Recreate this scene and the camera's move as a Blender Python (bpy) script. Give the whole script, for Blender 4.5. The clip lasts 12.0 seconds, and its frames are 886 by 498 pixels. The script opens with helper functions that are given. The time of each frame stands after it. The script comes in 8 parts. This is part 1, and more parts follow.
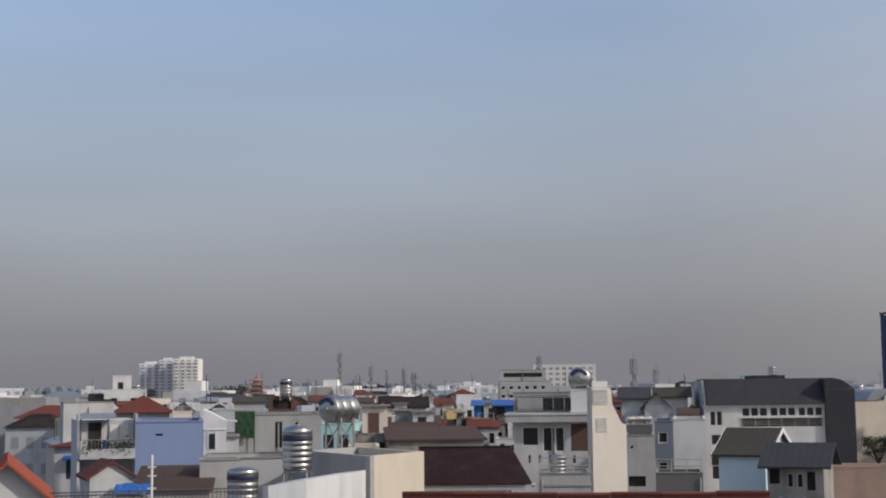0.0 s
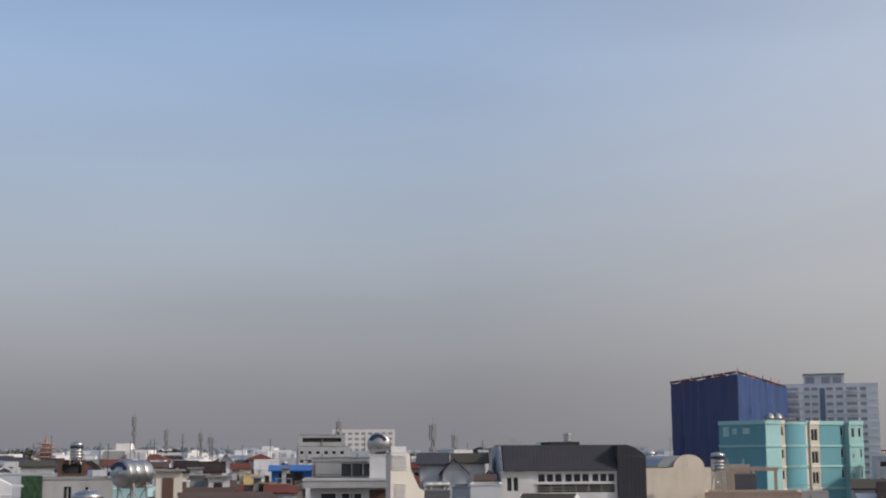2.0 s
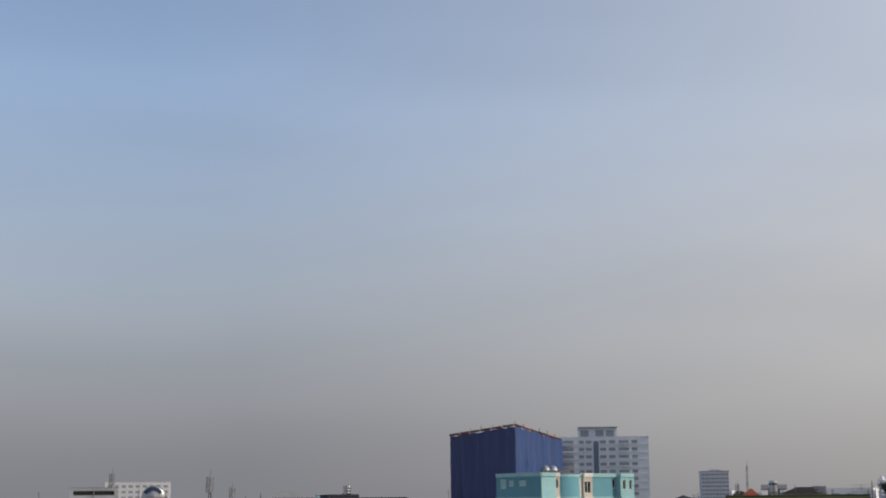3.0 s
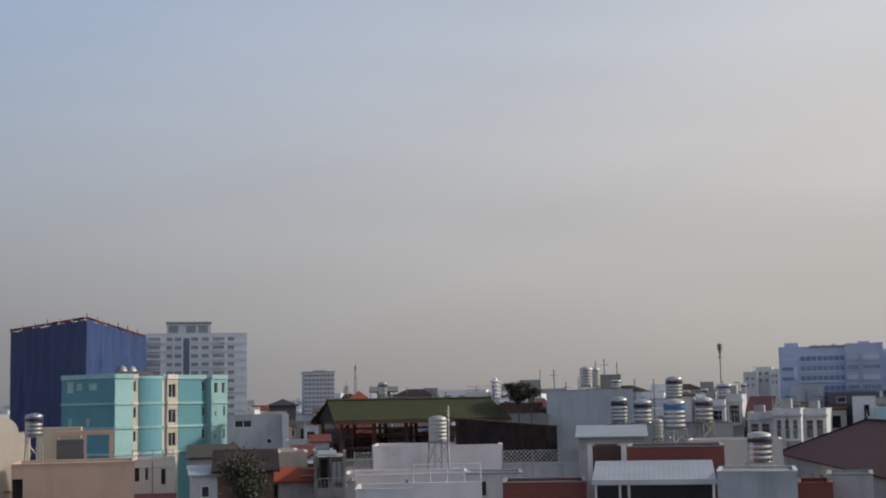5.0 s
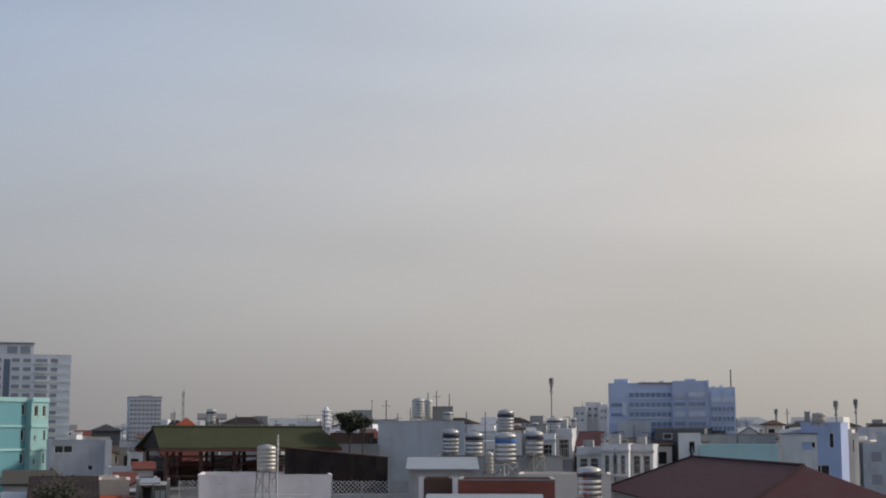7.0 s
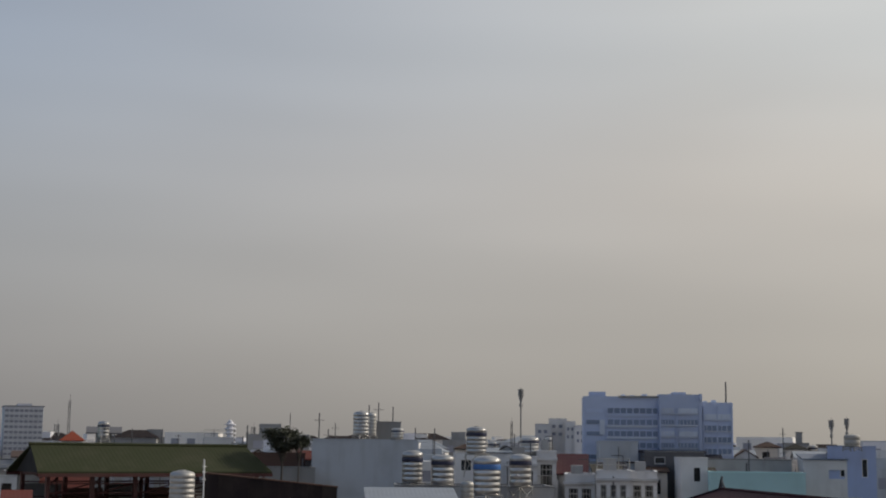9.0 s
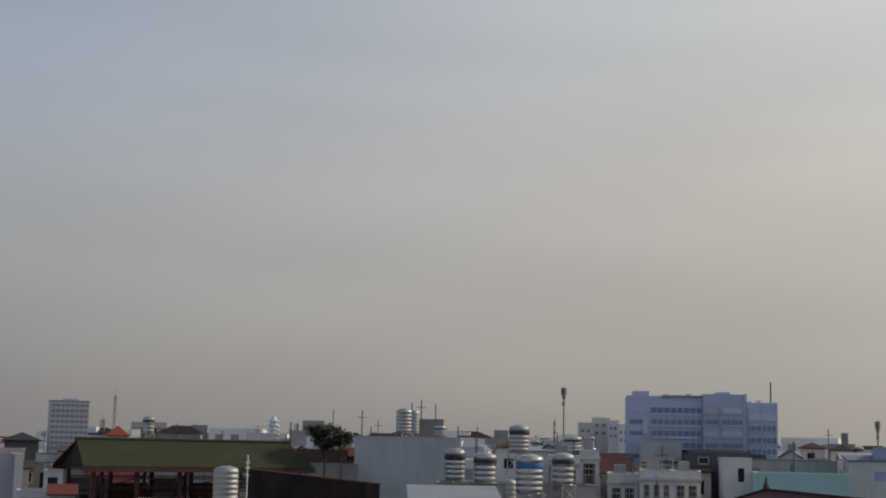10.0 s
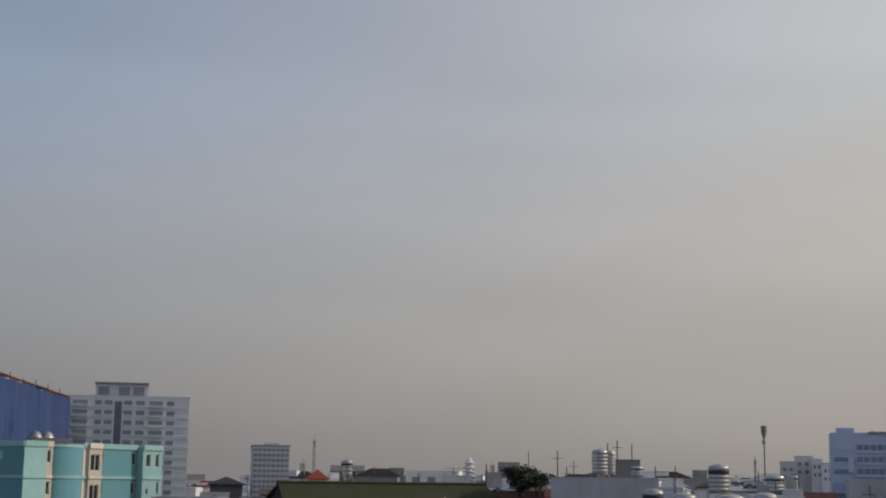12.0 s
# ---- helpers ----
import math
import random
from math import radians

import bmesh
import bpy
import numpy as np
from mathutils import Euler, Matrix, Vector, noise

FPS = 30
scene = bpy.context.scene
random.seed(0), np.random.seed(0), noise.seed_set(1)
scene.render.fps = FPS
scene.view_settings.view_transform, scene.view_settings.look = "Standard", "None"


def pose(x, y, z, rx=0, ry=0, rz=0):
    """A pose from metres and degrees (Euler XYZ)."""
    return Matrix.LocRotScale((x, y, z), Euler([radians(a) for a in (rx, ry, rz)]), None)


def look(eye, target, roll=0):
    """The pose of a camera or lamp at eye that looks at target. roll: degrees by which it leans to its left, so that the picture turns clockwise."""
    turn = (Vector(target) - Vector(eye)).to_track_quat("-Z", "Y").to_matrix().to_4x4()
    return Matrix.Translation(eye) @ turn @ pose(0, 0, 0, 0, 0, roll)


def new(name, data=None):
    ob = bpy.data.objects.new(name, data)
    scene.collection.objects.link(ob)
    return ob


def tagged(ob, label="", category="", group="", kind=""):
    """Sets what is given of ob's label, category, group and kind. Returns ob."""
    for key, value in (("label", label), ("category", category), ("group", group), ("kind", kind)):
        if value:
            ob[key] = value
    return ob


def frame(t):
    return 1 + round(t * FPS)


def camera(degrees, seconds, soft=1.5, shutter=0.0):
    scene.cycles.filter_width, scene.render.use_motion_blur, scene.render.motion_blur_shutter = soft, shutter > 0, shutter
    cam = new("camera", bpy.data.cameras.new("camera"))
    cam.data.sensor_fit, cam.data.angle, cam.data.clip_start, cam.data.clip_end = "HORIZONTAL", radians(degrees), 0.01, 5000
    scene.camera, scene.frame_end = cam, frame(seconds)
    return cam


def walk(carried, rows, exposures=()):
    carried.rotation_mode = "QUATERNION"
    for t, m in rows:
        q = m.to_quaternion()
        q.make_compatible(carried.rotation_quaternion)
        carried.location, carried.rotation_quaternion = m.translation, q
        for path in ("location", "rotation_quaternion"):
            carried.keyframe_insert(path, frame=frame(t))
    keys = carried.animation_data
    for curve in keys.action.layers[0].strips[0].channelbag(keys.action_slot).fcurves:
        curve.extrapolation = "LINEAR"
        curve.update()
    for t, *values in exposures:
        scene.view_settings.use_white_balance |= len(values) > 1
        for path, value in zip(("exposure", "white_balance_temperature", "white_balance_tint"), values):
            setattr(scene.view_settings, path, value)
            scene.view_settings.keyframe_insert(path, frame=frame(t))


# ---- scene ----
# exposure and white balance of the clip's camera: seconds, stops, kelvin, tint
EXPOSURES = [(0.0, -0.12, 6600, 13), (0.5, -0.05, 6650, 13), (1.5, 0.0, 6650, 13), (3.5, -0.10, 6550, 12), (5.5, -0.13, 6700, 12), (7.2, -0.11, 6700, 12), (8.8, -0.41, 6850, 11), (10.5, -0.44, 6850, 11), (12.0, -0.45, 6850, 12)]
# haze in the sky: up to which sine of elevation, and its two tints away from and toward the sun
HAZE_LOW, HAZE_HIGH, HAZE_AMOUNT, HAZE_LIFT = 0.03, 0.34, 0.95, 1.98
HAZE_TOP, HAZE_TOP_SUN = 0.08, 0.95
HAZE_COOL, HAZE_WARM, HAZE_HIGH_SUN = (2.26, 2.34, 2.62, 1), (4.78, 4.62, 4.36, 1), (4.15, 4.36, 4.44, 1)
SKY_STRENGTH, SUN_STRENGTH, CLEAR_GAIN = 0.1, 2.9, 1.68

# camera: seconds, place, heading (clockwise from +y), tilt up, roll
ROWS = [
    (0.0, 0.00, 0.00, 17.00, -5.48, 5.80, -0.57),
    (0.5, 0.00, 0.00, 17.00, -2.21, 5.50, -0.96),
    (1.0, 0.00, 0.00, 17.00, 0.03, 5.72, -0.87),
    (1.5, 0.00, 0.00, 17.00, 0.38, 5.66, -0.69),
    (2.0, 0.00, 0.00, 17.00, 2.69, 8.38, -0.29),
    (2.5, 0.00, 0.00, 17.00, 6.11, 10.07, 0.05),
    (3.0, 0.00, 0.00, 17.00, 11.68, 10.43, -0.51),
    (3.5, 0.00, 0.00, 17.00, 17.49, 8.95, -0.75),
    (3.7, 1.67, 3.54, 17.03, 19.14, 8.91, -0.50),
    (5.3, 12.82, 27.20, 17.26, 28.44, 5.87, -0.83),
    (5.5, 12.82, 27.20, 17.26, 29.09, 5.78, -0.52),
    (6.0, 12.82, 27.20, 17.26, 30.54, 6.13, -0.60),
    (6.5, 12.82, 27.20, 17.26, 32.15, 7.35, -0.33),
    (7.0, 12.82, 27.20, 17.26, 34.01, 7.49, 0.08),
    (7.2, 12.82, 27.20, 17.26, 34.72, 7.53, 0.52),
    (8.8, 22.63, 50.27, 17.77, 40.42, 8.16, 1.04),
    (9.0, 22.63, 50.27, 17.77, 38.43, 8.10, 0.65),
    (9.5, 22.63, 50.27, 17.77, 37.54, 7.99, 1.02),
    (10.0, 22.63, 50.27, 17.77, 36.63, 7.99, 1.15),
    (10.5, 22.63, 50.27, 17.77, 35.63, 8.41, 1.58),
    (11.0, 22.63, 50.27, 17.77, 33.56, 10.02, 1.38),
    (11.5, 22.63, 50.27, 17.77, 29.63, 10.86, 1.00),
    (12.0, 22.63, 50.27, 17.77, 28.73, 9.53, 0.67),
]


def row_pose(x, y, z, yaw, tilt, roll):
    a, b = radians(yaw), radians(tilt)
    eye = Vector((x, y, z))
    return look(eye, eye + Vector((math.sin(a) * math.cos(b), math.cos(a) * math.cos(b), math.sin(b))), roll)


cam = camera(35.26, 12.0, soft=2.0)
walk(cam, [(r[0], row_pose(*r[1:])) for r in ROWS], exposures=EXPOSURES)

# ---- light: hazy low sun from the right of the walk, pale sky ----
SUN_AZ, SUN_EL = 108.0, 32.0
world = bpy.data.worlds.new("sky")
scene.world = world
world.use_nodes = True
wn, wl = world.node_tree.nodes, world.node_tree.links
wn.clear()
sky = wn.new("ShaderNodeTexSky")
sky.sky_type, sky.sun_disc = "NISHITA", False
sky.sun_elevation, sky.sun_rotation = radians(SUN_EL), radians(SUN_AZ)
sky.air_density, sky.dust_density, sky.ozone_density = 1.0, 2.0, 1.5
tc = wn.new("ShaderNodeTexCoord")
sep = wn.new("ShaderNodeSeparateXYZ")
haze_mix = wn.new("ShaderNodeMapRange")
haze_mix.inputs["From Min"].default_value, haze_mix.inputs["From Max"].default_value = HAZE_LOW, HAZE_HIGH
haze_mix.inputs["To Min"].default_value, haze_mix.inputs["To Max"].default_value = HAZE_AMOUNT, HAZE_TOP
haze_mix.interpolation_type = "SMOOTHSTEP"
mix = wn.new("ShaderNodeMix")
mix.data_type = "RGBA"
side = wn.new("ShaderNodeVectorMath")
side.operation = "DOT_PRODUCT"
side.inputs[1].default_value = (math.sin(radians(SUN_AZ)), math.cos(radians(SUN_AZ)), 0)
warm = wn.new("ShaderNodeMapRange")
warm.inputs["From Min"].default_value, warm.inputs["From Max"].default_value = -0.25, 0.62
haze_col = wn.new("ShaderNodeMix")
haze_col.data_type = "RGBA"
haze_col.inputs["A"].default_value = HAZE_COOL
cloud = wn.new("ShaderNodeTexNoise")
cloud_map = wn.new("ShaderNodeMapping")
cloud_map.inputs["Scale"].default_value = (1.2, 1.2, 6.0)
cloud.inputs["Scale"].default_value, cloud.inputs["Detail"].default_value = 1.6, 2.0
cloud_gain = wn.new("ShaderNodeMapRange")
cloud_gain.inputs["From Min"].default_value, cloud_gain.inputs["From Max"].default_value = 0.3, 0.7
cloud_gain.inputs["To Min"].default_value, cloud_gain.inputs["To Max"].default_value = 0.93, 1.07
cloudy = wn.new("ShaderNodeVectorMath")
cloudy.operation = "SCALE"
bg = wn.new("ShaderNodeBackground")
bg.inputs["Strength"].default_value = SKY_STRENGTH
out = wn.new("ShaderNodeOutputWorld")
wl.new(tc.outputs["Generated"], sep.inputs[0])
wl.new(sep.outputs["Z"], haze_mix.inputs["Value"])
aloft = wn.new("ShaderNodeMapRange")
aloft.inputs["From Min"].default_value, aloft.inputs["From Max"].default_value = -0.3, 0.5
aloft.inputs["To Min"].default_value, aloft.inputs["To Max"].default_value = HAZE_TOP, HAZE_TOP_SUN
wl.new(side.outputs["Value"], aloft.inputs["Value"])
wl.new(aloft.outputs["Result"], haze_mix.inputs["To Max"])
wl.new(tc.outputs["Generated"], side.inputs[0])
wl.new(side.outputs["Value"], warm.inputs["Value"])
wl.new(warm.outputs["Result"], haze_col.inputs["Factor"])
wl.new(haze_mix.outputs["Result"], mix.inputs["Factor"])
clear = wn.new("ShaderNodeVectorMath")
clear.operation = "SCALE"
clear.inputs["Scale"].default_value = CLEAR_GAIN
wl.new(sky.outputs["Color"], clear.inputs[0])
wl.new(clear.outputs["Vector"], mix.inputs["A"])
rise = wn.new("ShaderNodeMapRange")
rise.inputs["From Min"].default_value, rise.inputs["From Max"].default_value = 0.01, 0.30
rise.inputs["To Min"].default_value, rise.inputs["To Max"].default_value = 1.0, HAZE_LIFT
veil = wn.new("ShaderNodeVectorMath")
veil.operation = "SCALE"
wl.new(sep.outputs["Z"], rise.inputs["Value"])
# toward the sun the veil turns from warm near the horizon to pale above a soft cloud edge
cloud_edge = wn.new("ShaderNodeMapRange")
cloud_edge.inputs["From Min"].default_value, cloud_edge.inputs["From Max"].default_value = 0.17, 0.29
cloud_edge.interpolation_type = "SMOOTHSTEP"
sun_veil = wn.new("ShaderNodeMix")
sun_veil.data_type = "RGBA"
sun_veil.inputs["A"].default_value, sun_veil.inputs["B"].default_value = HAZE_WARM, HAZE_HIGH_SUN
wl.new(sep.outputs["Z"], cloud_edge.inputs["Value"])
wl.new(cloud_edge.outputs["Result"], sun_veil.inputs["Factor"])
wl.new(sun_veil.outputs["Result"], haze_col.inputs["B"])
wl.new(haze_col.outputs["Result"], veil.inputs[0])
wl.new(rise.outputs["Result"], veil.inputs["Scale"])
wl.new(veil.outputs["Vector"], mix.inputs["B"])
wl.new(tc.outputs["Generated"], cloud_map.inputs["Vector"])
wl.new(cloud_map.outputs["Vector"], cloud.inputs["Vector"])
wl.new(cloud.outputs["Fac"], cloud_gain.inputs["Value"])
wl.new(mix.outputs["Result"], cloudy.inputs[0])
wl.new(cloud_gain.outputs["Result"], cloudy.inputs["Scale"])
wl.new(cloudy.outputs["Vector"], bg.inputs["Color"])
wl.new(bg.outputs["Background"], out.inputs["Surface"])

sun = new("sun", bpy.data.lights.new("sun", "SUN"))
sun.data.energy, sun.data.angle, sun.data.color = SUN_STRENGTH, radians(3), (1.0, 0.93, 0.83)
sa, se = radians(SUN_AZ), radians(SUN_EL)
sun.matrix_world = look((0, 0, 300), (-math.sin(sa) * math.cos(se), -math.cos(sa) * math.cos(se), 300 - math.sin(se)))


# ---- materials ----
def surface(name, rgb, rough=0.85, metal=0.0, gloss=0.5, stain=0.3, streak=0.2, size=1.0, bump=0.15, ribs=0.0, rib_axis="X", dirt=(0.12, 0.10, 0.08)):
    """A weathered surface: blotches, downward streaks, fine grain, and ribs (metres between them) if asked."""
    m = bpy.data.materials.new(name)
    m.use_nodes = True
    n, l = m.node_tree.nodes, m.node_tree.links
    b = n["Principled BSDF"]
    b.inputs["Metallic"].default_value = metal
    b.inputs["Specular IOR Level"].default_value = 0.12 if ribs and metal < 0.3 else gloss
    co = n.new("ShaderNodeTexCoord")
    info = n.new("ShaderNodeObjectInfo")
    shift = n.new("ShaderNodeVectorMath")
    shift.operation = "ADD"
    l.new(co.outputs["Object"], shift.inputs[0])
    off = n.new("ShaderNodeMath")
    off.operation = "MULTIPLY"
    off.inputs[1].default_value = 50
    l.new(info.outputs["Random"], off.inputs[0])
    l.new(off.outputs[0], shift.inputs[1])
    blot = n.new("ShaderNodeTexNoise")
    blot.inputs["Scale"].default_value, blot.inputs["Detail"].default_value = 0.55 / size, 6
    l.new(shift.outputs[0], blot.inputs["Vector"])
    mp = n.new("ShaderNodeMapping")
    mp.inputs["Scale"].default_value = (1.3 / size, 1.3 / size, 0.2 / size)
    l.new(shift.outputs[0], mp.inputs["Vector"])
    stre = n.new("ShaderNodeTexNoise")
    stre.inputs["Scale"].default_value, stre.inputs["Detail"].default_value = 1.0, 4
    l.new(mp.outputs["Vector"], stre.inputs["Vector"])
    r1 = n.new("ShaderNodeMapRange")
    r1.inputs["From Min"].default_value, r1.inputs["From Max"].default_value = 0.45, 0.75
    r1.inputs["To Max"].default_value = stain
    l.new(blot.outputs["Fac"], r1.inputs["Value"])
    r2 = n.new("ShaderNodeMapRange")
    r2.inputs["From Min"].default_value, r2.inputs["From Max"].default_value = 0.5, 0.8
    r2.inputs["To Max"].default_value = streak
    l.new(stre.outputs["Fac"], r2.inputs["Value"])
    add = n.new("ShaderNodeMath")
    add.use_clamp = True
    l.new(r1.outputs["Result"], add.inputs[0])
    l.new(r2.outputs["Result"], add.inputs[1])
    mc = n.new("ShaderNodeMix")
    mc.data_type = "RGBA"
    mc.inputs["A"].default_value = (*rgb, 1)
    mc.inputs["B"].default_value = (*[0.45 * c + 0.55 * d for c, d in zip(rgb, dirt)], 1)
    l.new(add.outputs[0], mc.inputs["Factor"])
    hsv = n.new("ShaderNodeHueSaturation")
    vr = n.new("ShaderNodeMapRange")
    vr.inputs["To Min"].default_value, vr.inputs["To Max"].default_value = 0.9, 1.1
    l.new(info.outputs["Random"], vr.inputs["Value"])
    l.new(vr.outputs["Result"], hsv.inputs["Value"])
    l.new(mc.outputs["Result"], hsv.inputs["Color"])
    l.new(hsv.outputs["Color"], b.inputs["Base Color"])
    rr = n.new("ShaderNodeMapRange")
    rr.inputs["To Min"].default_value, rr.inputs["To Max"].default_value = max(0.03, rough - 0.08), min(1, rough + 0.1)
    l.new(blot.outputs["Fac"], rr.inputs["Value"])
    l.new(rr.outputs["Result"], b.inputs["Roughness"])
    bp = n.new("ShaderNodeBump")
    bp.inputs["Strength"].default_value = bump if not ribs else 0.3
    bp.inputs["Distance"].default_value = 0.02
    if ribs:
        wv = n.new("ShaderNodeTexWave")
        wv.bands_direction = rib_axis
        wv.inputs["Scale"].default_value, wv.inputs["Distortion"].default_value = 0.314 / ribs, 0.15
        l.new(co.outputs["Object"], wv.inputs["Vector"])
        l.new(wv.outputs["Fac"], bp.inputs["Height"])
    else:
        g = n.new("ShaderNodeTexNoise")
        g.inputs["Scale"].default_value, g.inputs["Detail"].default_value = 9, 5
        l.new(co.outputs["Object"], g.inputs["Vector"])
        l.new(g.outputs["Fac"], bp.inputs["Height"])
    l.new(bp.outputs["Normal"], b.inputs["Normal"])
    return m


def brickwork(name, c1, c2, mortar, wide=0.22):
    m = surface(name, c1, 0.9)
    n, l = m.node_tree.nodes, m.node_tree.links
    mp = n.new("ShaderNodeMapping")
    mp.inputs["Rotation"].default_value = (radians(90), 0, 0)
    br = n.new("ShaderNodeTexBrick")
    br.inputs["Color1"].default_value, br.inputs["Color2"].default_value = (*c1, 1), (*c2, 1)
    br.inputs["Mortar"].default_value = (*mortar, 1)
    br.inputs["Scale"].default_value = 1
    br.inputs["Brick Width"].default_value, br.inputs["Row Height"].default_value = wide, wide / 3
    br.inputs["Mortar Size"].default_value = 0.008
    l.new(n["Texture Coordinate"].outputs["Object"], mp.inputs["Vector"])
    l.new(mp.outputs["Vector"], br.inputs["Vector"])
    mix2 = [k for k in n if k.bl_idname == "ShaderNodeMix"][0]
    l.new(br.outputs["Color"], mix2.inputs["A"])
    return m


WHITE = surface("white_plaster", (0.53, 0.535, 0.55), stain=0.55, streak=0.5)
BRIGHT = surface("fresh_white_paint", (0.64, 0.64, 0.65), stain=0.35, streak=0.3)
IVORY = surface("ivory_plaster", (0.68, 0.62, 0.55), stain=0.15, streak=0.2)
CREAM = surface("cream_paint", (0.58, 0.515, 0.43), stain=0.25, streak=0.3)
YELLOW = surface("yellow_paint", (0.66, 0.48, 0.22), stain=0.2, streak=0.2)
ORANGE = surface("tan_orange_paint", (0.64, 0.445, 0.335), stain=0.3, streak=0.35)
PINKWHITE = surface("pinkish_white_plaster", (0.76, 0.71, 0.72), stain=0.35, streak=0.3)
GREY = surface("grey_cement", (0.25, 0.25, 0.25), stain=0.4, streak=0.4)
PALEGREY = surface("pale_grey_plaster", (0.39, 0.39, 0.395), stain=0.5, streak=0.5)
DARKGREY = surface("dark_grey_cement", (0.12, 0.12, 0.13), stain=0.4, streak=0.4)
BLUEWALL = surface("periwinkle_blue_paint", (0.205, 0.27, 0.45), stain=0.15, streak=0.2)
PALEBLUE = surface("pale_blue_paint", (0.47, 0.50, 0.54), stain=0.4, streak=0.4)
SLATEBLUE = surface("slate_blue_paint", (0.15, 0.18, 0.23), stain=0.2, streak=0.2)
TEALWALL = surface("pale_teal_paint", (0.62, 0.76, 0.84), stain=0.15, streak=0.2)
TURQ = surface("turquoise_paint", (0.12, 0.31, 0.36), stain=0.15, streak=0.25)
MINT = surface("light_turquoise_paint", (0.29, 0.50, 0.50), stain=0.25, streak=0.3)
AQUA = surface("pale_aqua_paint", (0.40, 0.62, 0.64), stain=0.15, streak=0.2)
BROWNWALL = surface("brown_panel", (0.11, 0.06, 0.045), stain=0.2)
BRICKS = brickwork("red_brickwork", (0.27, 0.065, 0.045), (0.20, 0.05, 0.04), (0.20, 0.11, 0.09))
REDPAINT = surface("faded_red_paint", (0.17, 0.045, 0.036), stain=0.5, streak=0.3)
# far plasters: base colours paled to carry the distance haze
HAZED = surface("haze_paled_plaster", (0.66, 0.655, 0.69), stain=0.15, streak=0.15, size=3)
HAZEDWARM = surface("haze_paled_warm_plaster", (0.72, 0.69, 0.66), stain=0.15, streak=0.15, size=3)
# hospital blues, lightened so the paint itself holds some haze
HOSPBLUE = surface("soft_blue_cladding", (0.46, 0.53, 0.70), rough=0.6, stain=0.12, streak=0.15, size=2)
HOSPDARK = surface("blue_glazing_band", (0.20, 0.25, 0.35), rough=0.4, stain=0.1, size=2)
HOSPPALE = surface("pale_blue_band", (0.56, 0.61, 0.70), rough=0.6, stain=0.1, size=2)
MAROONROOF = surface("maroon_metal_roof", (0.062, 0.023, 0.029), rough=0.75, stain=0.3, ribs=0.3)
DARKROOF = surface("dark_slate_metal_roof", (0.045, 0.045, 0.056), rough=0.7, stain=0.2, ribs=0.35)
BROWNROOF = surface("brown_tile_roof", (0.026, 0.019, 0.020), stain=0.5, ribs=0.28)
OLIVEROOF = surface("dull_brown_grey_roof", (0.060, 0.056, 0.048), stain=0.3, ribs=0.28)
GREENROOF = surface("moss_green_tile_roof", (0.040, 0.046, 0.023), stain=0.35, ribs=0.3)
REDROOF = surface("red_clay_tile_roof", (0.135, 0.042, 0.034), stain=0.45, ribs=0.25)
ORANGEROOF = surface("orange_tile_roof", (0.28, 0.07, 0.042), stain=0.3, ribs=0.25)
ZINC = surface("zinc_sheet_roof", (0.30, 0.33, 0.37), rough=0.5, metal=0.5, stain=0.3, ribs=0.25)
RUSTROOF = surface("rusty_sheet_roof", (0.085, 0.055, 0.045), rough=0.75, metal=0.2, stain=0.6, ribs=0.25)
BLUEROOF = surface("bright_blue_sheet", (0.025, 0.11, 0.36), rough=0.5, stain=0.2, ribs=0.25)
# one safety netting in two blues, shade and sunlight put into the colour
NAVYNET = surface("shade_navy_netting", (0.050, 0.066, 0.155), rough=0.9, stain=0.25, streak=0.3, bump=0.4)
BLUENET = surface("sunlit_blue_netting", (0.030, 0.066, 0.19), rough=0.9, stain=0.25, streak=0.35, bump=0.4)
GREENNET = surface("dark_green_tarpaulin", (0.008, 0.05, 0.018), rough=0.8, stain=0.3, streak=0.3)
STEEL = surface("stainless_steel", (0.47, 0.46, 0.45), rough=0.33, metal=1.0, stain=0.1, streak=0.1, bump=0.02)
DULLSTEEL = surface("dull_steel", (0.45, 0.44, 0.42), rough=0.5, metal=0.85, stain=0.3)
IRON = surface("painted_iron", (0.10, 0.10, 0.11), rough=0.6, metal=0.5)
REDIRON = surface("dark_red_iron", (0.07, 0.02, 0.018), rough=0.6, metal=0.2)
WHITEIRON = surface("white_metal", (0.68, 0.68, 0.68), rough=0.5, stain=0.15)
DEEPMAROON = surface("deep_maroon_sheet_roof", (0.026, 0.012, 0.016), rough=0.8, stain=0.3, ribs=0.3)
PAGODARED = surface("faded_pagoda_tiles", (0.30, 0.17, 0.15), stain=0.2, size=2)
PALEPERI = surface("pale_periwinkle_paint", (0.33, 0.40, 0.60), stain=0.2, streak=0.3)
SHABBY = surface("mouldy_grey_plaster", (0.30, 0.285, 0.27), stain=0.95, streak=0.9, dirt=(0.035, 0.03, 0.028))
DARKBAND = surface("dark_label_band", (0.02, 0.025, 0.06), rough=0.4, stain=0.1)
BLUEBAND = surface("blue_label_band", (0.05, 0.16, 0.42), rough=0.4, stain=0.1)
GLASS = surface("dark_window_glass", (0.025, 0.03, 0.035), rough=0.12, stain=0.1, bump=0.02)
# far window glass, paled in its base colour to stand in for haze
FARGLASS = surface("haze_paled_glass", (0.27, 0.275, 0.32), rough=0.4, stain=0.1, bump=0.02)
# near-black paint; in openings it stands in for unlit depth
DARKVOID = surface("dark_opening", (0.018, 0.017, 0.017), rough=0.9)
LEAF = surface("dusty_dark_leaves", (0.065, 0.07, 0.042), rough=0.7, stain=0.2)
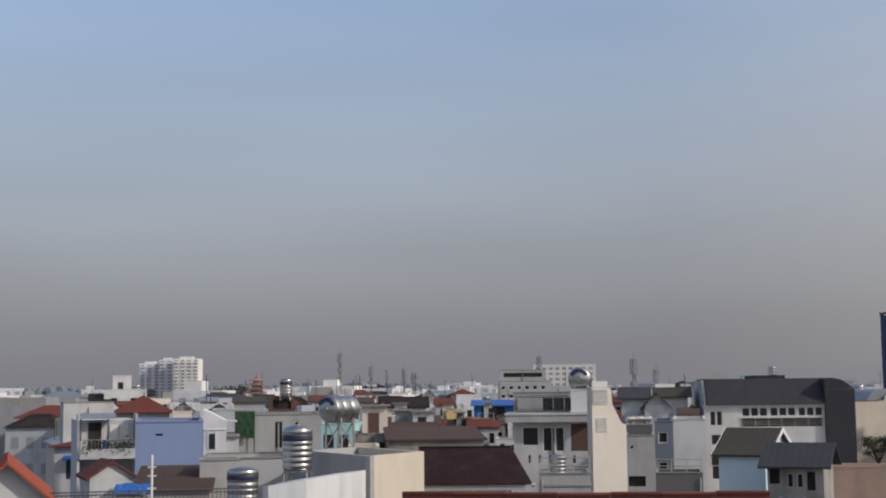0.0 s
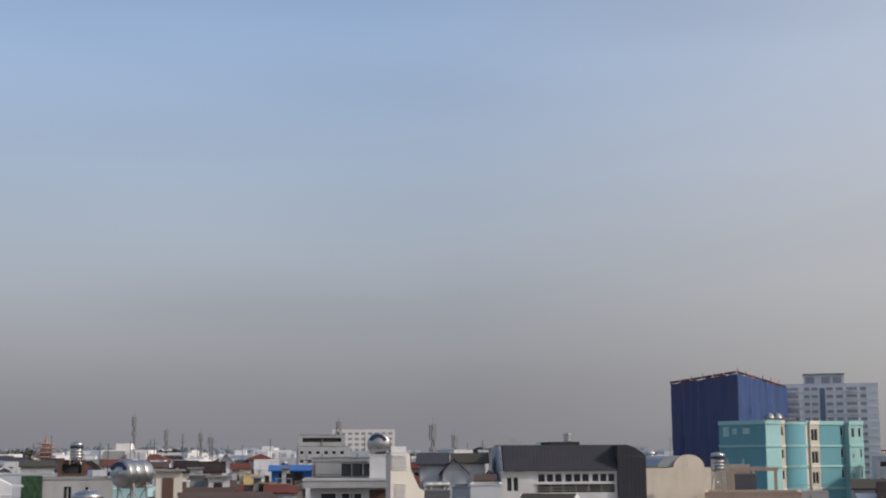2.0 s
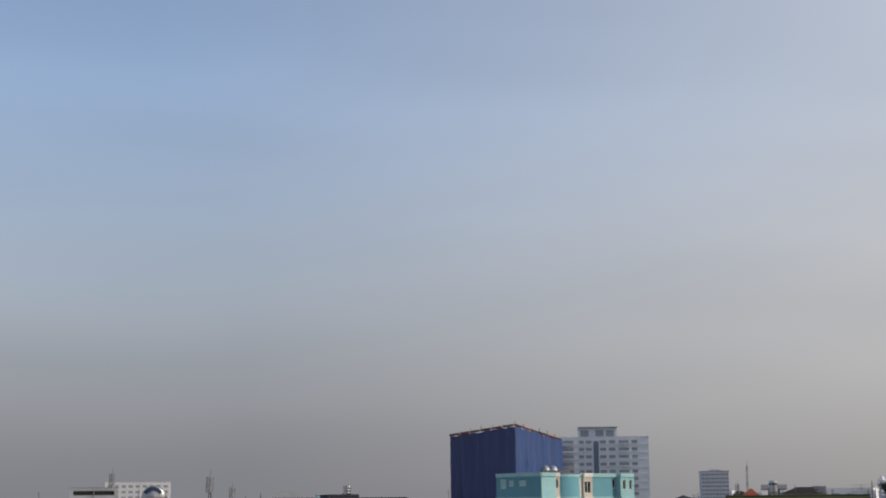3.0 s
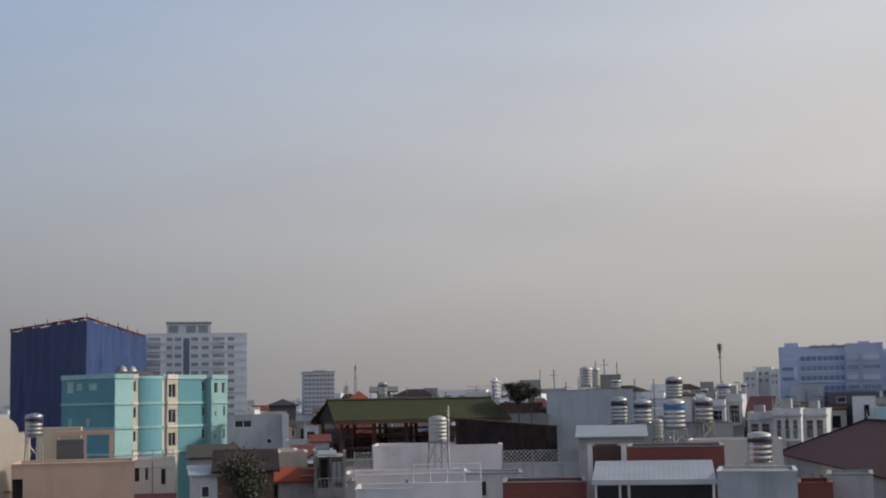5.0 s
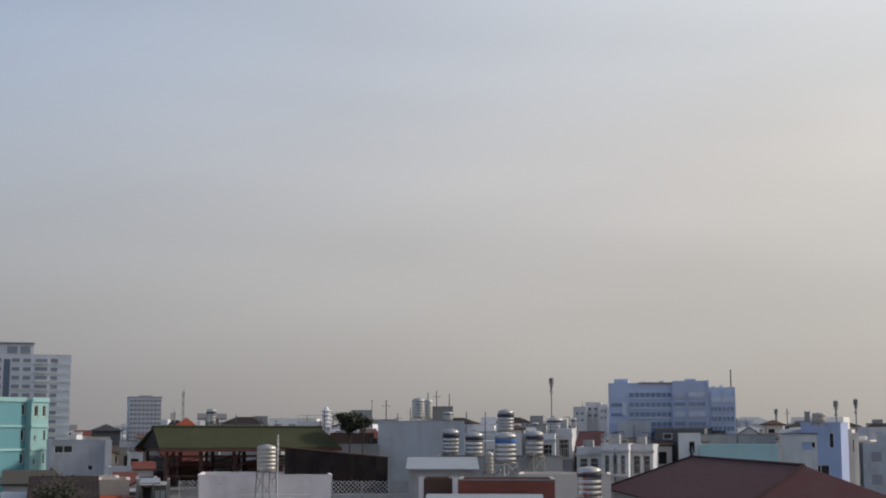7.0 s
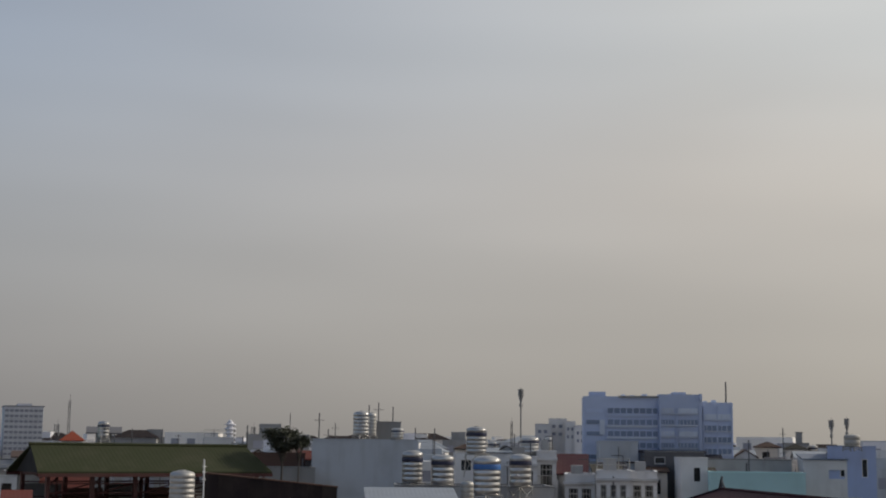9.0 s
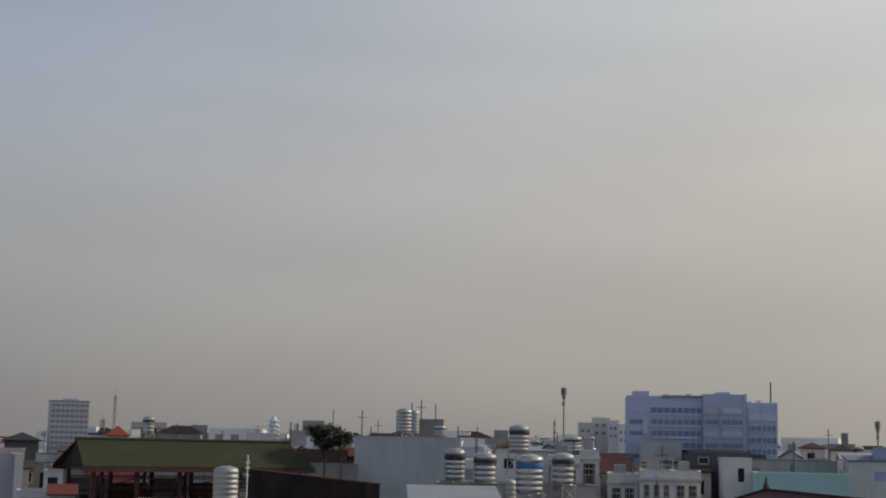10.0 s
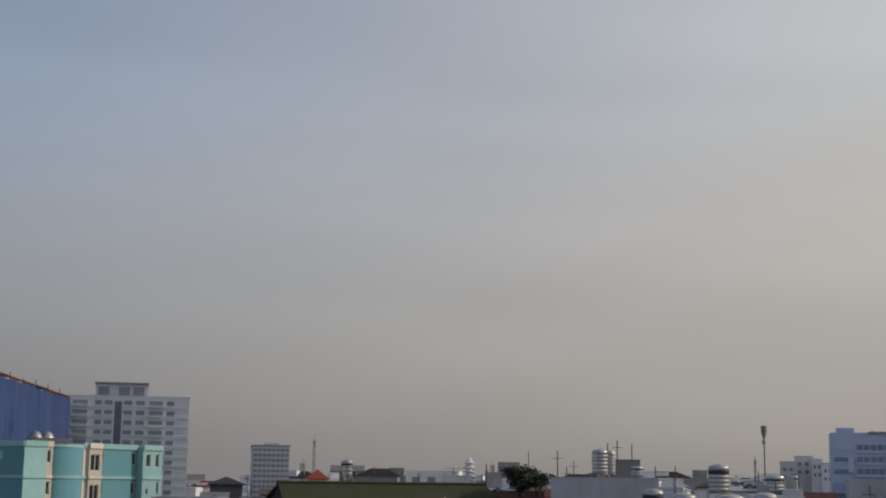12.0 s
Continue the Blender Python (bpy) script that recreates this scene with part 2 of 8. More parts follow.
# blue-grey base puts horizon haze into the trees' colour
WOODS = surface("haze_tinted_woods", (0.16, 0.185, 0.21), rough=1.0, stain=0.3, size=8)
BARK = surface("grey_bark", (0.07, 0.06, 0.05), rough=0.95)
GROUND = surface("street_ground", (0.10, 0.10, 0.10), rough=0.95, stain=0.4, size=20)
ROOFTOP = surface("grimy_flat_roof", (0.22, 0.215, 0.21), rough=0.95, stain=0.5, size=1.5)


# ---- helpers ----
def part(name, bm, material, parent, label="", smooth=False):
    me = bpy.data.meshes.new(name)
    bmesh.ops.recalc_face_normals(bm, faces=bm.faces)
    if smooth:
        for f in bm.faces:
            f.smooth = True
        for e in bm.edges:
            if len(e.link_faces) == 2 and e.calc_face_angle(0) > 0.7:
                e.smooth = False
    bm.to_mesh(me)
    bm.free()
    me.materials.append(material)
    ob = new(name, me)
    ob.parent = parent
    if label:
        tagged(ob, label)
    return ob


def thing(name, x, y, z, yaw, label, category, group="", kind=""):
    ob = new(name)
    ob.matrix_world = pose(x, y, z, 0, 0, yaw)
    return tagged(ob, label, category, group, kind)


def box(bm, x0, x1, y0, y1, z0, z1):
    v = [bm.verts.new(c) for c in ((x0, y0, z0), (x1, y0, z0), (x1, y1, z0), (x0, y1, z0), (x0, y0, z1), (x1, y0, z1), (x1, y1, z1), (x0, y1, z1))]
    for f in ((0, 3, 2, 1), (4, 5, 6, 7), (0, 1, 5, 4), (1, 2, 6, 5), (2, 3, 7, 6), (3, 0, 4, 7)):
        bm.faces.new([v[i] for i in f])
    return v


def boxes(*list_of_boxes):
    bm = bmesh.new()
    for b in list_of_boxes:
        box(bm, *b)
    return bm


def bar(bm, a, b, r, sides=6, r2=None):
    a, b = Vector(a), Vector(b)
    q = (b - a).to_track_quat("Z", "Y")
    r2 = r if r2 is None else r2
    rings = [[bm.verts.new(p + q @ Vector((s * math.cos(2 * math.pi * i / sides), s * math.sin(2 * math.pi * i / sides), 0))) for i in range(sides)] for p, s in ((a, r), (b, r2))]
    for i in range(sides):
        j = (i + 1) % sides
        bm.faces.new((rings[0][i], rings[0][j], rings[1][j], rings[1][i]))
    bm.faces.new(rings[0][::-1])
    bm.faces.new(rings[1])


def bars(*ends, r=0.04, sides=6):
    bm = bmesh.new()
    for a, b in ends:
        bar(bm, a, b, r, sides)
    return bm


def lathe(profile, sides=28, bm=None, axis="Z", centre=(0, 0, 0)):
    bm = bm or bmesh.new()
    c = Vector(centre)
    rings = []
    for r, h in profile:
        ring = []
        for i in range(sides):
            a = 2 * math.pi * i / sides
            p = (r * math.cos(a), r * math.sin(a), h) if axis == "Z" else (h, r * math.cos(a), r * math.sin(a)) if axis == "X" else (r * math.cos(a), h, r * math.sin(a))
            ring.append(bm.verts.new(c + Vector(p)))
        rings.append(ring)
    for a, b in zip(rings, rings[1:]):
        for i in range(sides):
            j = (i + 1) % sides
            bm.faces.new((a[i], a[j], b[j], b[i]))
    bm.faces.new(rings[0][::-1])
    bm.faces.new(rings[-1])
    return bm


def solid(polygon, depth, bm=None, axis="Y", at=0.0):
    """A polygon in (u, z) given thickness along y (or, in (y, z), along x)."""
    bm = bm or bmesh.new()
    put = (lambda u, z, k: (u, at + k, z)) if axis == "Y" else (lambda u, z, k: (at + k, u, z))
    a = [bm.verts.new(put(u, z, 0)) for u, z in polygon]
    b = [bm.verts.new(put(u, z, depth)) for u, z in polygon]
    bm.faces.new(a)
    bm.faces.new(b[::-1])
    for i in range(len(a)):
        j = (i + 1) % len(a)
        bm.faces.new((a[i], b[i], b[j], a[j]))
    return bm


def facade(bm, o, ux, inward, w, h, holes, z0=0.0, reveal=0.16):
    """One wall face from o along ux, pierced by holes (u, z, width, height) whose reveals go inward."""
    us = sorted({0.0, w, *[round(k[0], 3) for k in holes], *[round(k[0] + k[2], 3) for k in holes]})
    zs = sorted({z0, h, *[round(k[1], 3) for k in holes], *[round(k[1] + k[3], 3) for k in holes]})
    us, zs = [u for u in us if 0 <= u <= w], [z for z in zs if z0 <= z <= h]
    at = {}

    def v(u, z, k=0.0):
        key = (u, z, k)
        if key not in at:
            p = o + ux * u + inward * k
            at[key] = bm.verts.new((p.x, p.y, z))
        return at[key]
    for a, b in zip(us, us[1:]):
        for c, d in zip(zs, zs[1:]):
            cu, cz = (a + b) / 2, (c + d) / 2
            if any(k[0] < cu < k[0] + k[2] and k[1] < cz < k[1] + k[3] for k in holes):
                continue
            bm.faces.new((v(a, c), v(b, c), v(b, d), v(a, d)))
    for u, z, ww, hh in holes:
        u0, u1, z0_, z1 = round(u, 3), round(u + ww, 3), round(z, 3), round(z + hh, 3)
        for p, q in (((u0, z0_), (u1, z0_)), ((u1, z0_), (u1, z1)), ((u1, z1), (u0, z1)), ((u0, z1), (u0, z0_))):
            p0, p1 = o + ux * p[0], o + ux * q[0]
            r0, r1 = p0 + inward * reveal, p1 + inward * reveal
            bm.faces.new([bm.verts.new(c) for c in ((p0.x, p0.y, p[1]), (p1.x, p1.y, q[1]), (r1.x, r1.y, q[1]), (r0.x, r0.y, p[1]))])


def window(parent, o, ux, inward, u, z, w, h, frame_mat, glass, plain=False):
    """A framed window set in its reveal; a plain one has just its pane."""
    m = Matrix((( ux.x, inward.x, 0, 0), (ux.y, inward.y, 0, 0), (0, 0, 1, 0), (0, 0, 0, 1)))
    p = o + ux * u
    m.translation = (p.x, p.y, z)
    if plain:
        ob = part("window", boxes((0.004, w - 0.004, 0.06, 0.11, 0.004, h - 0.004)), glass, parent)
        ob.matrix_local = m
        return ob
    t = min(0.07, w / 8, h / 8)
    bm = boxes((0.003, t, 0.05, 0.12, 0.003, h - 0.003), (w - t, w - 0.003, 0.05, 0.12, 0.003, h - 0.003), (t, w - t, 0.05, 0.12, 0.003, t), (t, w - t, 0.05, 0.12, h - t, h - 0.003))
    n = max(0, round(w / 0.8) - 1)
    for i in range(n):
        c = w * (i + 1) / (n + 1)
        box(bm, c - t / 2, c + t / 2, 0.05, 0.12, t, h - t)
    ob = part("window", bm, frame_mat, parent)
    ob.matrix_local = m
    part("pane", boxes((t * 0.5, w - t * 0.5, 0.125, 0.14, t * 0.5, h - t * 0.5)), glass, ob)
    return ob


def house(label, x, y, yaw, w, d, h, wall, win=(), left=(), right=(), roof="flat", cover=None, rise=1.4, over=0.35, parapet=0.5, base=0.0, glass=None, frame_mat=None, plain=False, void=(), category="house", group="", name="house", shade=False, bands=0.0, verge=None, balcony=()):
    """A house: front-left corner at (x, y), front along its own x, body going back d; win/left/right: openings (u, z, w, h) of each face."""
    glass, frame_mat = glass or GLASS, frame_mat or WHITEIRON
    ob = thing(name, x, y, base, yaw, label, category, group)
    bm = bmesh.new()
    X, Y = Vector((1, 0, 0)), Vector((0, 1, 0))
    O = Vector((0, 0, 0))
    facade(bm, O, X, Y, w, h, [*win, *void])
    facade(bm, O + Y * d, -Y, X, d, h, left)
    facade(bm, O + X * w, Y, -X, d, h, right)
    facade(bm, O + X * w + Y * d, -X, -Y, w, h, ())
    deck = h - parapet if roof == "flat" else h
    t = 0.15
    if roof == "flat":
        for a, b in (((t, t), (w - t, t)), ((w - t, t), (w - t, d - t)), ((w - t, d - t), (t, d - t)), ((t, d - t), (t, t))):
            bm.faces.new([bm.verts.new(c) for c in ((*a, deck), (*b, deck), (*b, h), (*a, h))])
        part("wall", bm, wall, ob)
        part("coping", boxes((-0.04, w + 0.04, -0.04, t + 0.02, h, h + 0.07), (-0.04, w + 0.04, d - t - 0.02, d + 0.04, h, h + 0.07), (-0.04, t + 0.02, t + 0.02, d - t - 0.02, h, h + 0.07), (w - t - 0.02, w + 0.04, t + 0.02, d - t - 0.02, h, h + 0.07)), GREY if wall in (WHITE, PALEGREY, GREY, DARKGREY, BRICKS) else wall, ob)
        part("roof", boxes((t, w - t, t, d - t, deck - 0.15, deck)), ROOFTOP, ob)
    else:
        part("wall", bm, wall, ob)
        c = cover or REDROOF
        e, k = over, 0.1
        if roof == "gable_x":
            poly = [(-e, h - e * rise * 2 / d), (d / 2, h + rise), (d + e, h - e * rise * 2 / d), (d + e, h - e * rise * 2 / d + k), (d / 2, h + rise + k), (-e, h - e * rise * 2 / d + k)]
            part("roof", solid(poly, w + 2 * e, axis="X", at=-e), c, ob)
            g = solid([(0.02, h), (d - 0.02, h), (d / 2, h + rise)], 0.15, axis="X", at=0)
            solid([(0.02, h), (d - 0.02, h), (d / 2, h + rise)], 0.15, g, axis="X", at=w - 0.15)
            part("gable", g, wall, ob)
            if verge:
                for u in (-e - 0.04, w + e + 0.004):
                    part("verge_board", solid([(-e, h - e * rise * 2 / d - 0.12), (d / 2, h + rise - 0.12), (d + e, h - e * rise * 2 / d - 0.12), (d + e, h - e * rise * 2 / d + k + 0.02), (d / 2, h + rise + k + 0.02), (-e, h - e * rise * 2 / d + k + 0.02)], 0.036, axis="X", at=u), verge, ob)
        elif roof == "gable_y":
            s = e * rise * 2 / w
            poly = [(-e, h - s), (w / 2, h + rise), (w + e, h - s), (w + e, h - s + k), (w / 2, h + rise + k), (-e, h - s + k)]
            part("roof", solid(poly, d + 2 * e, at=-e), c, ob)
            part("gable", solid([(0.02, h), (w - 0.02, h), (w / 2, h + rise)], 0.15, at=0.0), wall, ob)
        elif roof == "shed":
            poly = [(-e, h + 0.02), (d + e, h + rise), (d + e, h + rise + k), (-e, h + 0.02 + k)]
            part("roof", solid(poly, w + 2 * e, axis="X", at=-e), c, ob)
            g = solid([(0, h), (d, h), (d, h + rise)], 0.12, axis="X", at=0)
            solid([(0, h), (d, h), (d, h + rise)], 0.12, g, axis="X", at=w - 0.12)
            part("gable", g, wall, ob)
        elif roof == "hip":
            bm = bmesh.new()
            r = min(w, d) / 2
            low = [bm.verts.new(p) for p in ((-e, -e, h), (w + e, -e, h), (w + e, d + e, h), (-e, d + e, h))]
            lowb = [bm.verts.new((p.co.x, p.co.y, h - 0.1)) for p in low]
            top = [bm.verts.new(p) for p in ((r, d / 2, h + rise), (w - r + 0.01, d / 2, h + rise))] if w >= d else [bm.verts.new(p) for p in ((w / 2, r, h + rise), (w / 2, d - r + 0.01, h + rise))]
            if w >= d:
                fs = ((low[0], low[1], top[1], top[0]), (low[1], low[2], top[1]), (low[2], low[3], top[0], top[1]), (low[3], low[0], top[0]))
            else:
                fs = ((low[0], low[1], top[0]), (low[1], low[2], top[1], top[0]), (low[2], low[3], top[1]), (low[3], low[0], top[0], top[1]))
            for f in fs:
                bm.faces.new(f)
            for i in range(4):
                bm.faces.new((low[i], lowb[i], lowb[(i + 1) % 4], low[(i + 1) % 4]))
            bm.faces.new(lowb)
            part("roof", bm, c, ob)
    if bands:
        z = bands
        while z < h - 0.5:
            part("floor_band", boxes((-0.06, w + 0.06, -0.06, -0.002, z, z + 0.14)), wall, ob)
            z += bands
    for u, z, ww in balcony:
        b = part("balcony", boxes((u, u + ww, -0.95, -0.003, z - 0.14, z)), wall, ob, "projecting balcony slab")
        for zz in (0.5, 0.95):
            part("balcony_rail", bars(((u + 0.04, -0.9, z + zz), (u + ww - 0.04, -0.9, z + zz)), r=0.035, sides=4), DULLSTEEL, b)
        n = max(3, round(ww / 0.3))
        for i in range(n + 1):
            part("baluster", bars(((u + 0.04 + (ww - 0.08) * i / n, -0.9, z), (u + 0.04 + (ww - 0.08) * i / n, -0.9, z + 0.95)), r=0.022, sides=4), DULLSTEEL, b)
    for u, z, ww, hh in win:
        window(ob, O, X, Y, u, z, ww, hh, frame_mat, glass, plain)
    # a near-black sheet behind each opening is painted interior shade
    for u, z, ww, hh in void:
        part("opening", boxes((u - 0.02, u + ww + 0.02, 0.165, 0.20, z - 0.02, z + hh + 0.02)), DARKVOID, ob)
    for u, z, ww, hh in left:
        window(ob, O + Y * d, -Y, X, u, z, ww, hh, frame_mat, glass, plain)
    for u, z, ww, hh in right:
        window(ob, O + X * w, Y, -X, u, z, ww, hh, frame_mat, glass, plain)
    if y < 240:
        c = ob.matrix_world @ Vector((w / 2, d / 2, 0))
        OCCUPIED.append((c.x, c.y, (w + d) / 3 + 1.0))
        spot = random.Random(int(x * 10) * 7919 + int(y * 10))
        filler = group != ""
        if not filler and roof == "flat" and w > 2.2 and not plain and not base and not any(k in label for k in ("blank", "party", "wall", "blue", "tan")):
            dress(ob, w, d, h, [], spot, rail=spot.random() < 0.25)
        if filler:
            dress(ob, w, d, h, [] if plain and not filler else list(win), spot, hut=filler and x < 25 and roof == "flat" and spot.random() < 0.45 and h < 14.6, rail=filler and (x < 25 or y > 130) and roof == "flat" and spot.random() < 0.35 and h < 15.6)
    return ob


OCCUPIED = []


def dress(ob, w, d, h, wins, rng, hut=False, rail=False):
    """What hangs on the front of a house: drain pipe, air conditioner, awnings, a railing, a stair hut."""
    if w > 2.2:
        u = w * rng.choice([0.05, 0.5, 0.95])
        part("drain_pipe", bars(((u, -0.07, 0), (u, -0.07, h - rng.uniform(0.1, 0.5))), r=0.05), rng.choice([PALEGREY, GREY, DARKGREY]), ob)
    for u, z, ww, hh in wins[:3]:
        k = rng.random()
        if k < 0.3 and ww > 0.5:
            part("awning", solid([(-0.75, z + hh + 0.05), (-0.002, z + hh + 0.3), (-0.002, z + hh + 0.35), (-0.75, z + hh + 0.1)], ww + 0.3, axis="X", at=u - 0.15), rng.choice([ZINC, RUSTROOF, DARKGREY, GREENNET, BLUEROOF]), ob)
        elif k < 0.5 and z > 1.2:
            ac = part("air_conditioner", boxes((u, u + 0.8, -0.34, -0.02, z - 0.75, z - 0.2)), PALEGREY, ob)
            part("fan_grille", lathe([(0.2, -0.36), (0.22, -0.342)], 14, axis="Y", centre=(u + 0.3, 0, z - 0.47)), DARKGREY, ac)
    if rail:
        n = max(2, round(w / 0.9))
        for i in range(n + 1):
            part("rail_post", bars(((0.05 + (w - 0.1) * i / n, 0.07, h + 0.07), (0.05 + (w - 0.1) * i / n, 0.07, h + 0.9)), r=0.03, sides=4), DULLSTEEL, ob)
        for zz in (0.45, 0.88):
            part("rail", bars(((0.05, 0.07, h + zz), (w - 0.05, 0.07, h + zz)), r=0.028, sides=4), DULLSTEEL, ob)
    if hut:
        a = w * rng.uniform(0.1, 0.5)
        b = part("stair_hut", boxes((a, min(w - 0.2, a + 2.0), d * 0.45, d * 0.45 + 2.4, h - 0.6, h + 1.7)), rng.choice([WHITE, PALEGREY, GREY, IVORY]), ob)
        part("hut_door", boxes((a + 0.4, a + 1.1, d * 0.45 - 0.03, d * 0.45 - 0.003, h - 0.5, h + 1.3)), rng.choice([DARKVOID, BROWNWALL, SLATEBLUE]), b)
        part("hut_roof", boxes((a - 0.25, min(w, a + 2.25), d * 0.45 - 0.3, d * 0.45 + 2.6, h + 1.7, h + 1.8)), rng.choice([ROOFTOP, ZINC, RUSTROOF]), b)


def stand(parent, r, h, material, name="leg"):
    for sx, sy in ((-1, -1), (1, -1), (1, 1), (-1, 1)):
        part(name, bars(((sx * r, sy * r, 0), (sx * r * 0.85, sy * r * 0.85, h)), r=0.045), material, parent)
    for a, b in (((-r, -r, h * 0.15), (r * 0.9, -r * 0.9, h * 0.9)), ((r, -r, h * 0.15), (r, r, h * 0.9)), ((r, r, h * 0.15), (-r, r, h * 0.9)), ((-r, r, h * 0.15), (-r, -r, h * 0.9))):
        part("brace", bars((a, b), r=0.025), material, parent)
    part("platform", boxes((-r, r, -r, r, h - 0.05, h)), material, parent)


def upright_tank(x, y, z, dia, tall, legs=0.5, ribs=4, band=None, dull=False, label="ribbed upright stainless steel water tank on a rooftop"):
    """z: what its stand rests on; legs: the height of the stand."""
    ob = thing("water_tank", x, y, z, 0, label, "water tank", "rooftop water tanks")
    r = dia / 2
    stand(ob, r * 0.85, legs, DULLSTEEL if not dull else GREY)
    body = tall * 0.89
    ribs += 1
    prof = [(r * 0.9, legs), (r, legs + 0.04)]
    for i in range(ribs):
        a, b = legs + 0.04 + (body - 0.04) * i / ribs, legs + 0.04 + (body - 0.04) * (i + 1) / ribs
        q = (b - a) * 0.16
        prof += [(r * 0.955, a + q * 0.4), (r * 0.955, a + q), (r, a + 1.9 * q), (r, b - q)]
    prof += [(r * 0.97, legs + body)]
    part("body", lathe(prof), STEEL if not dull else DULLSTEEL, ob, smooth=True)
    part("lid", lathe([(r * 0.97, legs + body + 0.002), (r * 0.86, legs + tall * 0.935), (r * 0.5, legs + tall * 0.975), (r * 0.25, legs + tall * 0.985), (r * 0.25, legs + tall), (r * 0.05, legs + tall)]), STEEL if not dull else DULLSTEEL, ob, "domed steel lid", smooth=True)
    if band:
        part("label", lathe([(r + 0.006, legs + body * 0.72), (r + 0.012, legs + body * 0.73), (r + 0.012, legs + body * 0.86), (r + 0.006, legs + body * 0.87)]), band, ob, "printed label band", smooth=True)
    return ob


def lying_tank(x, y, z, yaw, dia, long, legs=0.6, cap_band=True, label="lying stainless steel water tank on a steel stand"):
    """Axis along its own y, one end toward -y."""
    ob = thing("lying_tank", x, y, z, yaw, label, "water tank", "rooftop water tanks")
    r, h = dia / 2, legs + dia / 2
    for sx in (-1, 1):
        for yy in (0.25 * long, 0.8 * long):
            part("leg", bars(((sx * r * 0.8, yy, 0), (sx * r * 0.7, yy, legs + r * 0.4)), r=0.05), DULLSTEEL, ob)
    for yy in (0.25 * long, 0.8 * long):
        part("brace", bars(((-r * 0.8, yy, 0.1), (r * 0.7, yy, legs)), ((r * 0.8, yy, 0.1), (-r * 0.7, yy, legs)), r=0.03), DULLSTEEL, ob)
        part("saddle", boxes((-r * 0.8, r * 0.8, yy - 0.06, yy + 0.06, legs - 0.06, legs + 0.02)), DULLSTEEL, ob)
    bm = lathe([(r * 0.96, 0.02), (r, 0.1), (r, long * 0.3), (r * 0.97, long * 0.32), (r, long * 0.34), (r, long * 0.66), (r * 0.97, long * 0.68), (r, long * 0.7), (r, long - 0.1), (r * 0.96, long)], axis="Y", centre=(0, 0, h))
    part("body", bm, STEEL, ob, smooth=True)
    part("end_cap", lathe([(r * 0.2, -0.16 * dia), (r * 0.22, -0.14 * dia), (r * 0.6, -0.10 * dia), (r * 0.85, -0.03 * dia), (r * 0.97, 0.018)], axis="Y", centre=(0, 0, h)), STEEL, ob, "domed steel end", smooth=True)
    if cap_band:
        bm = bmesh.new()
        for i in range(14):
            a0, a1 = radians(25 + 130 * i / 14), radians(25 + 130 * (i + 1) / 14)
            bm.faces.new([bm.verts.new((q * math.cos(a), -0.115 * dia + 0.13 * dia * max(0, (q / r - 0.55)) ** 1.2 * 1.2 - 0.03, h + q * math.sin(a))) for q, a in ((r * 0.58, a0), (r * 0.58, a1), (r * 0.88, a1), (r * 0.88, a0))])
        part("label", bm, DARKBAND, ob, "dark blue arc printed on the end")
    return ob


def mast(x, y, z, tall, wide=0.5, panels=True, label="lattice telecom mast with panel antennas"):
    ob = thing("telecom_mast", x, y, z, 20, label, "mast", "telecom masts")
    n = max(3, int(tall / (wide * 2.2)))
    legs = [(math.cos(a) * wide / 2, math.sin(a) * wide / 2) for a in (0.3, 2.4, 4.5)]
    for lx, ly in legs:
        part("leg", bars(((lx, ly, 0), (lx * 0.6, ly * 0.6, tall)), r=wide * 0.06), IRON, ob)
    for i in range(n):
        a, b = tall * i / n, tall * (i + 1) / n
        for j in range(3):
            p, q = legs[j], legs[(j + 1) % 3]
            f0, f1 = 1 - 0.4 * a / tall, 1 - 0.4 * b / tall
            part("brace", bars(((p[0] * f0, p[1] * f0, a), (q[0] * f1, q[1] * f1, b)), r=wide * 0.045, sides=4), IRON, ob)
    if panels:
        for i in range(3):
            a = 0.3 + 2.09 * i
            cx, cy = math.cos(a) * wide * 0.75, math.sin(a) * wide * 0.75
            part("antenna", boxes((cx - wide * 0.13, cx + wide * 0.13, cy - wide * 0.09, cy + wide * 0.09, tall - wide * 3.2, tall)), GREY, ob, "grey panel antenna")
            part("radio_box", boxes((cx - wide * 0.14, cx + wide * 0.14, cy - wide * 0.1, cy + wide * 0.1, tall - wide * 6, tall - wide * 4.6)), GREY, ob)
    part("spike", bars(((0, 0, tall * 0.95), (0, 0, tall + wide * 1.4)), r=wide * 0.04), IRON, ob)
    return ob


def aerial(x, y, z, tall, arms=3, label="thin television aerial on a rooftop pole"):
    ob = thing("television_aerial", x, y, z, random.uniform(0, 180), label, "aerial", "rooftop aerials")
    part("pole", bars(((0, 0, 0), (0, 0, tall)), r=0.05), IRON, ob)
    for i in range(arms):
        zz = tall * (0.97 - 0.09 * i)
        part("arm", bars(((-0.45 + 0.08 * i, 0, zz), (0.45 - 0.08 * i, 0, zz)), r=0.025), IRON, ob)
    return ob


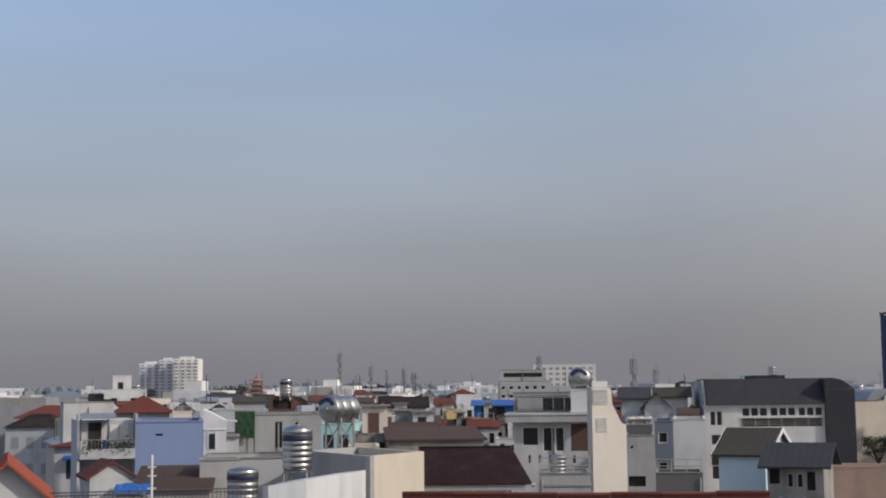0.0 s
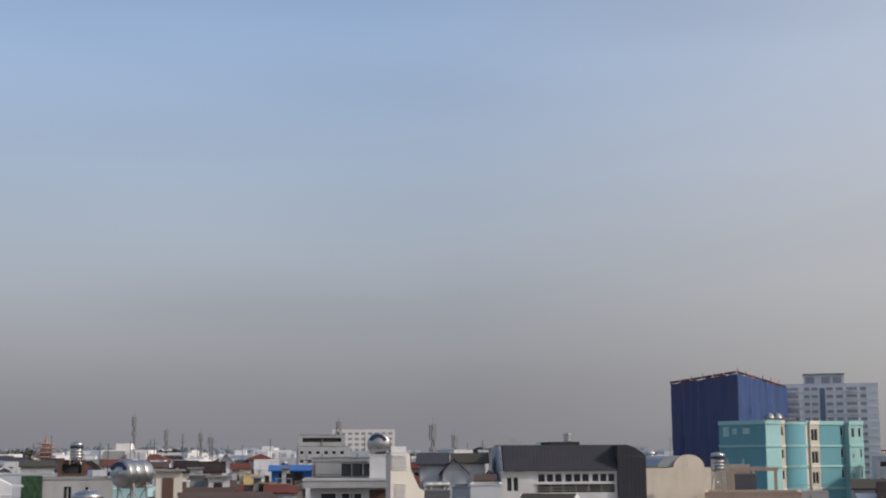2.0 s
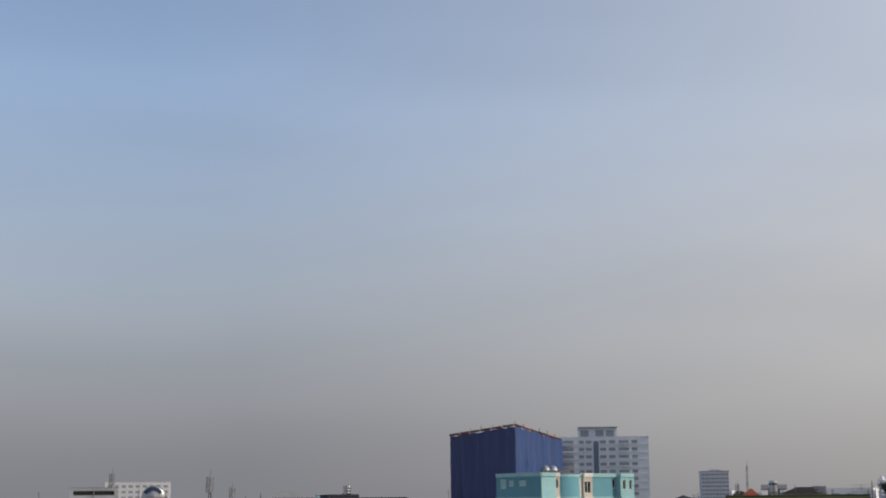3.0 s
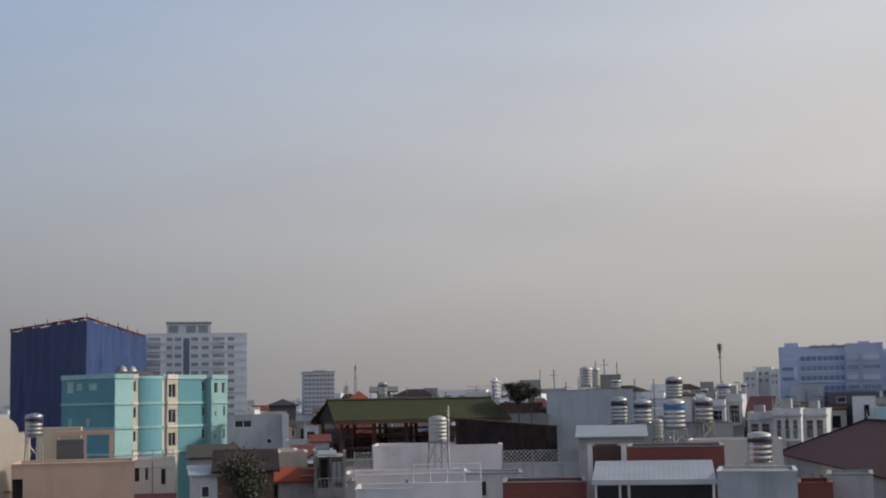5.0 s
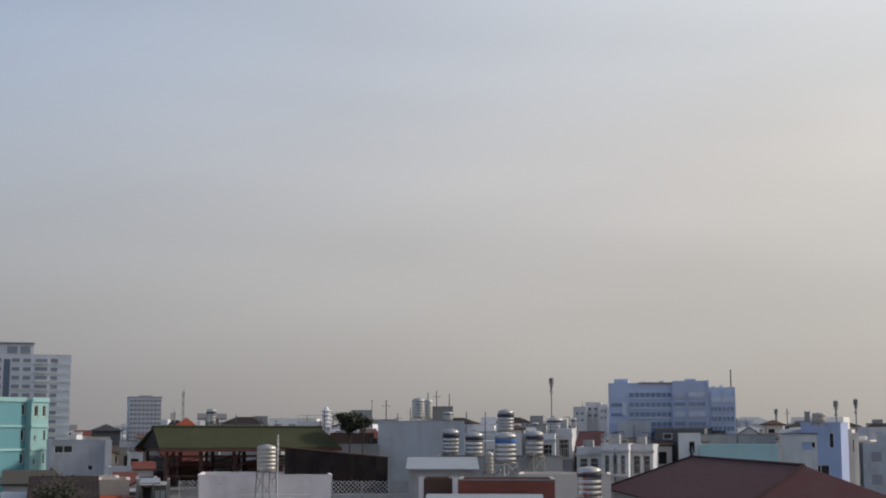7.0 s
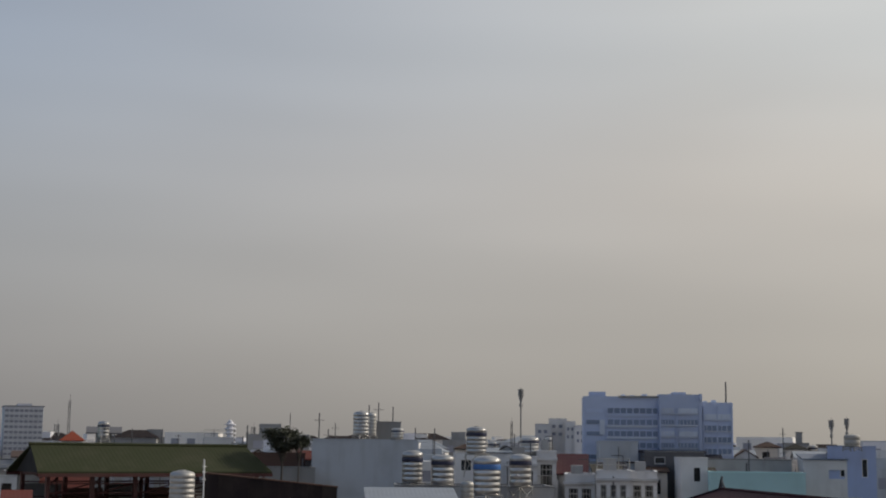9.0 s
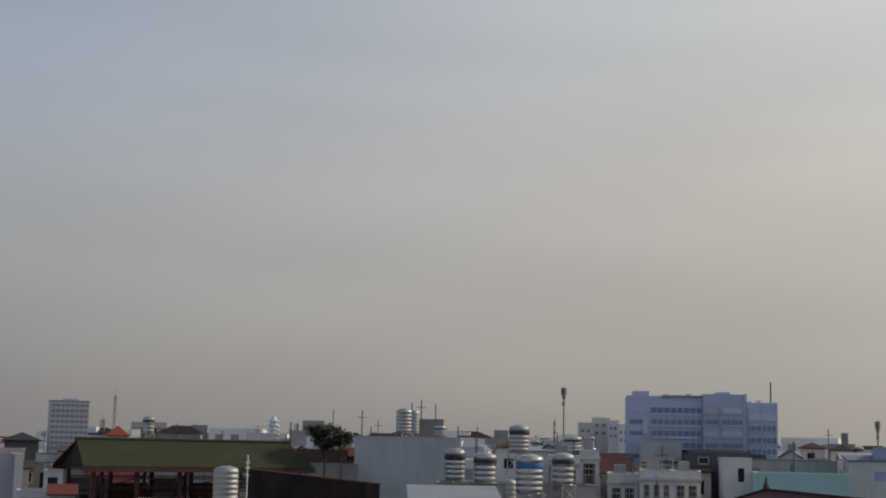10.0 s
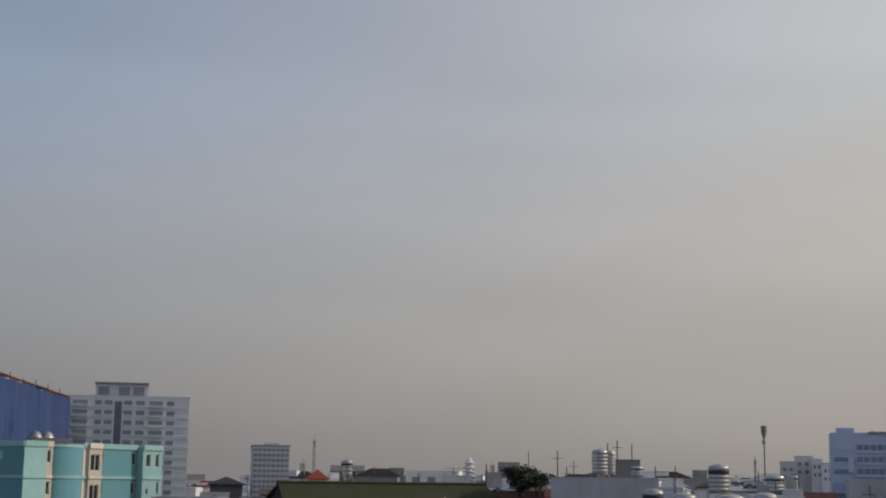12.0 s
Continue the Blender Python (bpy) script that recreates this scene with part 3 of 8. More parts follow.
def tree(x, y, z, tall, spread, seed, flat=0.5, trunk=0.45, label="dusty dark green tree", leaf=0.16, count=1600):
    rng = random.Random(seed)
    ob = thing("tree", x, y, z, 0, label, "tree")
    bm = bmesh.new()
    bar(bm, (0, 0, 0), (0.04 * spread, 0, tall * trunk), 0.085 * spread, 7, 0.06 * spread)
    lobes = []
    for i in range(11):
        a = 2.4 * i + rng.uniform(-0.3, 0.3)
        rr = spread * rng.uniform(0.25, 0.85)
        c = Vector((rr * math.cos(a), rr * math.sin(a), tall * trunk + (tall * (1 - trunk)) * rng.uniform(0.35, 0.9)))
        lobes.append(c)
        bar(bm, (0.04 * spread, 0, tall * trunk * 0.97), c, 0.04 * spread, 5, 0.012 * spread)
    part("trunk", bm, BARK, ob)
    bm = bmesh.new()
    for i in range(count):
        c = rng.choice(lobes)
        d = Vector((rng.gauss(0, 1), rng.gauss(0, 1), rng.gauss(0, flat))) * spread * 0.24
        q = Euler((rng.uniform(-0.9, 0.9), rng.uniform(-0.9, 0.9), rng.uniform(0, 6.3))).to_matrix()
        s = leaf * rng.uniform(0.6, 1.4)
        p = [bm.verts.new(c + d + q @ Vector(k)) for k in ((-s, 0, 0), (0, -s * 0.45, 0.02), (s, 0, 0), (0, s * 0.45, 0.02))]
        bm.faces.new(p)
    part("crown", bm, LEAF, ob, "uneven crown of small dark leaves")
    return ob

def window_grid(u0, z0, nx, ny, du, dz, w, h):
    """Openings in even rows: nx across from u0, ny down from z0."""
    return [(round(u0 + du * i, 2), round(z0 - dz * j, 2), w, h) for j in range(ny) for i in range(nx)]


def lean_white_house(x, y, yaw, w, h, peak):
    ob = thing("house", x, y, 0, yaw, "white house with a sloping gable wall and a small door", "house")
    part("wall", solid([(0, 0), (w * 0.72, 0), (w * 0.72, h), (0.03, peak)], 6), BRIGHT, ob)
    part("side_wing", boxes((w * 0.72 + 0.004, w + 0.2, 0.3, 6, 0, h - 0.9)), WHITE, ob)
    part("terrace_roof", boxes((w * 0.72 + 0.004, w + 0.25, 0.1, 6, h - 0.9, h - 0.8)), GREY, ob)
    part("canopy", boxes((w * 0.72 + 0.004, w + 0.1, 0.5, 5, h - 0.08, h)), WHITE, ob)
    part("door", boxes((0.32, 0.66, -0.03, -0.002, h - 1.55, h - 0.7)), GLASS, ob)
    part("door_frame", boxes((0.24, 0.30, -0.05, -0.002, h - 1.55, h - 0.5), (0.68, 0.74, -0.05, -0.002, h - 1.55, h - 0.5), (0.1, w * 0.7, -0.06, -0.002, h - 0.5, h - 0.44)), WHITEIRON, ob)


def green_screen(x, y, yaw, w, z0, z1):
    ob = thing("tarpaulin_screen", x, y, z0 - 1.5, yaw, "dark green tarpaulin stretched on a rooftop frame", "screen")
    bm = bmesh.new()
    n = 10
    g = [[bm.verts.new((w * i / n, 0.05 * noise.noise((i * 0.6, j * 0.5, 2.0)), 1.5 + (z1 - z0) * j / n)) for j in range(n + 1)] for i in range(n + 1)]
    for i in range(n):
        for j in range(n):
            bm.faces.new((g[i][j], g[i + 1][j], g[i + 1][j + 1], g[i][j + 1]))
    part("sheet", bm, GREENNET, ob)
    for u in (0, w):
        part("pole", bars(((u, 0.12, 0), (u, 0.12, 1.5 + z1 - z0)), r=0.04), IRON, ob)


def corner_block(x, y, z, lx, ly, rx, ry, left_mat, right_mat, label="cream painted block with one wall painted grey for shade"):
    """A block with its corner toward the street; two walls run back to the left and right ends."""
    ob = thing("house", x, y, 0, 0, label, "house")
    a, b = Vector((lx - x, ly - y, 0)), Vector((rx - x, ry - y, 0))
    t = 0.2

    def slab(p, q, mat, inset):
        d = (q - p).normalized()
        n = Vector((-d.y, d.x, 0))
        if n.y < 0:
            n = -n
        bm = bmesh.new()
        lo = [p, q, q + n * t, p + n * t]
        v0 = [bm.verts.new((c.x, c.y, 0)) for c in lo]
        v1 = [bm.verts.new((c.x, c.y, z)) for c in lo]
        bm.faces.new(v0[::-1])
        bm.faces.new(v1)
        for i in range(4):
            bm.faces.new((v0[i], v0[(i + 1) % 4], v1[(i + 1) % 4], v1[i]))
        return part("wall", bm, mat, ob)
    # separate left and right paints put shaded and lit sides into colour
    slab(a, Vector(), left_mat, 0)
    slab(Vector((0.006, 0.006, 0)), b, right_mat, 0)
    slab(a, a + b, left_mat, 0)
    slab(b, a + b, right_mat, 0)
    bm = bmesh.new()
    v = [bm.verts.new((*c.xy, z - 0.5)) for c in (Vector((0, 0.25, 0)), b * 0.97, (a + b) * 0.97, a * 0.97)]
    bm.faces.new(v)
    part("roof", bm, ROOFTOP, ob)


def maroon_shed(x, y, yaw, w, z):
    ob = thing("shed", x, y, 0, yaw, "open shed under a dark maroon sheet roof", "shed")
    run, drop, k = 3.7, 1.5, 0.07
    for s in (-1, 1):
        bm = bmesh.new()
        lo = [(0, 0, z), (w, 0, z), (w + 0.8, s * run, z - drop), (-0.6, s * run, z - drop)]
        a = [bm.verts.new(p) for p in lo]
        b = [bm.verts.new((p[0], p[1], p[2] - k)) for p in lo]
        bm.faces.new(a)
        bm.faces.new(b[::-1])
        for i in range(4):
            bm.faces.new((a[i], b[i], b[(i + 1) % 4], a[(i + 1) % 4]))
        part("roof_sheet", bm, DEEPMAROON, ob)
    part("ridge_cap", boxes((-0.05, w + 0.05, -0.12, 0.12, z - 0.01, z + 0.05)), DEEPMAROON, ob)
    part("fascia", boxes((-0.5, w + 0.5, -run + 0.1, -run + 0.2, z - drop - 0.33, z - drop - 0.08)), PALEGREY, ob, "pale fascia board")
    for u in (w + 0.1, w + 0.5, w + 0.9):
        part("strut", bars(((w + 0.02, -0.1, z - 0.12), (u, -run * 0.95 * (u - w) / 1.1, z - drop - 0.2)), r=0.05), BROWNWALL, ob)
    part("tie_beam", bars(((w - 0.4, -run + 0.4, z - drop - 0.1), (w + 1.0, -run + 0.5, z - drop - 0.1)), ((w - 0.3, -run + 0.4, z - drop - 0.1), (w, -0.2, z - 0.15)), r=0.05), IVORY, ob)
    for i in range(6):
        u = 0.2 + (w - 0.5) * i / 5
        part("post", boxes((u - 0.07, u + 0.07, -run + 0.25, -run + 0.4, 0, z - drop - 0.07)), PALEGREY, ob)
    part("back_wall", boxes((0, w, 0.0, 0.2, 0, z - 0.3)), DARKGREY, ob)


def red_parapet(x, y, yaw, w, z):
    ob = thing("parapet", x, y, 0, yaw, "long weathered red parapet with cement patches", "parapet")
    n = 7
    for i in range(n):
        a, b = w * i / n, w * (i + 1) / n - 0.01
        h = z + random.uniform(-0.04, 0.04)
        part("wall", boxes((a, b, 0, 0.3, 0, h)), REDPAINT, ob)
        part("coping", boxes((a, b, -0.05, 0.35, h, h + 0.06)), (REDROOF, REDPAINT)[i % 2], ob)


def roof_slab(x, y, yaw, w, z0, z1):
    ob = thing("roof_slab", x, y, z0, yaw, "projecting grey concrete roof slab over a terrace", "roof slab")
    part("slab", boxes((0, w, 0, 6, 0.003, z1 - z0)), PALEGREY, ob)
    part("drip_edge", boxes((-0.03, w + 0.03, -0.05, -0.002, z1 - z0 - 0.12, z1 - z0 + 0.03)), WHITE, ob)


def louvred_wall(x, y, yaw, outline):
    ob = thing("house", x, y, 0, yaw, "tall ivory stepped end wall with louvre slats", "house")
    end = outline[-1][0]
    part("wall", solid([(0, 0), (end, 0), *outline[::-1]], 0.7), IVORY, ob)
    z = outline[0][1]
    for i in range(9):
        part("slat", boxes((0.06, 1.08, -0.07, -0.002, z - 0.14 - i * 0.105, z - 0.09 - i * 0.105)), BRIGHT, ob)
    for i in range(8):
        part("slat", boxes((0.25, 1.0, -0.06, -0.002, z - 1.85 - i * 0.11, z - 1.81 - i * 0.11)), BRIGHT, ob)
    part("coping", boxes((-0.04, 1.17, -0.04, 0.74, z, z + 0.06)), BRIGHT, ob)


def mansard_house(x, y, yaw, w, z, ridge):
    ob = house("white building with ribbon windows under a dark slate roof", x, y, yaw, w, 10, z, BRIGHT,
               win=[*window_grid(3.15, z - 1.0, 3, 1, 0.74, 1, 0.70, 0.78), *window_grid(5.52, z - 1.0, 3, 1, 0.74, 1, 0.70, 0.78), *window_grid(7.88, z - 1.0, 3, 1, 0.70, 1, 0.66, 0.78), (0.45, z - 1.75, 0.5, 1.25), (1.0, z - 1.75, 0.5, 1.25), (0.5, z - 3.4, 1.1, 0.9), (0.5, z - 6.3, 1.0, 1.2)],
               void=[(3.1, z - 1.85, 6.8, 0.70), (0.5, z - 5.1, 1.1, 1.2)], roof="none", frame_mat=BRIGHT)
    e = 0.35
    part("roof", solid([(-e, z + 0.01), (1.6, ridge), (8.6, ridge), (10 + e, z + 0.01)], w - 0.26, axis="X", at=0.25), DARKROOF, ob, "dark slate sheet roof")
    part("gable", solid([(0, z), (1.7, ridge - 0.1), (8.5, ridge - 0.1), (10, z)], 0.2, axis="X", at=0.0), WHITE, ob)
    part("dark_wing", boxes((w + 0.004, w + 2.5, -0.3, 9, 0, ridge - 1.0)), DARKROOF, ob, "dark slate clad wing")
    part("roof_step", boxes((w * 0.45, w * 0.72, 2.5, 8, ridge, ridge + 0.28)), DARKROOF, ob)
    part("wing_roof", solid([(w + 0.004, ridge - 0.99), (w + 2.55, ridge - 0.99), (w + 1.6, ridge - 0.25), (w + 0.76, ridge), (w + 0.004, ridge - 0.02)], 9, at=-0.3), DARKROOF, ob)
    part("cornice", boxes((-0.1, w + 0.1, -0.14, -0.002, z - 0.18, z - 0.04)), BRIGHT, ob)
    part("ledge", boxes((3.0, w - 0.1, -0.12, -0.002, z - 1.14, z - 1.03)), BRIGHT, ob)
    for i in range(4):
        part("terrace_rail", bars(((3.15, -0.05, z - 1.3 - 0.13 * i), (w - 0.3, -0.05, z - 1.3 - 0.13 * i)), r=0.02, sides=4), DULLSTEEL, ob)
    for i in range(7):
        u = 3.15 + (w - 3.45) * i / 6
        part("rail_post", bars(((u, -0.05, z - 1.85), (u, -0.05, z - 1.15)), r=0.03, sides=4), DULLSTEEL, ob)


def arched_wall_house(x, y, yaw, w, z):
    ob = thing("house", x, y, 0, yaw, "cream blank end wall with an arched gable top", "house")
    arch = [(0.64 * w + 0.225 * w * math.cos(math.pi * i / 14), z + 0.17 * w * math.sin(math.pi * i / 14)) for i in range(15)]
    part("wall", solid([(0, 0), (w, 0), (w, z), *arch, (0, z)], 0.3), CREAM, ob)
    part("body", boxes((0.05, w - 0.05, 0.3, 9, 0, z - 0.4)), CREAM, ob)
    vault = [(0.46 * w + 0.28 * w * math.cos(math.pi * i / 14), z - 0.4 + 0.21 * w * math.sin(math.pi * i / 14)) for i in range(15)]
    part("vault_roof", solid(vault, 8, at=0.35), ZINC, ob, "barrel-vaulted zinc roof")
    part("coping", boxes((-0.03, 0.37 * w, -0.05, 0.35, z + 0.002, z + 0.06), (0.87 * w, w + 0.03, -0.05, 0.35, z + 0.002, z + 0.06)), BROWNWALL, ob)
    part("ledge", boxes((w - 2.2, w - 0.1, -0.1, -0.002, z - 4.9, z - 4.8)), BROWNWALL, ob)
    part("seam", boxes((0.62 * w - 0.03, 0.62 * w + 0.03, -0.03, -0.002, z - 0.1, z + 1.1)), IVORY, ob)


def pergola(x, y, yaw, w, z):
    ob = thing("pergola", x, y, z - 3.2, yaw, "tan concrete rooftop pergola", "pergola")
    part("beam", boxes((0, w, 0, 0.35, 2.85, 3.2)), ORANGE, ob)
    part("beam", boxes((0, w, 3.0, 3.35, 2.85, 3.2)), ORANGE, ob)
    for u in (0.1, w * 0.45, w - 0.45):
        part("post", boxes((u, u + 0.3, 0.02, 0.33, -3, 2.85)), ORANGE, ob)
        part("post", boxes((u, u + 0.3, 3.02, 3.33, -3, 2.85)), ORANGE, ob)
        part("cross_beam", boxes((u, u + 0.2, 0.35, 3.0, 2.9, 3.15)), ORANGE, ob)


def netted_tower(x, y, lx, ly, rx, ry, z, zr):
    """A building site: concrete storeys behind sheets of netting that meet at the corner (x, y)."""
    ob = thing("building_site", x, y, 0, 0, "unfinished tower wrapped in navy blue safety netting", "building site")
    a, b = Vector((lx - x, ly - y, 0)), Vector((rx - x, ry - y, 0))

    def net(p, q, z0, z1, mat, label):
        bm = bmesh.new()
        nu, nz = 36, 22
        d = (q - p).normalized()
        n = Vector((d.y, -d.x, 0))
        g = []
        for i in range(nu + 1):
            col = []
            for j in range(nz + 1):
                top = z0 + (z1 - z0) * i / nu + 0.22 * noise.noise((i * 0.45, p.y, 1.7))
                s = (0.42 * noise.noise((i * 0.55 + p.x, j * 0.13, p.y)) + 0.16 * noise.noise((i * 1.3, j * 0.5, p.x)) + 0.07 * math.sin(j * 2.1)) * (0.2 if i in (0, nu) else 1)
                c = p.lerp(q, i / nu) + n * s
                col.append(bm.verts.new((c.x, c.y, top * j / nz)))
            g.append(col)
        for i in range(nu):
            for j in range(nz):
                bm.faces.new((g[i][j], g[i + 1][j], g[i + 1][j + 1], g[i][j + 1]))
        part("netting", bm, mat, ob, label, smooth=True)
    # left sheet painted darker as the shaded side, the others as sunlit
    net(a, Vector(), z - 0.6, z, NAVYNET, "netting painted navy for its shaded side")
    net(Vector(), b, z, zr, BLUENET, "netting painted brighter blue for its sunlit side")
    net(b, a + b, zr, zr, BLUENET, "netting painted brighter blue for its sunlit side")
    c = (a + b) / 2
    bm = bmesh.new()
    lo = [a * 0.92 + c * 0.08, c * 0.08, b * 0.92 + c * 0.08, (a + b) * 0.95]
    tops = (z - 0.6, z - 0.1, zr - 0.1, z - 0.8)
    v0 = [bm.verts.new((p.x, p.y, 0)) for p in lo]
    v1 = [bm.verts.new((p.x, p.y, t)) for p, t in zip(lo, tops)]
    bm.faces.new(v1)
    for i in range(4):
        bm.faces.new((v0[i], v0[(i + 1) % 4], v1[(i + 1) % 4], v1[i]))
    part("frame", bm, GREY, ob)
    for p, q, z0, z1 in ((a, Vector(), z - 0.5, z + 0.1), (Vector(), b, z + 0.1, zr)):
        for i in range(6):
            s, e = p.lerp(q, i / 6), p.lerp(q, (i + 0.85) / 6)
            h0, h1 = z0 + (z1 - z0) * i / 6, z0 + (z1 - z0) * (i + 0.85) / 6
            part("formwork", bars(((s.x, s.y, h0 + 0.12), (e.x, e.y, h1 + 0.12)), r=0.17, sides=4), (REDROOF, ORANGEROOF, BROWNWALL)[i % 3], ob, "reddish formwork at the top edge")
            part("scaffold_pole", bars(((s.x, s.y, h0 - 0.2), (s.x, s.y, h0 + random.uniform(0.3, 0.8))), r=0.05), IRON, ob)


def pagoda(x, y, z, tall):
    ob = thing("pagoda", x, y, 0, 10, "red tiered pagoda with a pointed spire", "pagoda")
    part("base", boxes((-2.2, 2.2, -2.2, 2.2, 0, z + 0.2)), IVORY, ob)
    n = 4
    for i in range(n):
        s = 2.6 - 0.45 * i
        z0 = z + 0.2 + tall * 0.68 * i / n
        z1 = z0 + tall * 0.68 / n
        part("storey", boxes((-s * 0.6, s * 0.6, -s * 0.6, s * 0.6, z0, z1 - 0.45)), IVORY, ob)
        part("roof", lathe([(s * 1.45, z1 - 0.45), (s * 1.5, z1 - 0.38), (s * 0.95, z1 - 0.15), (s * 0.5, z1)], sides=8), PAGODARED, ob)
    part("spire", lathe([(0.35, z + 0.2 + tall * 0.68), (0.25, z + tall * 0.82), (0.1, z + tall * 0.86), (0.03, z + tall)], sides=10), PAGODARED, ob)


def turquoise_block(x, y, yaw, us, zs):
    ob = thing("apartment_block", x, y, 0, yaw, "turquoise apartment block with light bays and cream strips", "apartment block")
    top = zs[0]
    d = 8.0

    def bay(i, y0, mat, holes=(), glass=GLASS, left=()):
        bm = bmesh.new()
        w = us[i + 1] - us[i] - 0.006
        o = Vector((us[i] + 0.003, y0, 0))
        X, Y = Vector((1, 0, 0)), Vector((0, 1, 0))
        facade(bm, o, X, Y, w, top, holes)
        facade(bm, o + Y * (d - y0), -Y, X, d - y0, top, left)
        facade(bm, o + X * w, Y, -X, d - y0, top, ())
        bm.faces.new([bm.verts.new(c) for c in ((o.x, y0, top), (o.x + w, y0, top), (o.x + w, d, top), (o.x, d, top))])
        b = part("bay", bm, mat, ob)
        for u, z, ww, hh in holes:
            window(b, o, X, Y, u, z, ww, hh, IVORY, glass)
        for z in zs:
            part("floor_band", boxes((us[i] + 0.003, us[i + 1] - 0.003, y0 - 0.12, y0 - 0.003, z - 0.3, z + (0.25 if z == top else 0.0))), MINT if mat is not CREAM else IVORY, b)
        return b
    bay(1, -0.9, MINT)
    bm = bmesh.new()
    X, Y, o = Vector((1, 0, 0)), Vector((0, 1, 0)), Vector((us[1] - 0.12, d, 0))
    gaps = [(0.8, top - 1.9, 1.2, 1.3), (2.6, top - 1.6, 0.9, 0.8), (4.6, top - 1.6, 1.4, 0.8), (4.2, top - 5.9, 0.6, 0.9), (1.2, top - 5.9, 0.6, 0.9)]
    facade(bm, o, -Y, X, d + 0.9, top, gaps)
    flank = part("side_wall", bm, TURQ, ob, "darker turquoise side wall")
    for u, z, ww, hh in gaps:
        window(flank, o, -Y, X, u, z, ww, hh, IVORY, GLASS)
    for z in zs:
        part("floor_band", boxes((us[1] - 0.24, us[1] - 0.123, -1.02, d, z - 0.3, z + (0.25 if z == top else 0.0))), MINT, flank)
    bay(2, -0.7, CREAM, [(0.25, zs[k] - 1.9, 0.5, 1.3) for k in range(3)])
    r = (us[4] - us[3]) / 2 - 0.01
    bm = bmesh.new()
    n = 20
    prof = [((us[3] + us[4]) / 2 - r * math.cos(math.pi * i / n), 0.2 - 1.3 * math.sin(math.pi * i / n)) for i in range(n + 1)]
    lo, hi = [bm.verts.new((*p, 0)) for p in prof], [bm.verts.new((*p, top)) for p in prof]
    for i in range(n):
        bm.faces.new((lo[i], lo[i + 1], hi[i + 1], hi[i]))
    bm.faces.new(hi)
    rb = part("round_bay", bm, TURQ, ob, "curved turquoise bay", smooth=True)
    for z in zs:
        bm = bmesh.new()
        c = ((us[3] + us[4]) / 2, 0.2)
        q = [[bm.verts.new((c[0] + (px - c[0]) * s, c[1] + (py - c[1]) * s, zz)) for px, py in prof] for s, zz in ((1.01, z - 0.3), (1.05, z - 0.3), (1.05, z + 0.02), (1.01, z + 0.02))]
        for k in range(4):
            for i in range(n):
                bm.faces.new((q[k][i], q[k][i + 1], q[(k + 1) % 4][i + 1], q[(k + 1) % 4][i]))
        part("floor_band", bm, MINT, rb)
    bay(4, -0.2, IVORY)
    w5 = us[6] - us[5]
    bay(5, -0.5, CREAM, [(0.2, zs[k] - 2.6, w5 - 0.5, 1.7) for k in range(3)])
    w6 = us[7] - us[6]
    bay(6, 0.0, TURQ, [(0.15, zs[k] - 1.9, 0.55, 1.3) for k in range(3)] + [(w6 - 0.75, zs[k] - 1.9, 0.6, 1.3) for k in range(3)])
    w7 = us[8] - us[7]
    bay(7, -0.9, MINT, [(0.5, zs[0] - 2.1, 0.7, 1.4), (w7 - 1.1, zs[0] - 2.1, 0.6, 1.4)] + [(0.6, zs[k] - 1.9, 0.3, 0.6) for k in (1, 2)] + [(w7 - 0.8, zs[k] - 1.9, 0.35, 1.3) for k in (1, 2)])
    part("roof_rail", boxes((us[3], us[5], 2, 2.1, top + 0.25, top + 0.7)), IRON, ob)
    for u in (us[3] + 1.0, us[3] + 2.6):
        part("roof_tank", lathe([(0.05, top), (0.5, top + 0.2), (0.75, top + 0.7), (0.5, top + 1.2), (0.05, top + 1.4)], sides=18, centre=(u, 3, 0)), STEEL, ob, "round steel rooftop tank", smooth=True)


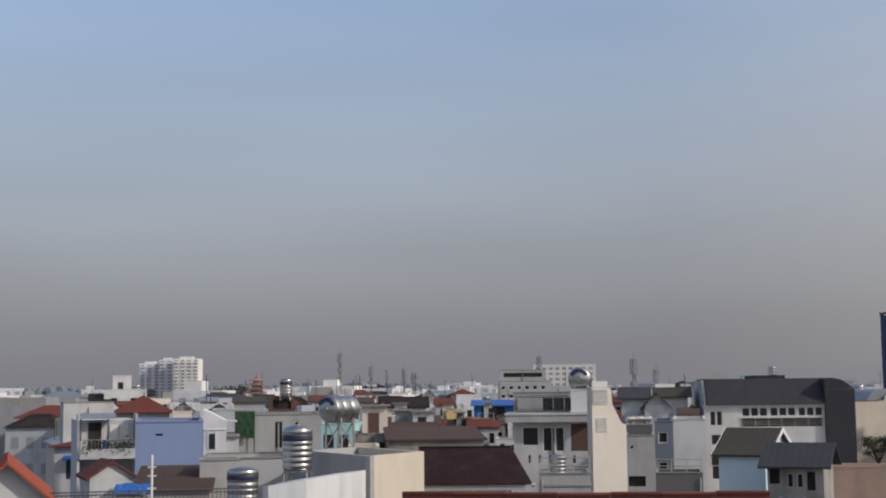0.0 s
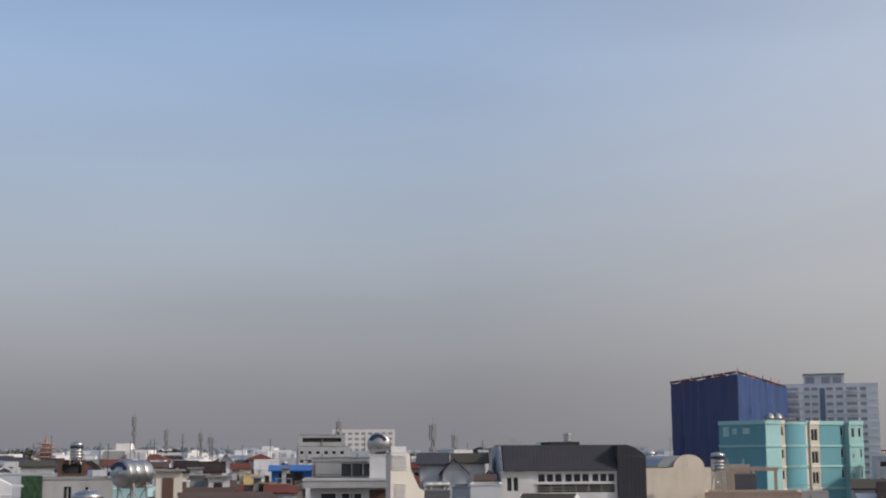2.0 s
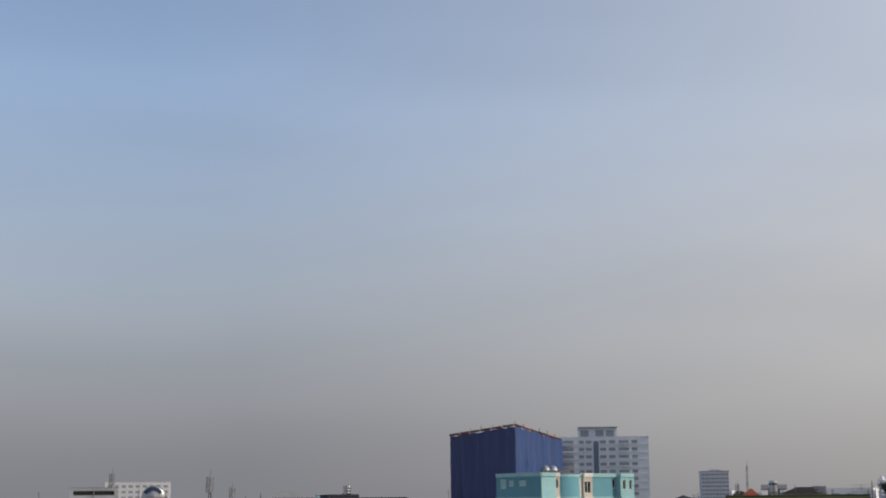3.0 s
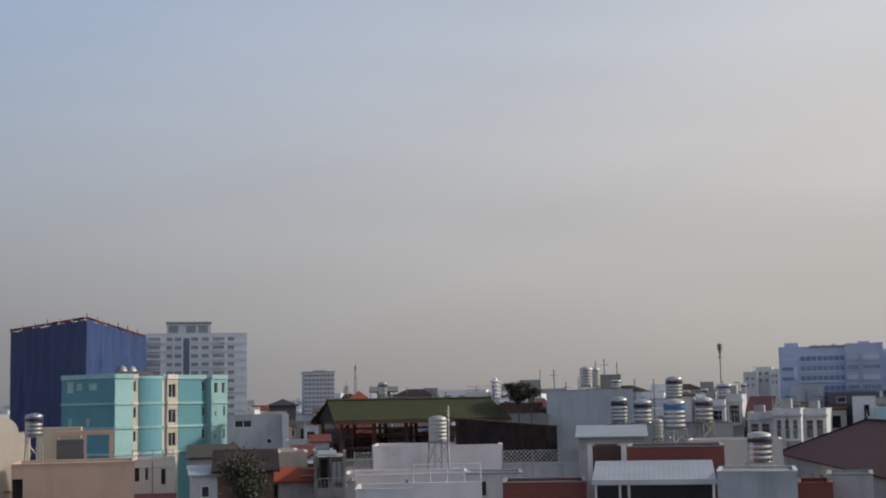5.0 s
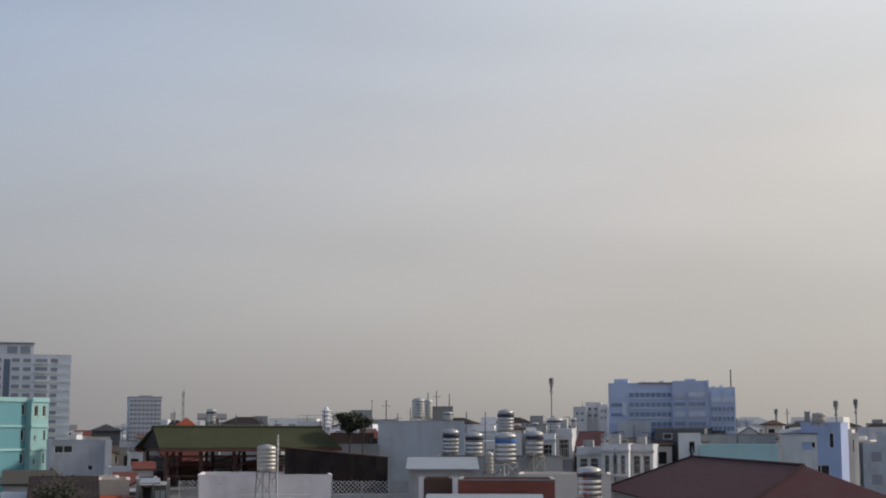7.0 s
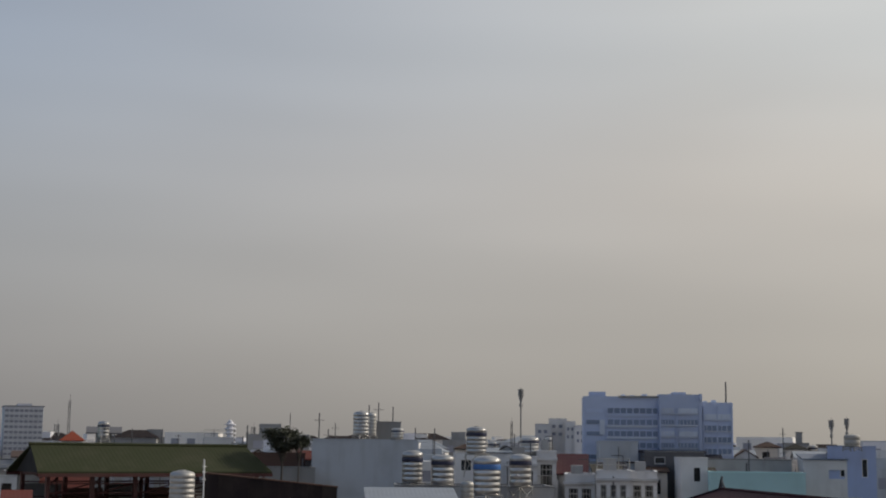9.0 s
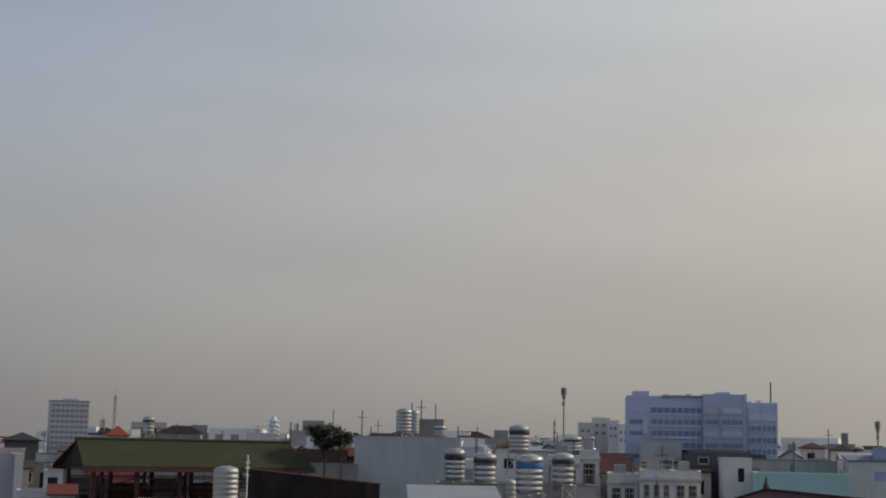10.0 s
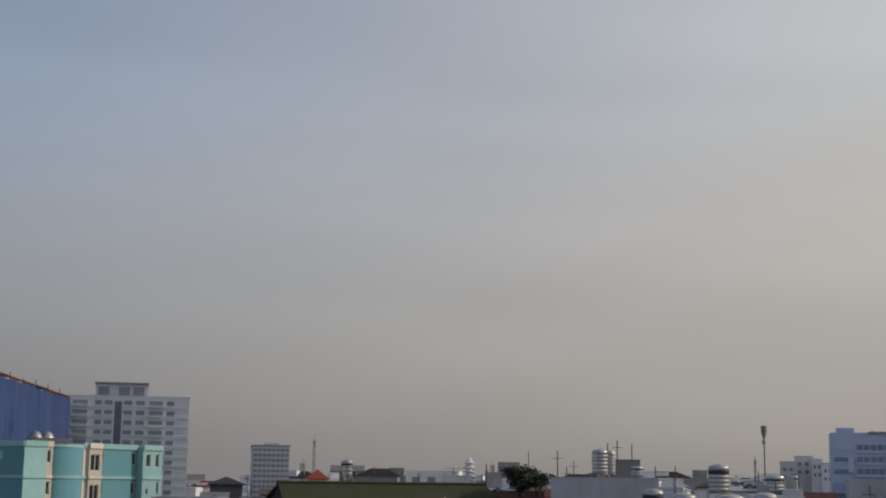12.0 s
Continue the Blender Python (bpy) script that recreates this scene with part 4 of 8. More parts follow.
def white_tower(x, y, yaw, w, z, z2):
    cols = [(2.3, 0.9), (6.2, 0.8), (7.3, 0.95), (9.55, 1.0), (11.0, 1.0), (14.6, 0.9)]
    wide = [(3.6, 1.75), (12.55, 1.6)]
    win = [(u, z - 1.0 - 1.17 * j, ww, 0.5) for j in range(14) for u, ww in (*cols, *wide)]
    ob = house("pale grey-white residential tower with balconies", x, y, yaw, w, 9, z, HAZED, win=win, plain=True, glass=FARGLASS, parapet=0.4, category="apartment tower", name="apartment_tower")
    # flat dark strip on the front, colour standing in for a recess's shade
    part("stair_shaft", boxes((8.5, 9.35, -0.02, -0.003, 3, z - 0.6)), SLATEBLUE, ob, "flat slate blue strip standing in for a shaded recessed bay")
    for j in range(14):
        for u0, u1 in ((0.15, 8.4), (9.45, w - 0.15)):
            part("floor_band", boxes((u0, u1, -0.07, -0.003, z - 1.44 - 1.17 * j, z - 1.12 - 1.17 * j)), BRIGHT, ob, "white spandrel band")
        for u, ww in wide:
            part("balcony", boxes((u - 0.1, u + ww + 0.1, -0.45, -0.003, z - 1.3 - 1.17 * j, z - 0.98 - 1.17 * j)), BRIGHT, ob, "white balcony parapet")
        for u, ww in cols:
            part("sill", boxes((u - 0.05, u + ww + 0.05, -0.1, -0.003, z - 1.08 - 1.17 * j, z - 1.01 - 1.17 * j)), HAZEDWARM, ob)
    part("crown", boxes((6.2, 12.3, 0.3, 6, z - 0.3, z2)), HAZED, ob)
    part("crown_roof", boxes((6.1, 12.4, 0.0, 6.2, z2, z2 + 0.18)), GREY, ob)
    for u in (6.5, 8.9, 10.6):
        part("crown_window", boxes((u, u + 1.3, 0.24, 0.297, z + 0.15, z2 - 0.35)), FARGLASS, ob)


def pavilion(x, y, yaw, w, z, eave):
    """Open rooftop pavilion; origin below the ridge's first end, ridge along x."""
    floor_z = eave - 3.3
    ob = thing("pavilion", x, y, floor_z, yaw, "open rooftop pavilion with green tiles on dark red posts", "pavilion")
    run = 3.4
    zr, ze = z - floor_z, eave - floor_z
    for s in (-1, 1):
        bm = bmesh.new()
        lo = [(0, 0, zr), (w, 0, zr), (w + 0.5, s * run, ze), (-0.5, s * run, ze)]
        a = [bm.verts.new(p) for p in lo]
        b = [bm.verts.new((p[0], p[1], p[2] - 0.12)) for p in lo]
        bm.faces.new(a)
        bm.faces.new(b[::-1])
        for i in range(4):
            bm.faces.new((a[i], b[i], b[(i + 1) % 4], a[(i + 1) % 4]))
        part("roof_slope", bm, GREENROOF, ob, "mossy green tiled slope")
        part("eave_board", boxes((-0.5, w + 0.5, s * run - 0.06, s * run + 0.06, ze - 0.35, ze - 0.122)), REDIRON, ob)
    part("ridge_tile", bars(((-0.1, 0, zr + 0.03), (w + 0.1, 0, zr + 0.03)), r=0.12, sides=8), GREENROOF, ob)
    for u in (0.05, w - 0.15):
        part("gable", solid([(-run * 0.9, ze - 0.1), (run * 0.9, ze - 0.1), (0, zr - 0.16)], 0.1, axis="X", at=u), DARKVOID, ob, "dark boarded gable")
    n = 6
    for i in range(n):
        u = 0.4 + (w - 0.8) * i / (n - 1)
        for s in (-1, 1):
            part("post", boxes((u - 0.13, u + 0.13, s * (run - 0.7) - 0.13, s * (run - 0.7) + 0.13, 0, ze)), REDIRON, ob)
            if s < 0:
                part("knee_brace", bars(((u, s * (run - 0.7), ze - 1.0), (u + 0.8, s * (run - 0.7), ze - 0.2)), r=0.06, sides=4), REDIRON, ob)
        part("tie_beam", boxes((u - 0.08, u + 0.08, -run + 0.7, run - 0.7, ze - 0.3, ze - 0.1)), REDIRON, ob)
    for s in (-1, 1):
        for zz in (ze - 0.75, 1.0):
            part("rail", boxes((0.4, w - 0.4, s * (run - 0.7) - 0.05, s * (run - 0.7) + 0.05, zz - 0.09, zz)), REDIRON, ob)
    for i in range(14):
        u = 0.5 + (w - 1.0) * i / 13
        part("screen_board", boxes((u - 0.25, u + 0.25, run - 0.62, run - 0.56, 0, 1.0 + 0.25 * (i % 3))), REDIRON if i % 3 else BROWNWALL, ob)
    for i in range(5):
        u, v = 0.4 + (w - 0.8) * i / 5, 0.4 + (w - 0.8) * (i + 1) / 5
        part("back_screen", boxes((u + 0.15, v - 0.15, run - 0.5, run - 0.44, 0, ze - 0.9 - 0.35 * (i % 2))), BROWNWALL if i % 2 else GREY, ob)
        part("cross_brace", bars(((u + 0.1, -run + 0.7, ze - 1.5), (v - 0.1, -run + 0.7, ze - 0.8)), r=0.045, sides=4), REDIRON, ob)
        part("lattice_rail", bars(((u, -run + 0.7, 1.9), (v, -run + 0.7, 1.9)), r=0.05, sides=4), REDIRON, ob)
        part("lattice_rail", bars(((u, 0, 1.6), (v, 0, 1.6)), r=0.05, sides=4), REDIRON, ob)
        part("inner_post", boxes(((u + v) / 2 - 0.08, (u + v) / 2 + 0.08, -0.08, 0.08, 0, ze + 0.2)), REDIRON, ob)
    part("collar_beam", boxes((0.4, w - 0.4, -0.08, 0.08, ze - 0.35, ze - 0.2)), REDIRON, ob)
    part("deck", boxes((-0.3, w + 0.3, -run + 0.2, run - 0.2, -0.2, 0)), GREY, ob)
    part("support_block", boxes((0, w, -run + 0.4, run - 0.4, -floor_z, -0.2)), PALEGREY, ob)
    for u in (2.2, 4.6, 6.6, 9.0):
        part("table", boxes((u, u + 1.6, -0.6, 0.6, 0.7, 0.78), (u + 0.1, u + 0.2, -0.5, 0.5, 0, 0.7), (u + 1.4, u + 1.5, -0.5, 0.5, 0, 0.7)), BROWNWALL, ob)


def hospital(x, y, yaw, w, zz):
    k = w / 227
    top_a, top_b, top_c = zz[1], zz[0] - 0.15, zz[2]
    ob = thing("hospital_building", x, y, 0, yaw, "wide soft-blue clad public building with glazing bands", "public building")
    part("left_wing", boxes((0, 115 * k, 0, 8, 0, top_a)), HOSPBLUE, ob)
    part("centre_wing", boxes((115 * k + 0.004, 180 * k, -0.5, 8, 0, top_b)), HOSPBLUE, ob)
    part("right_wing", boxes((180 * k + 0.004, w, 0, 7, 0, top_c)), HOSPBLUE, ob)
    part("roof_house", boxes((10 * k, 35 * k, 1, 5, top_a, zz[0] + 0.1)), HOSPBLUE, ob)
    part("roof_house", boxes((138 * k, 158 * k, 1, 5, top_b, top_b + 0.25)), HOSPBLUE, ob)
    part("cornice", boxes((54 * k, 115 * k, -0.15, -0.002, top_a - 0.12, top_a + 0.06)), GREY, ob)
    part("cornice", boxes((176 * k, 180 * k, -0.75, -0.502, top_b - 0.5, top_b + 0.05)), HOSPBLUE, ob)
    f = 1.02
    for j in range(9):
        z = top_a - 1.0 - f * j
        part("window_band", boxes((36 * k, 113 * k, -0.05, -0.002, z - 0.5, z - 0.04)), HOSPDARK, ob, "recessed band of blue glazing")
        part("spandrel", boxes((36 * k, 113 * k, -0.16, -0.002, z - 0.72, z - 0.52)), HOSPPALE if j in (1, 2) else HOSPBLUE, ob)
        for i in range(8):
            part("mullion", boxes((36 * k + i * 9.8 * k, 36 * k + i * 9.8 * k + 0.09, -0.1, -0.052, z - 0.5, z - 0.04)), HOSPBLUE, ob)
        part("window_band", boxes((118 * k, 138 * k, -0.56, -0.502, z - 0.45, z - 0.02)), HOSPPALE if j % 2 == 0 else HOSPDARK, ob)
        part("window_band", boxes((144 * k, 173 * k, -0.56, -0.502, z - 0.45, z - 0.02)), HOSPPALE if j % 2 == 0 else HOSPDARK, ob)
        part("window_band", boxes((184 * k, w - 3 * k, -0.06, -0.002, z - 0.95, z - 0.5)), HOSPDARK if j else HOSPPALE, ob)
        part("window_band", boxes((5 * k, 30 * k, -0.06, -0.002, z - 0.45, z - 0.1)), HOSPDARK if j % 3 else HOSPBLUE, ob)
    for u, y0 in ((116, -0.66), (141, -0.66), (175, -0.66), (182, -0.12), (203, -0.12), (224, -0.12)):
        part("pier", boxes((u * k, (u + 1.6) * k, y0, y0 + 0.1, 0, top_c - 0.3)), HOSPBLUE, ob)
    for j in range(5):
        z = top_a - 1.0 - f * j
        for i in range(5):
            part("mullion", boxes(((120 + 4.2 * i) * k, (120.7 + 4.2 * i) * k, -0.6, -0.562, z - 0.45, z - 0.02)), HOSPBLUE, ob)
            part("mullion", boxes(((146 + 5.4 * i) * k, (146.8 + 5.4 * i) * k, -0.6, -0.562, z - 0.45, z - 0.02)), HOSPPALE, ob)
            part("mullion", boxes(((187 + 7.5 * i) * k, (188 + 7.5 * i) * k, -0.1, -0.062, z - 0.95, z - 0.5)), HOSPPALE, ob)
        part("floor_ledge", boxes((118 * k, 174 * k, -0.64, -0.502, z - 0.56, z - 0.47)), HOSPPALE, ob)
        part("floor_ledge", boxes((184 * k, w - 2 * k, -0.14, -0.002, z - 1.06, z - 0.97)), HOSPPALE, ob)
    for u0, u1, hh in ((60, 66, 0.25), (74, 80, 0.2), (92, 100, 0.3), (186, 192, 0.2), (200, 206, 0.28)):
        part("roof_unit", boxes((u0 * k, u1 * k, 2, 3.2, (top_a if u1 < 115 else top_c), (top_a if u1 < 115 else top_c) + hh)), HOSPPALE, ob)
    part("window", boxes((25 * k, 33 * k, -0.12, -0.062, top_a - 3.4, top_a - 2.1)), HOSPPALE, ob)
    part("lightning_rod", bars(((w - 6 * k, 2, top_c), (w - 6 * k, 2, top_c + 1.9)), r=0.07), IRON, ob)


def lattice_fence(x, y, yaw, w, z, h):
    ob = thing("lattice_fence", x, y, z, yaw, "pale diagonal lattice fence on a roof terrace", "fence")
    n = max(1, round(w / 2.2))
    for i in range(n + 1):
        part("post", boxes((w * i / n - 0.05, w * i / n + 0.05, -0.05, 0.05, -1.2, h)), PALEGREY, ob)
    step = 0.32
    i = -int(h / step)
    while i * step < w:
        for s in (1, -1):
            u0, u1 = i * step, i * step + h
            a, b = max(u0, 0), min(u1, w)
            if b - a > 0.05:
                z0, z1 = a - u0, b - u0
                if s < 0:
                    z0, z1 = h - z0, h - z1
                part("slat", bars(((a, 0.02 * s, z0), (b, 0.02 * s, z1)), r=0.028, sides=4), PALEGREY, ob)
        i += 1
    part("rail", boxes((0, w, -0.06, 0.06, -0.1, 0.0), ), BRIGHT, ob)
    part("base_wall", boxes((0, w, 0.06, 0.3, -z + 0.1, -0.1)), WHITE, ob)


def round_tower(x, y, z):
    ob = thing("round_tower", x, y, 0, 0, "slim pale far tower with stacked rings", "tower")
    part("shaft", lathe([(0.7, 0), (0.6, z - 0.6), (0.2, z)], sides=14), HAZED, ob, smooth=True)
    for i in range(5):
        part("ring", lathe([(0.6, z - 1.0 - i * 0.75), (1.05, z - 0.9 - i * 0.75), (1.05, z - 0.78 - i * 0.75), (0.6, z - 0.65 - i * 0.75)], sides=14), HAZED, ob)


def maroon_hip_house(x, y, yaw, w, d, h, rise):
    """Front-left corner at (x, y); its ridge runs along the house."""
    ob = house("broad house under a maroon sheet-metal hip roof", x, y, yaw, w, d, h, PALEGREY, roof="hip", cover=MAROONROOF, rise=rise, over=0.5, win=window_grid(2, h - 2.2, 8, 1, 3.4, 1, 1.4, 1.3))
    z = h + rise
    part("ridge_cap", bars(((d / 2, d / 2, z + 0.03), (w - d / 2, d / 2, z + 0.03)), r=0.1), MAROONROOF, ob)
    for a, b in (((-0.5, -0.5), (d / 2, d / 2)), ((w + 0.5, -0.5), (w - d / 2, d / 2))):
        part("hip_cap", bars(((*a, h + 0.02), (*b, z + 0.03)), r=0.09), DEEPMAROON, ob)
    part("finial", bars(((d / 2, d / 2, z), (d / 2 + 0.1, d / 2, z + 0.8)), ((d / 2 - 0.7, d / 2, z - 0.2), (d / 2, d / 2, z + 0.6)), ((d / 2 + 0.7, d / 2, z), (d / 2, d / 2, z + 0.6)), r=0.07), IRON, ob)


def white_pole(x, y, z):
    ob = thing("aerial_pole", x, y, 0, 10, "white painted pole with short cross arms", "pole")
    part("pole", bars(((0, 0, 0), (0, 0, z)), r=0.035), WHITEIRON, ob)
    for zz in (0.35, 0.6, 0.95):
        part("arm", bars(((-0.12, 0, z - zz), (0.12, 0, z - zz)), r=0.025), WHITEIRON, ob)


def carport(x, y, yaw, w, z):
    ob = thing("roof_shelter", x, y, 0, yaw, "rooftop shelter with pale zinc sheets on white posts", "shelter")
    part("roof_sheet", solid([(-0.2, z), (4.5, z + 0.75), (4.5, z + 0.82), (-0.2, z + 0.07)], w, axis="X"), ZINC, ob)
    part("fascia", boxes((-0.02, w + 0.02, -0.26, -0.2, z - 0.18, z + 0.08)), WHITE, ob)
    for u in (0.1, 1.3, 1.75, w - 0.2):
        part("post", boxes((u, u + 0.12, 0.0, 0.12, z - 2.4, z)), WHITEIRON, ob)
    part("floor_slab", boxes((-0.1, w + 0.1, -0.2, 4.6, 0, z - 2.4)), GREY, ob)
    part("back_wall", boxes((0, w, 4.3, 4.5, z - 2.4, z + 0.6)), DARKGREY, ob)


def terrace_house(label, x, y, yaw, w, h, wall, plants=False):
    """A tube house whose upper floors are open balconies with rails and things left on them."""
    ob = thing("house", x, y, 0, yaw, label, "house")
    rng = random.Random(int(x * 100) + int(y * 10))
    part("body", boxes((0, w, 1.4, 8, 0, h - 0.4)), wall, ob)
    part("side_wall", boxes((0, 0.15, 0, 1.396, 0, h)), wall, ob)
    part("side_wall", boxes((w - 0.15, w, 0, 1.396, 0, h)), wall, ob)
    for k in range(4):
        z = h - 2.6 - 2.9 * k
        part("balcony_slab", boxes((0.154, w - 0.154, -0.15, 1.396, z - 0.18, z)), wall, ob)
        part("parapet", boxes((0.154, w - 0.154, -0.15, -0.03, z + 0.003, z + 0.45)), wall, ob)
        for i in range(max(4, int(w / 0.22))):
            u = 0.2 + (w - 0.4) * i / (max(4, int(w / 0.22)) - 1)
            part("baluster", bars(((u, -0.09, z + 0.45), (u, -0.09, z + 1.0)), r=0.018, sides=4), DULLSTEEL, ob)
        part("rail", bars(((0.16, -0.09, z + 1.0), (w - 0.16, -0.09, z + 1.0)), r=0.03, sides=4), DULLSTEEL, ob)
        # near-black panel on the wall, painted as the unlit inside of a doorway
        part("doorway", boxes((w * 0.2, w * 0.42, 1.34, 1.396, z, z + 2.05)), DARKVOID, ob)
        for j in range(2):
            part("shutter", boxes((w * (0.56 + 0.17 * j), w * (0.70 + 0.17 * j), 1.32, 1.396, z + 0.7, z + 1.9)), WHITEIRON, ob, "white slatted shutter")
        for j in range(4):
            u = rng.uniform(0.3, w - 0.6)
            tall = rng.uniform(0.35, 0.9)
            part("crate", boxes((u, u + rng.uniform(0.2, 0.5), 0.5, 0.9, z, z + tall)), rng.choice([GREY, BROWNWALL, RUSTROOF, BLUEROOF, PALEGREY]), ob)
    part("awning", solid([(0.5, h - 0.3), (1.5, h - 0.05), (1.5, h + 0.02), (0.5, h - 0.23)], w * 0.6, axis="X", at=0.2), ZINC, ob, "pale sheet awning")
    for i in range(3):
        part("post", bars(((0.2 + (w - 0.4) * i / 2, -0.09, h - 1.6), (0.2 + (w - 0.4) * i / 2, -0.09, h - 0.3)), r=0.04, sides=4), IRON, ob)
    if plants:
        for k in range(2):
            bm = bmesh.new()
            for i in range(420):
                c = Vector((rng.uniform(0.3, w - 0.3), rng.gauss(-0.1, 0.14), h - 2.0 - 2.9 * k + rng.gauss(0, 0.22)))
                q = Euler((rng.uniform(-1, 1), rng.uniform(-1, 1), rng.uniform(0, 6.3))).to_matrix()
                bm.faces.new([bm.verts.new(c + q @ Vector(p)) for p in ((-0.1, 0, 0), (0, -0.045, 0.01), (0.1, 0, 0), (0, 0.045, 0.01))])
            tagged(part("balcony_plants", bm, LEAF, ob, "dusty plants along the balcony rail"), kind="stuff")
    return ob


def tube_front(label, x, y, yaw, w, h, wall, doors):
    """A narrow house with a moulded cornice, dark barred doors and a railed balcony on each floor."""
    ob = house(label, x, y, yaw, w, 7, h, wall, void=[(0.3 + (w - 0.3) * i / doors, h - 2.55 - 3.1 * k, (w - 0.3) / doors - 0.3, 1.6) for k in range(3) for i in range(doors)], parapet=0.35)
    part("cornice", boxes((-0.12, w + 0.12, -0.3, -0.002, h - 0.62, h - 0.45), (-0.06, w + 0.06, -0.16, -0.002, h - 0.72, h - 0.622)), WHITE, ob)
    for k in range(3):
        z = h - 2.6 - 3.1 * k
        part("balcony_slab", boxes((-0.03, w + 0.03, -0.75, -0.002, z - 0.16, z - 0.004)), WHITE, ob)
        for zz in (0.12, 0.85):
            part("balcony_rail", bars(((0, -0.7, z + zz), (w, -0.7, z + zz)), r=0.025, sides=4), DULLSTEEL, ob)
        n = max(5, int(w / 0.17))
        for i in range(n + 1):
            part("baluster", bars(((w * i / n, -0.7, z), (w * i / n, -0.7, z + 0.85)), r=0.014, sides=4), DULLSTEEL, ob)
        for i in range(doors):
            u, ww = 0.3 + (w - 0.3) * i / doors, (w - 0.3) / doors - 0.3
            for j in range(3):
                part("door_bar", boxes((u + ww * (j + 0.5) / 3 - 0.02, u + ww * (j + 0.5) / 3 + 0.02, 0.08, 0.12, z + 0.05, z + 1.65)), DULLSTEEL, ob)
            part("door_rail", boxes((u, u + ww, 0.075, 0.125, z + 1.25, z + 1.31)), DULLSTEEL, ob)
    rng = random.Random(int(x * 31))
    part("roof_box", boxes((w * 0.2, w * 0.6, 2, 4, h - 0.35, h + rng.uniform(0.4, 0.9))), PALEGREY, ob)
    part("pipe", bars(((w * 0.8, 1.2, h - 0.4), (w * 0.8, 1.2, h + 1.1)), ((w * 0.8, 1.2, h + 1.1), (w * 0.45, 1.2, h + 1.1)), r=0.03, sides=5), IRON, ob)
    return ob


def balcony_tower(x, y, yaw, w, h, wall):
    """A far tower whose front is divided into columns of stacked balconies."""
    ob = thing("apartment_tower", x, y, 0, yaw, "pale far apartment tower with stacked balconies", "apartment tower")
    part("body", boxes((0, w, 0, 14, 0, h)), wall, ob)
    part("roof_house", boxes((w * 0.25, w * 0.75, 2, 8, h, h + 0.7)), wall, ob)
    n = max(2, round(w / 2.4))
    for i in range(n):
        u = w * (i + 0.5) / n
        # no real recess: a darker flat strip paints the shade behind balconies
        part("recess", boxes((u - 0.6, u + 0.6, -0.06, -0.002, 8, h - 0.5)), FARGLASS, ob, "flat glass-coloured strip standing in for shaded balcony recesses")
        for j in range(13):
            z = h - 1.5 - 1.15 * j
            part("balcony", boxes((u - 0.75, u + 0.75, -0.5, -0.064, z, z + 0.5)), wall, ob)
    return ob


def slab_tower(x, y, yaw, w, h):
    """A far slab building: floors as pale bands, windows between slim piers."""
    ob = thing("apartment_tower", x, y, 0, yaw, "pale far slab building with bands of windows", "apartment tower")
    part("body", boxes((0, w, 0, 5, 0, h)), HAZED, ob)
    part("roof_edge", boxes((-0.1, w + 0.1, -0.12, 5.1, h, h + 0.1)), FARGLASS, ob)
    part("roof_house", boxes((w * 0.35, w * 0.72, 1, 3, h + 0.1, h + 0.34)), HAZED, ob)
    f = 0.56
    for j in range(9):
        z = h - 0.55 - f * j
        for i in range(8):
            u = w * (i + 0.1) / 8
            part("window", boxes((u, u + w * 0.1, -0.03, -0.002, z, z + 0.26)), FARGLASS, ob)
        part("floor_band", boxes((0, w, -0.09, -0.002, z - 0.2, z - 0.08)), BRIGHT, ob)
    return ob


def monopole(x, y, z, tall, size=1.0):
    ob = thing("telecom_mast", x, y, z, 15, "slim telecom pole with a tight cluster of panel antennas", "mast", "telecom masts")
    part("pole", lathe([(0.13 * size, 0), (0.09 * size, tall)], 10), GREY, ob, smooth=True)
    for i in range(6):
        a = math.pi * i / 3
        cx, cy = 0.27 * size * math.cos(a), 0.27 * size * math.sin(a)
        part("antenna", boxes((cx - 0.09 * size, cx + 0.09 * size, cy - 0.07 * size, cy + 0.07 * size, tall - 1.0 * size, tall)), GREY, ob, "grey panel antenna")
    part("collar", lathe([(0.13 * size, tall - 1.75 * size), (0.24 * size, tall - 1.3 * size), (0.3 * size, tall - 1.05 * size), (0.1 * size, tall - 1.02 * size)], 12), GREY, ob)
    part("radio_box", boxes((-0.2 * size, 0.2 * size, -0.16 * size, 0.16 * size, tall - 2.4 * size, tall - 1.9 * size)), GREY, ob)
    part("spike", bars(((0, 0, tall), (0, 0, tall + 0.3 * size)), r=0.02 * size), IRON, ob)
    return ob


def tarpaulin(x, y, yaw, w, z):
    ob = thing("tarpaulin", x, y, 0, yaw, "crumpled bright blue tarpaulin over a low roof", "tarpaulin")
    bm = bmesh.new()
    g = [[bm.verts.new((w * i / 12, 1.6 * j / 6, z - 0.1 + 0.28 * j / 6 + 0.09 * noise.noise((i * 0.7, j * 0.9, 4.0)))) for j in range(7)] for i in range(13)]
    for i in range(12):
        for j in range(6):
            bm.faces.new((g[i][j], g[i + 1][j], g[i + 1][j + 1], g[i][j + 1]))
    part("sheet", bm, BLUEROOF, ob)
    part("support_wall", boxes((0.05, w - 0.05, 0.1, 1.55, 0, z - 0.22)), SHABBY, ob)


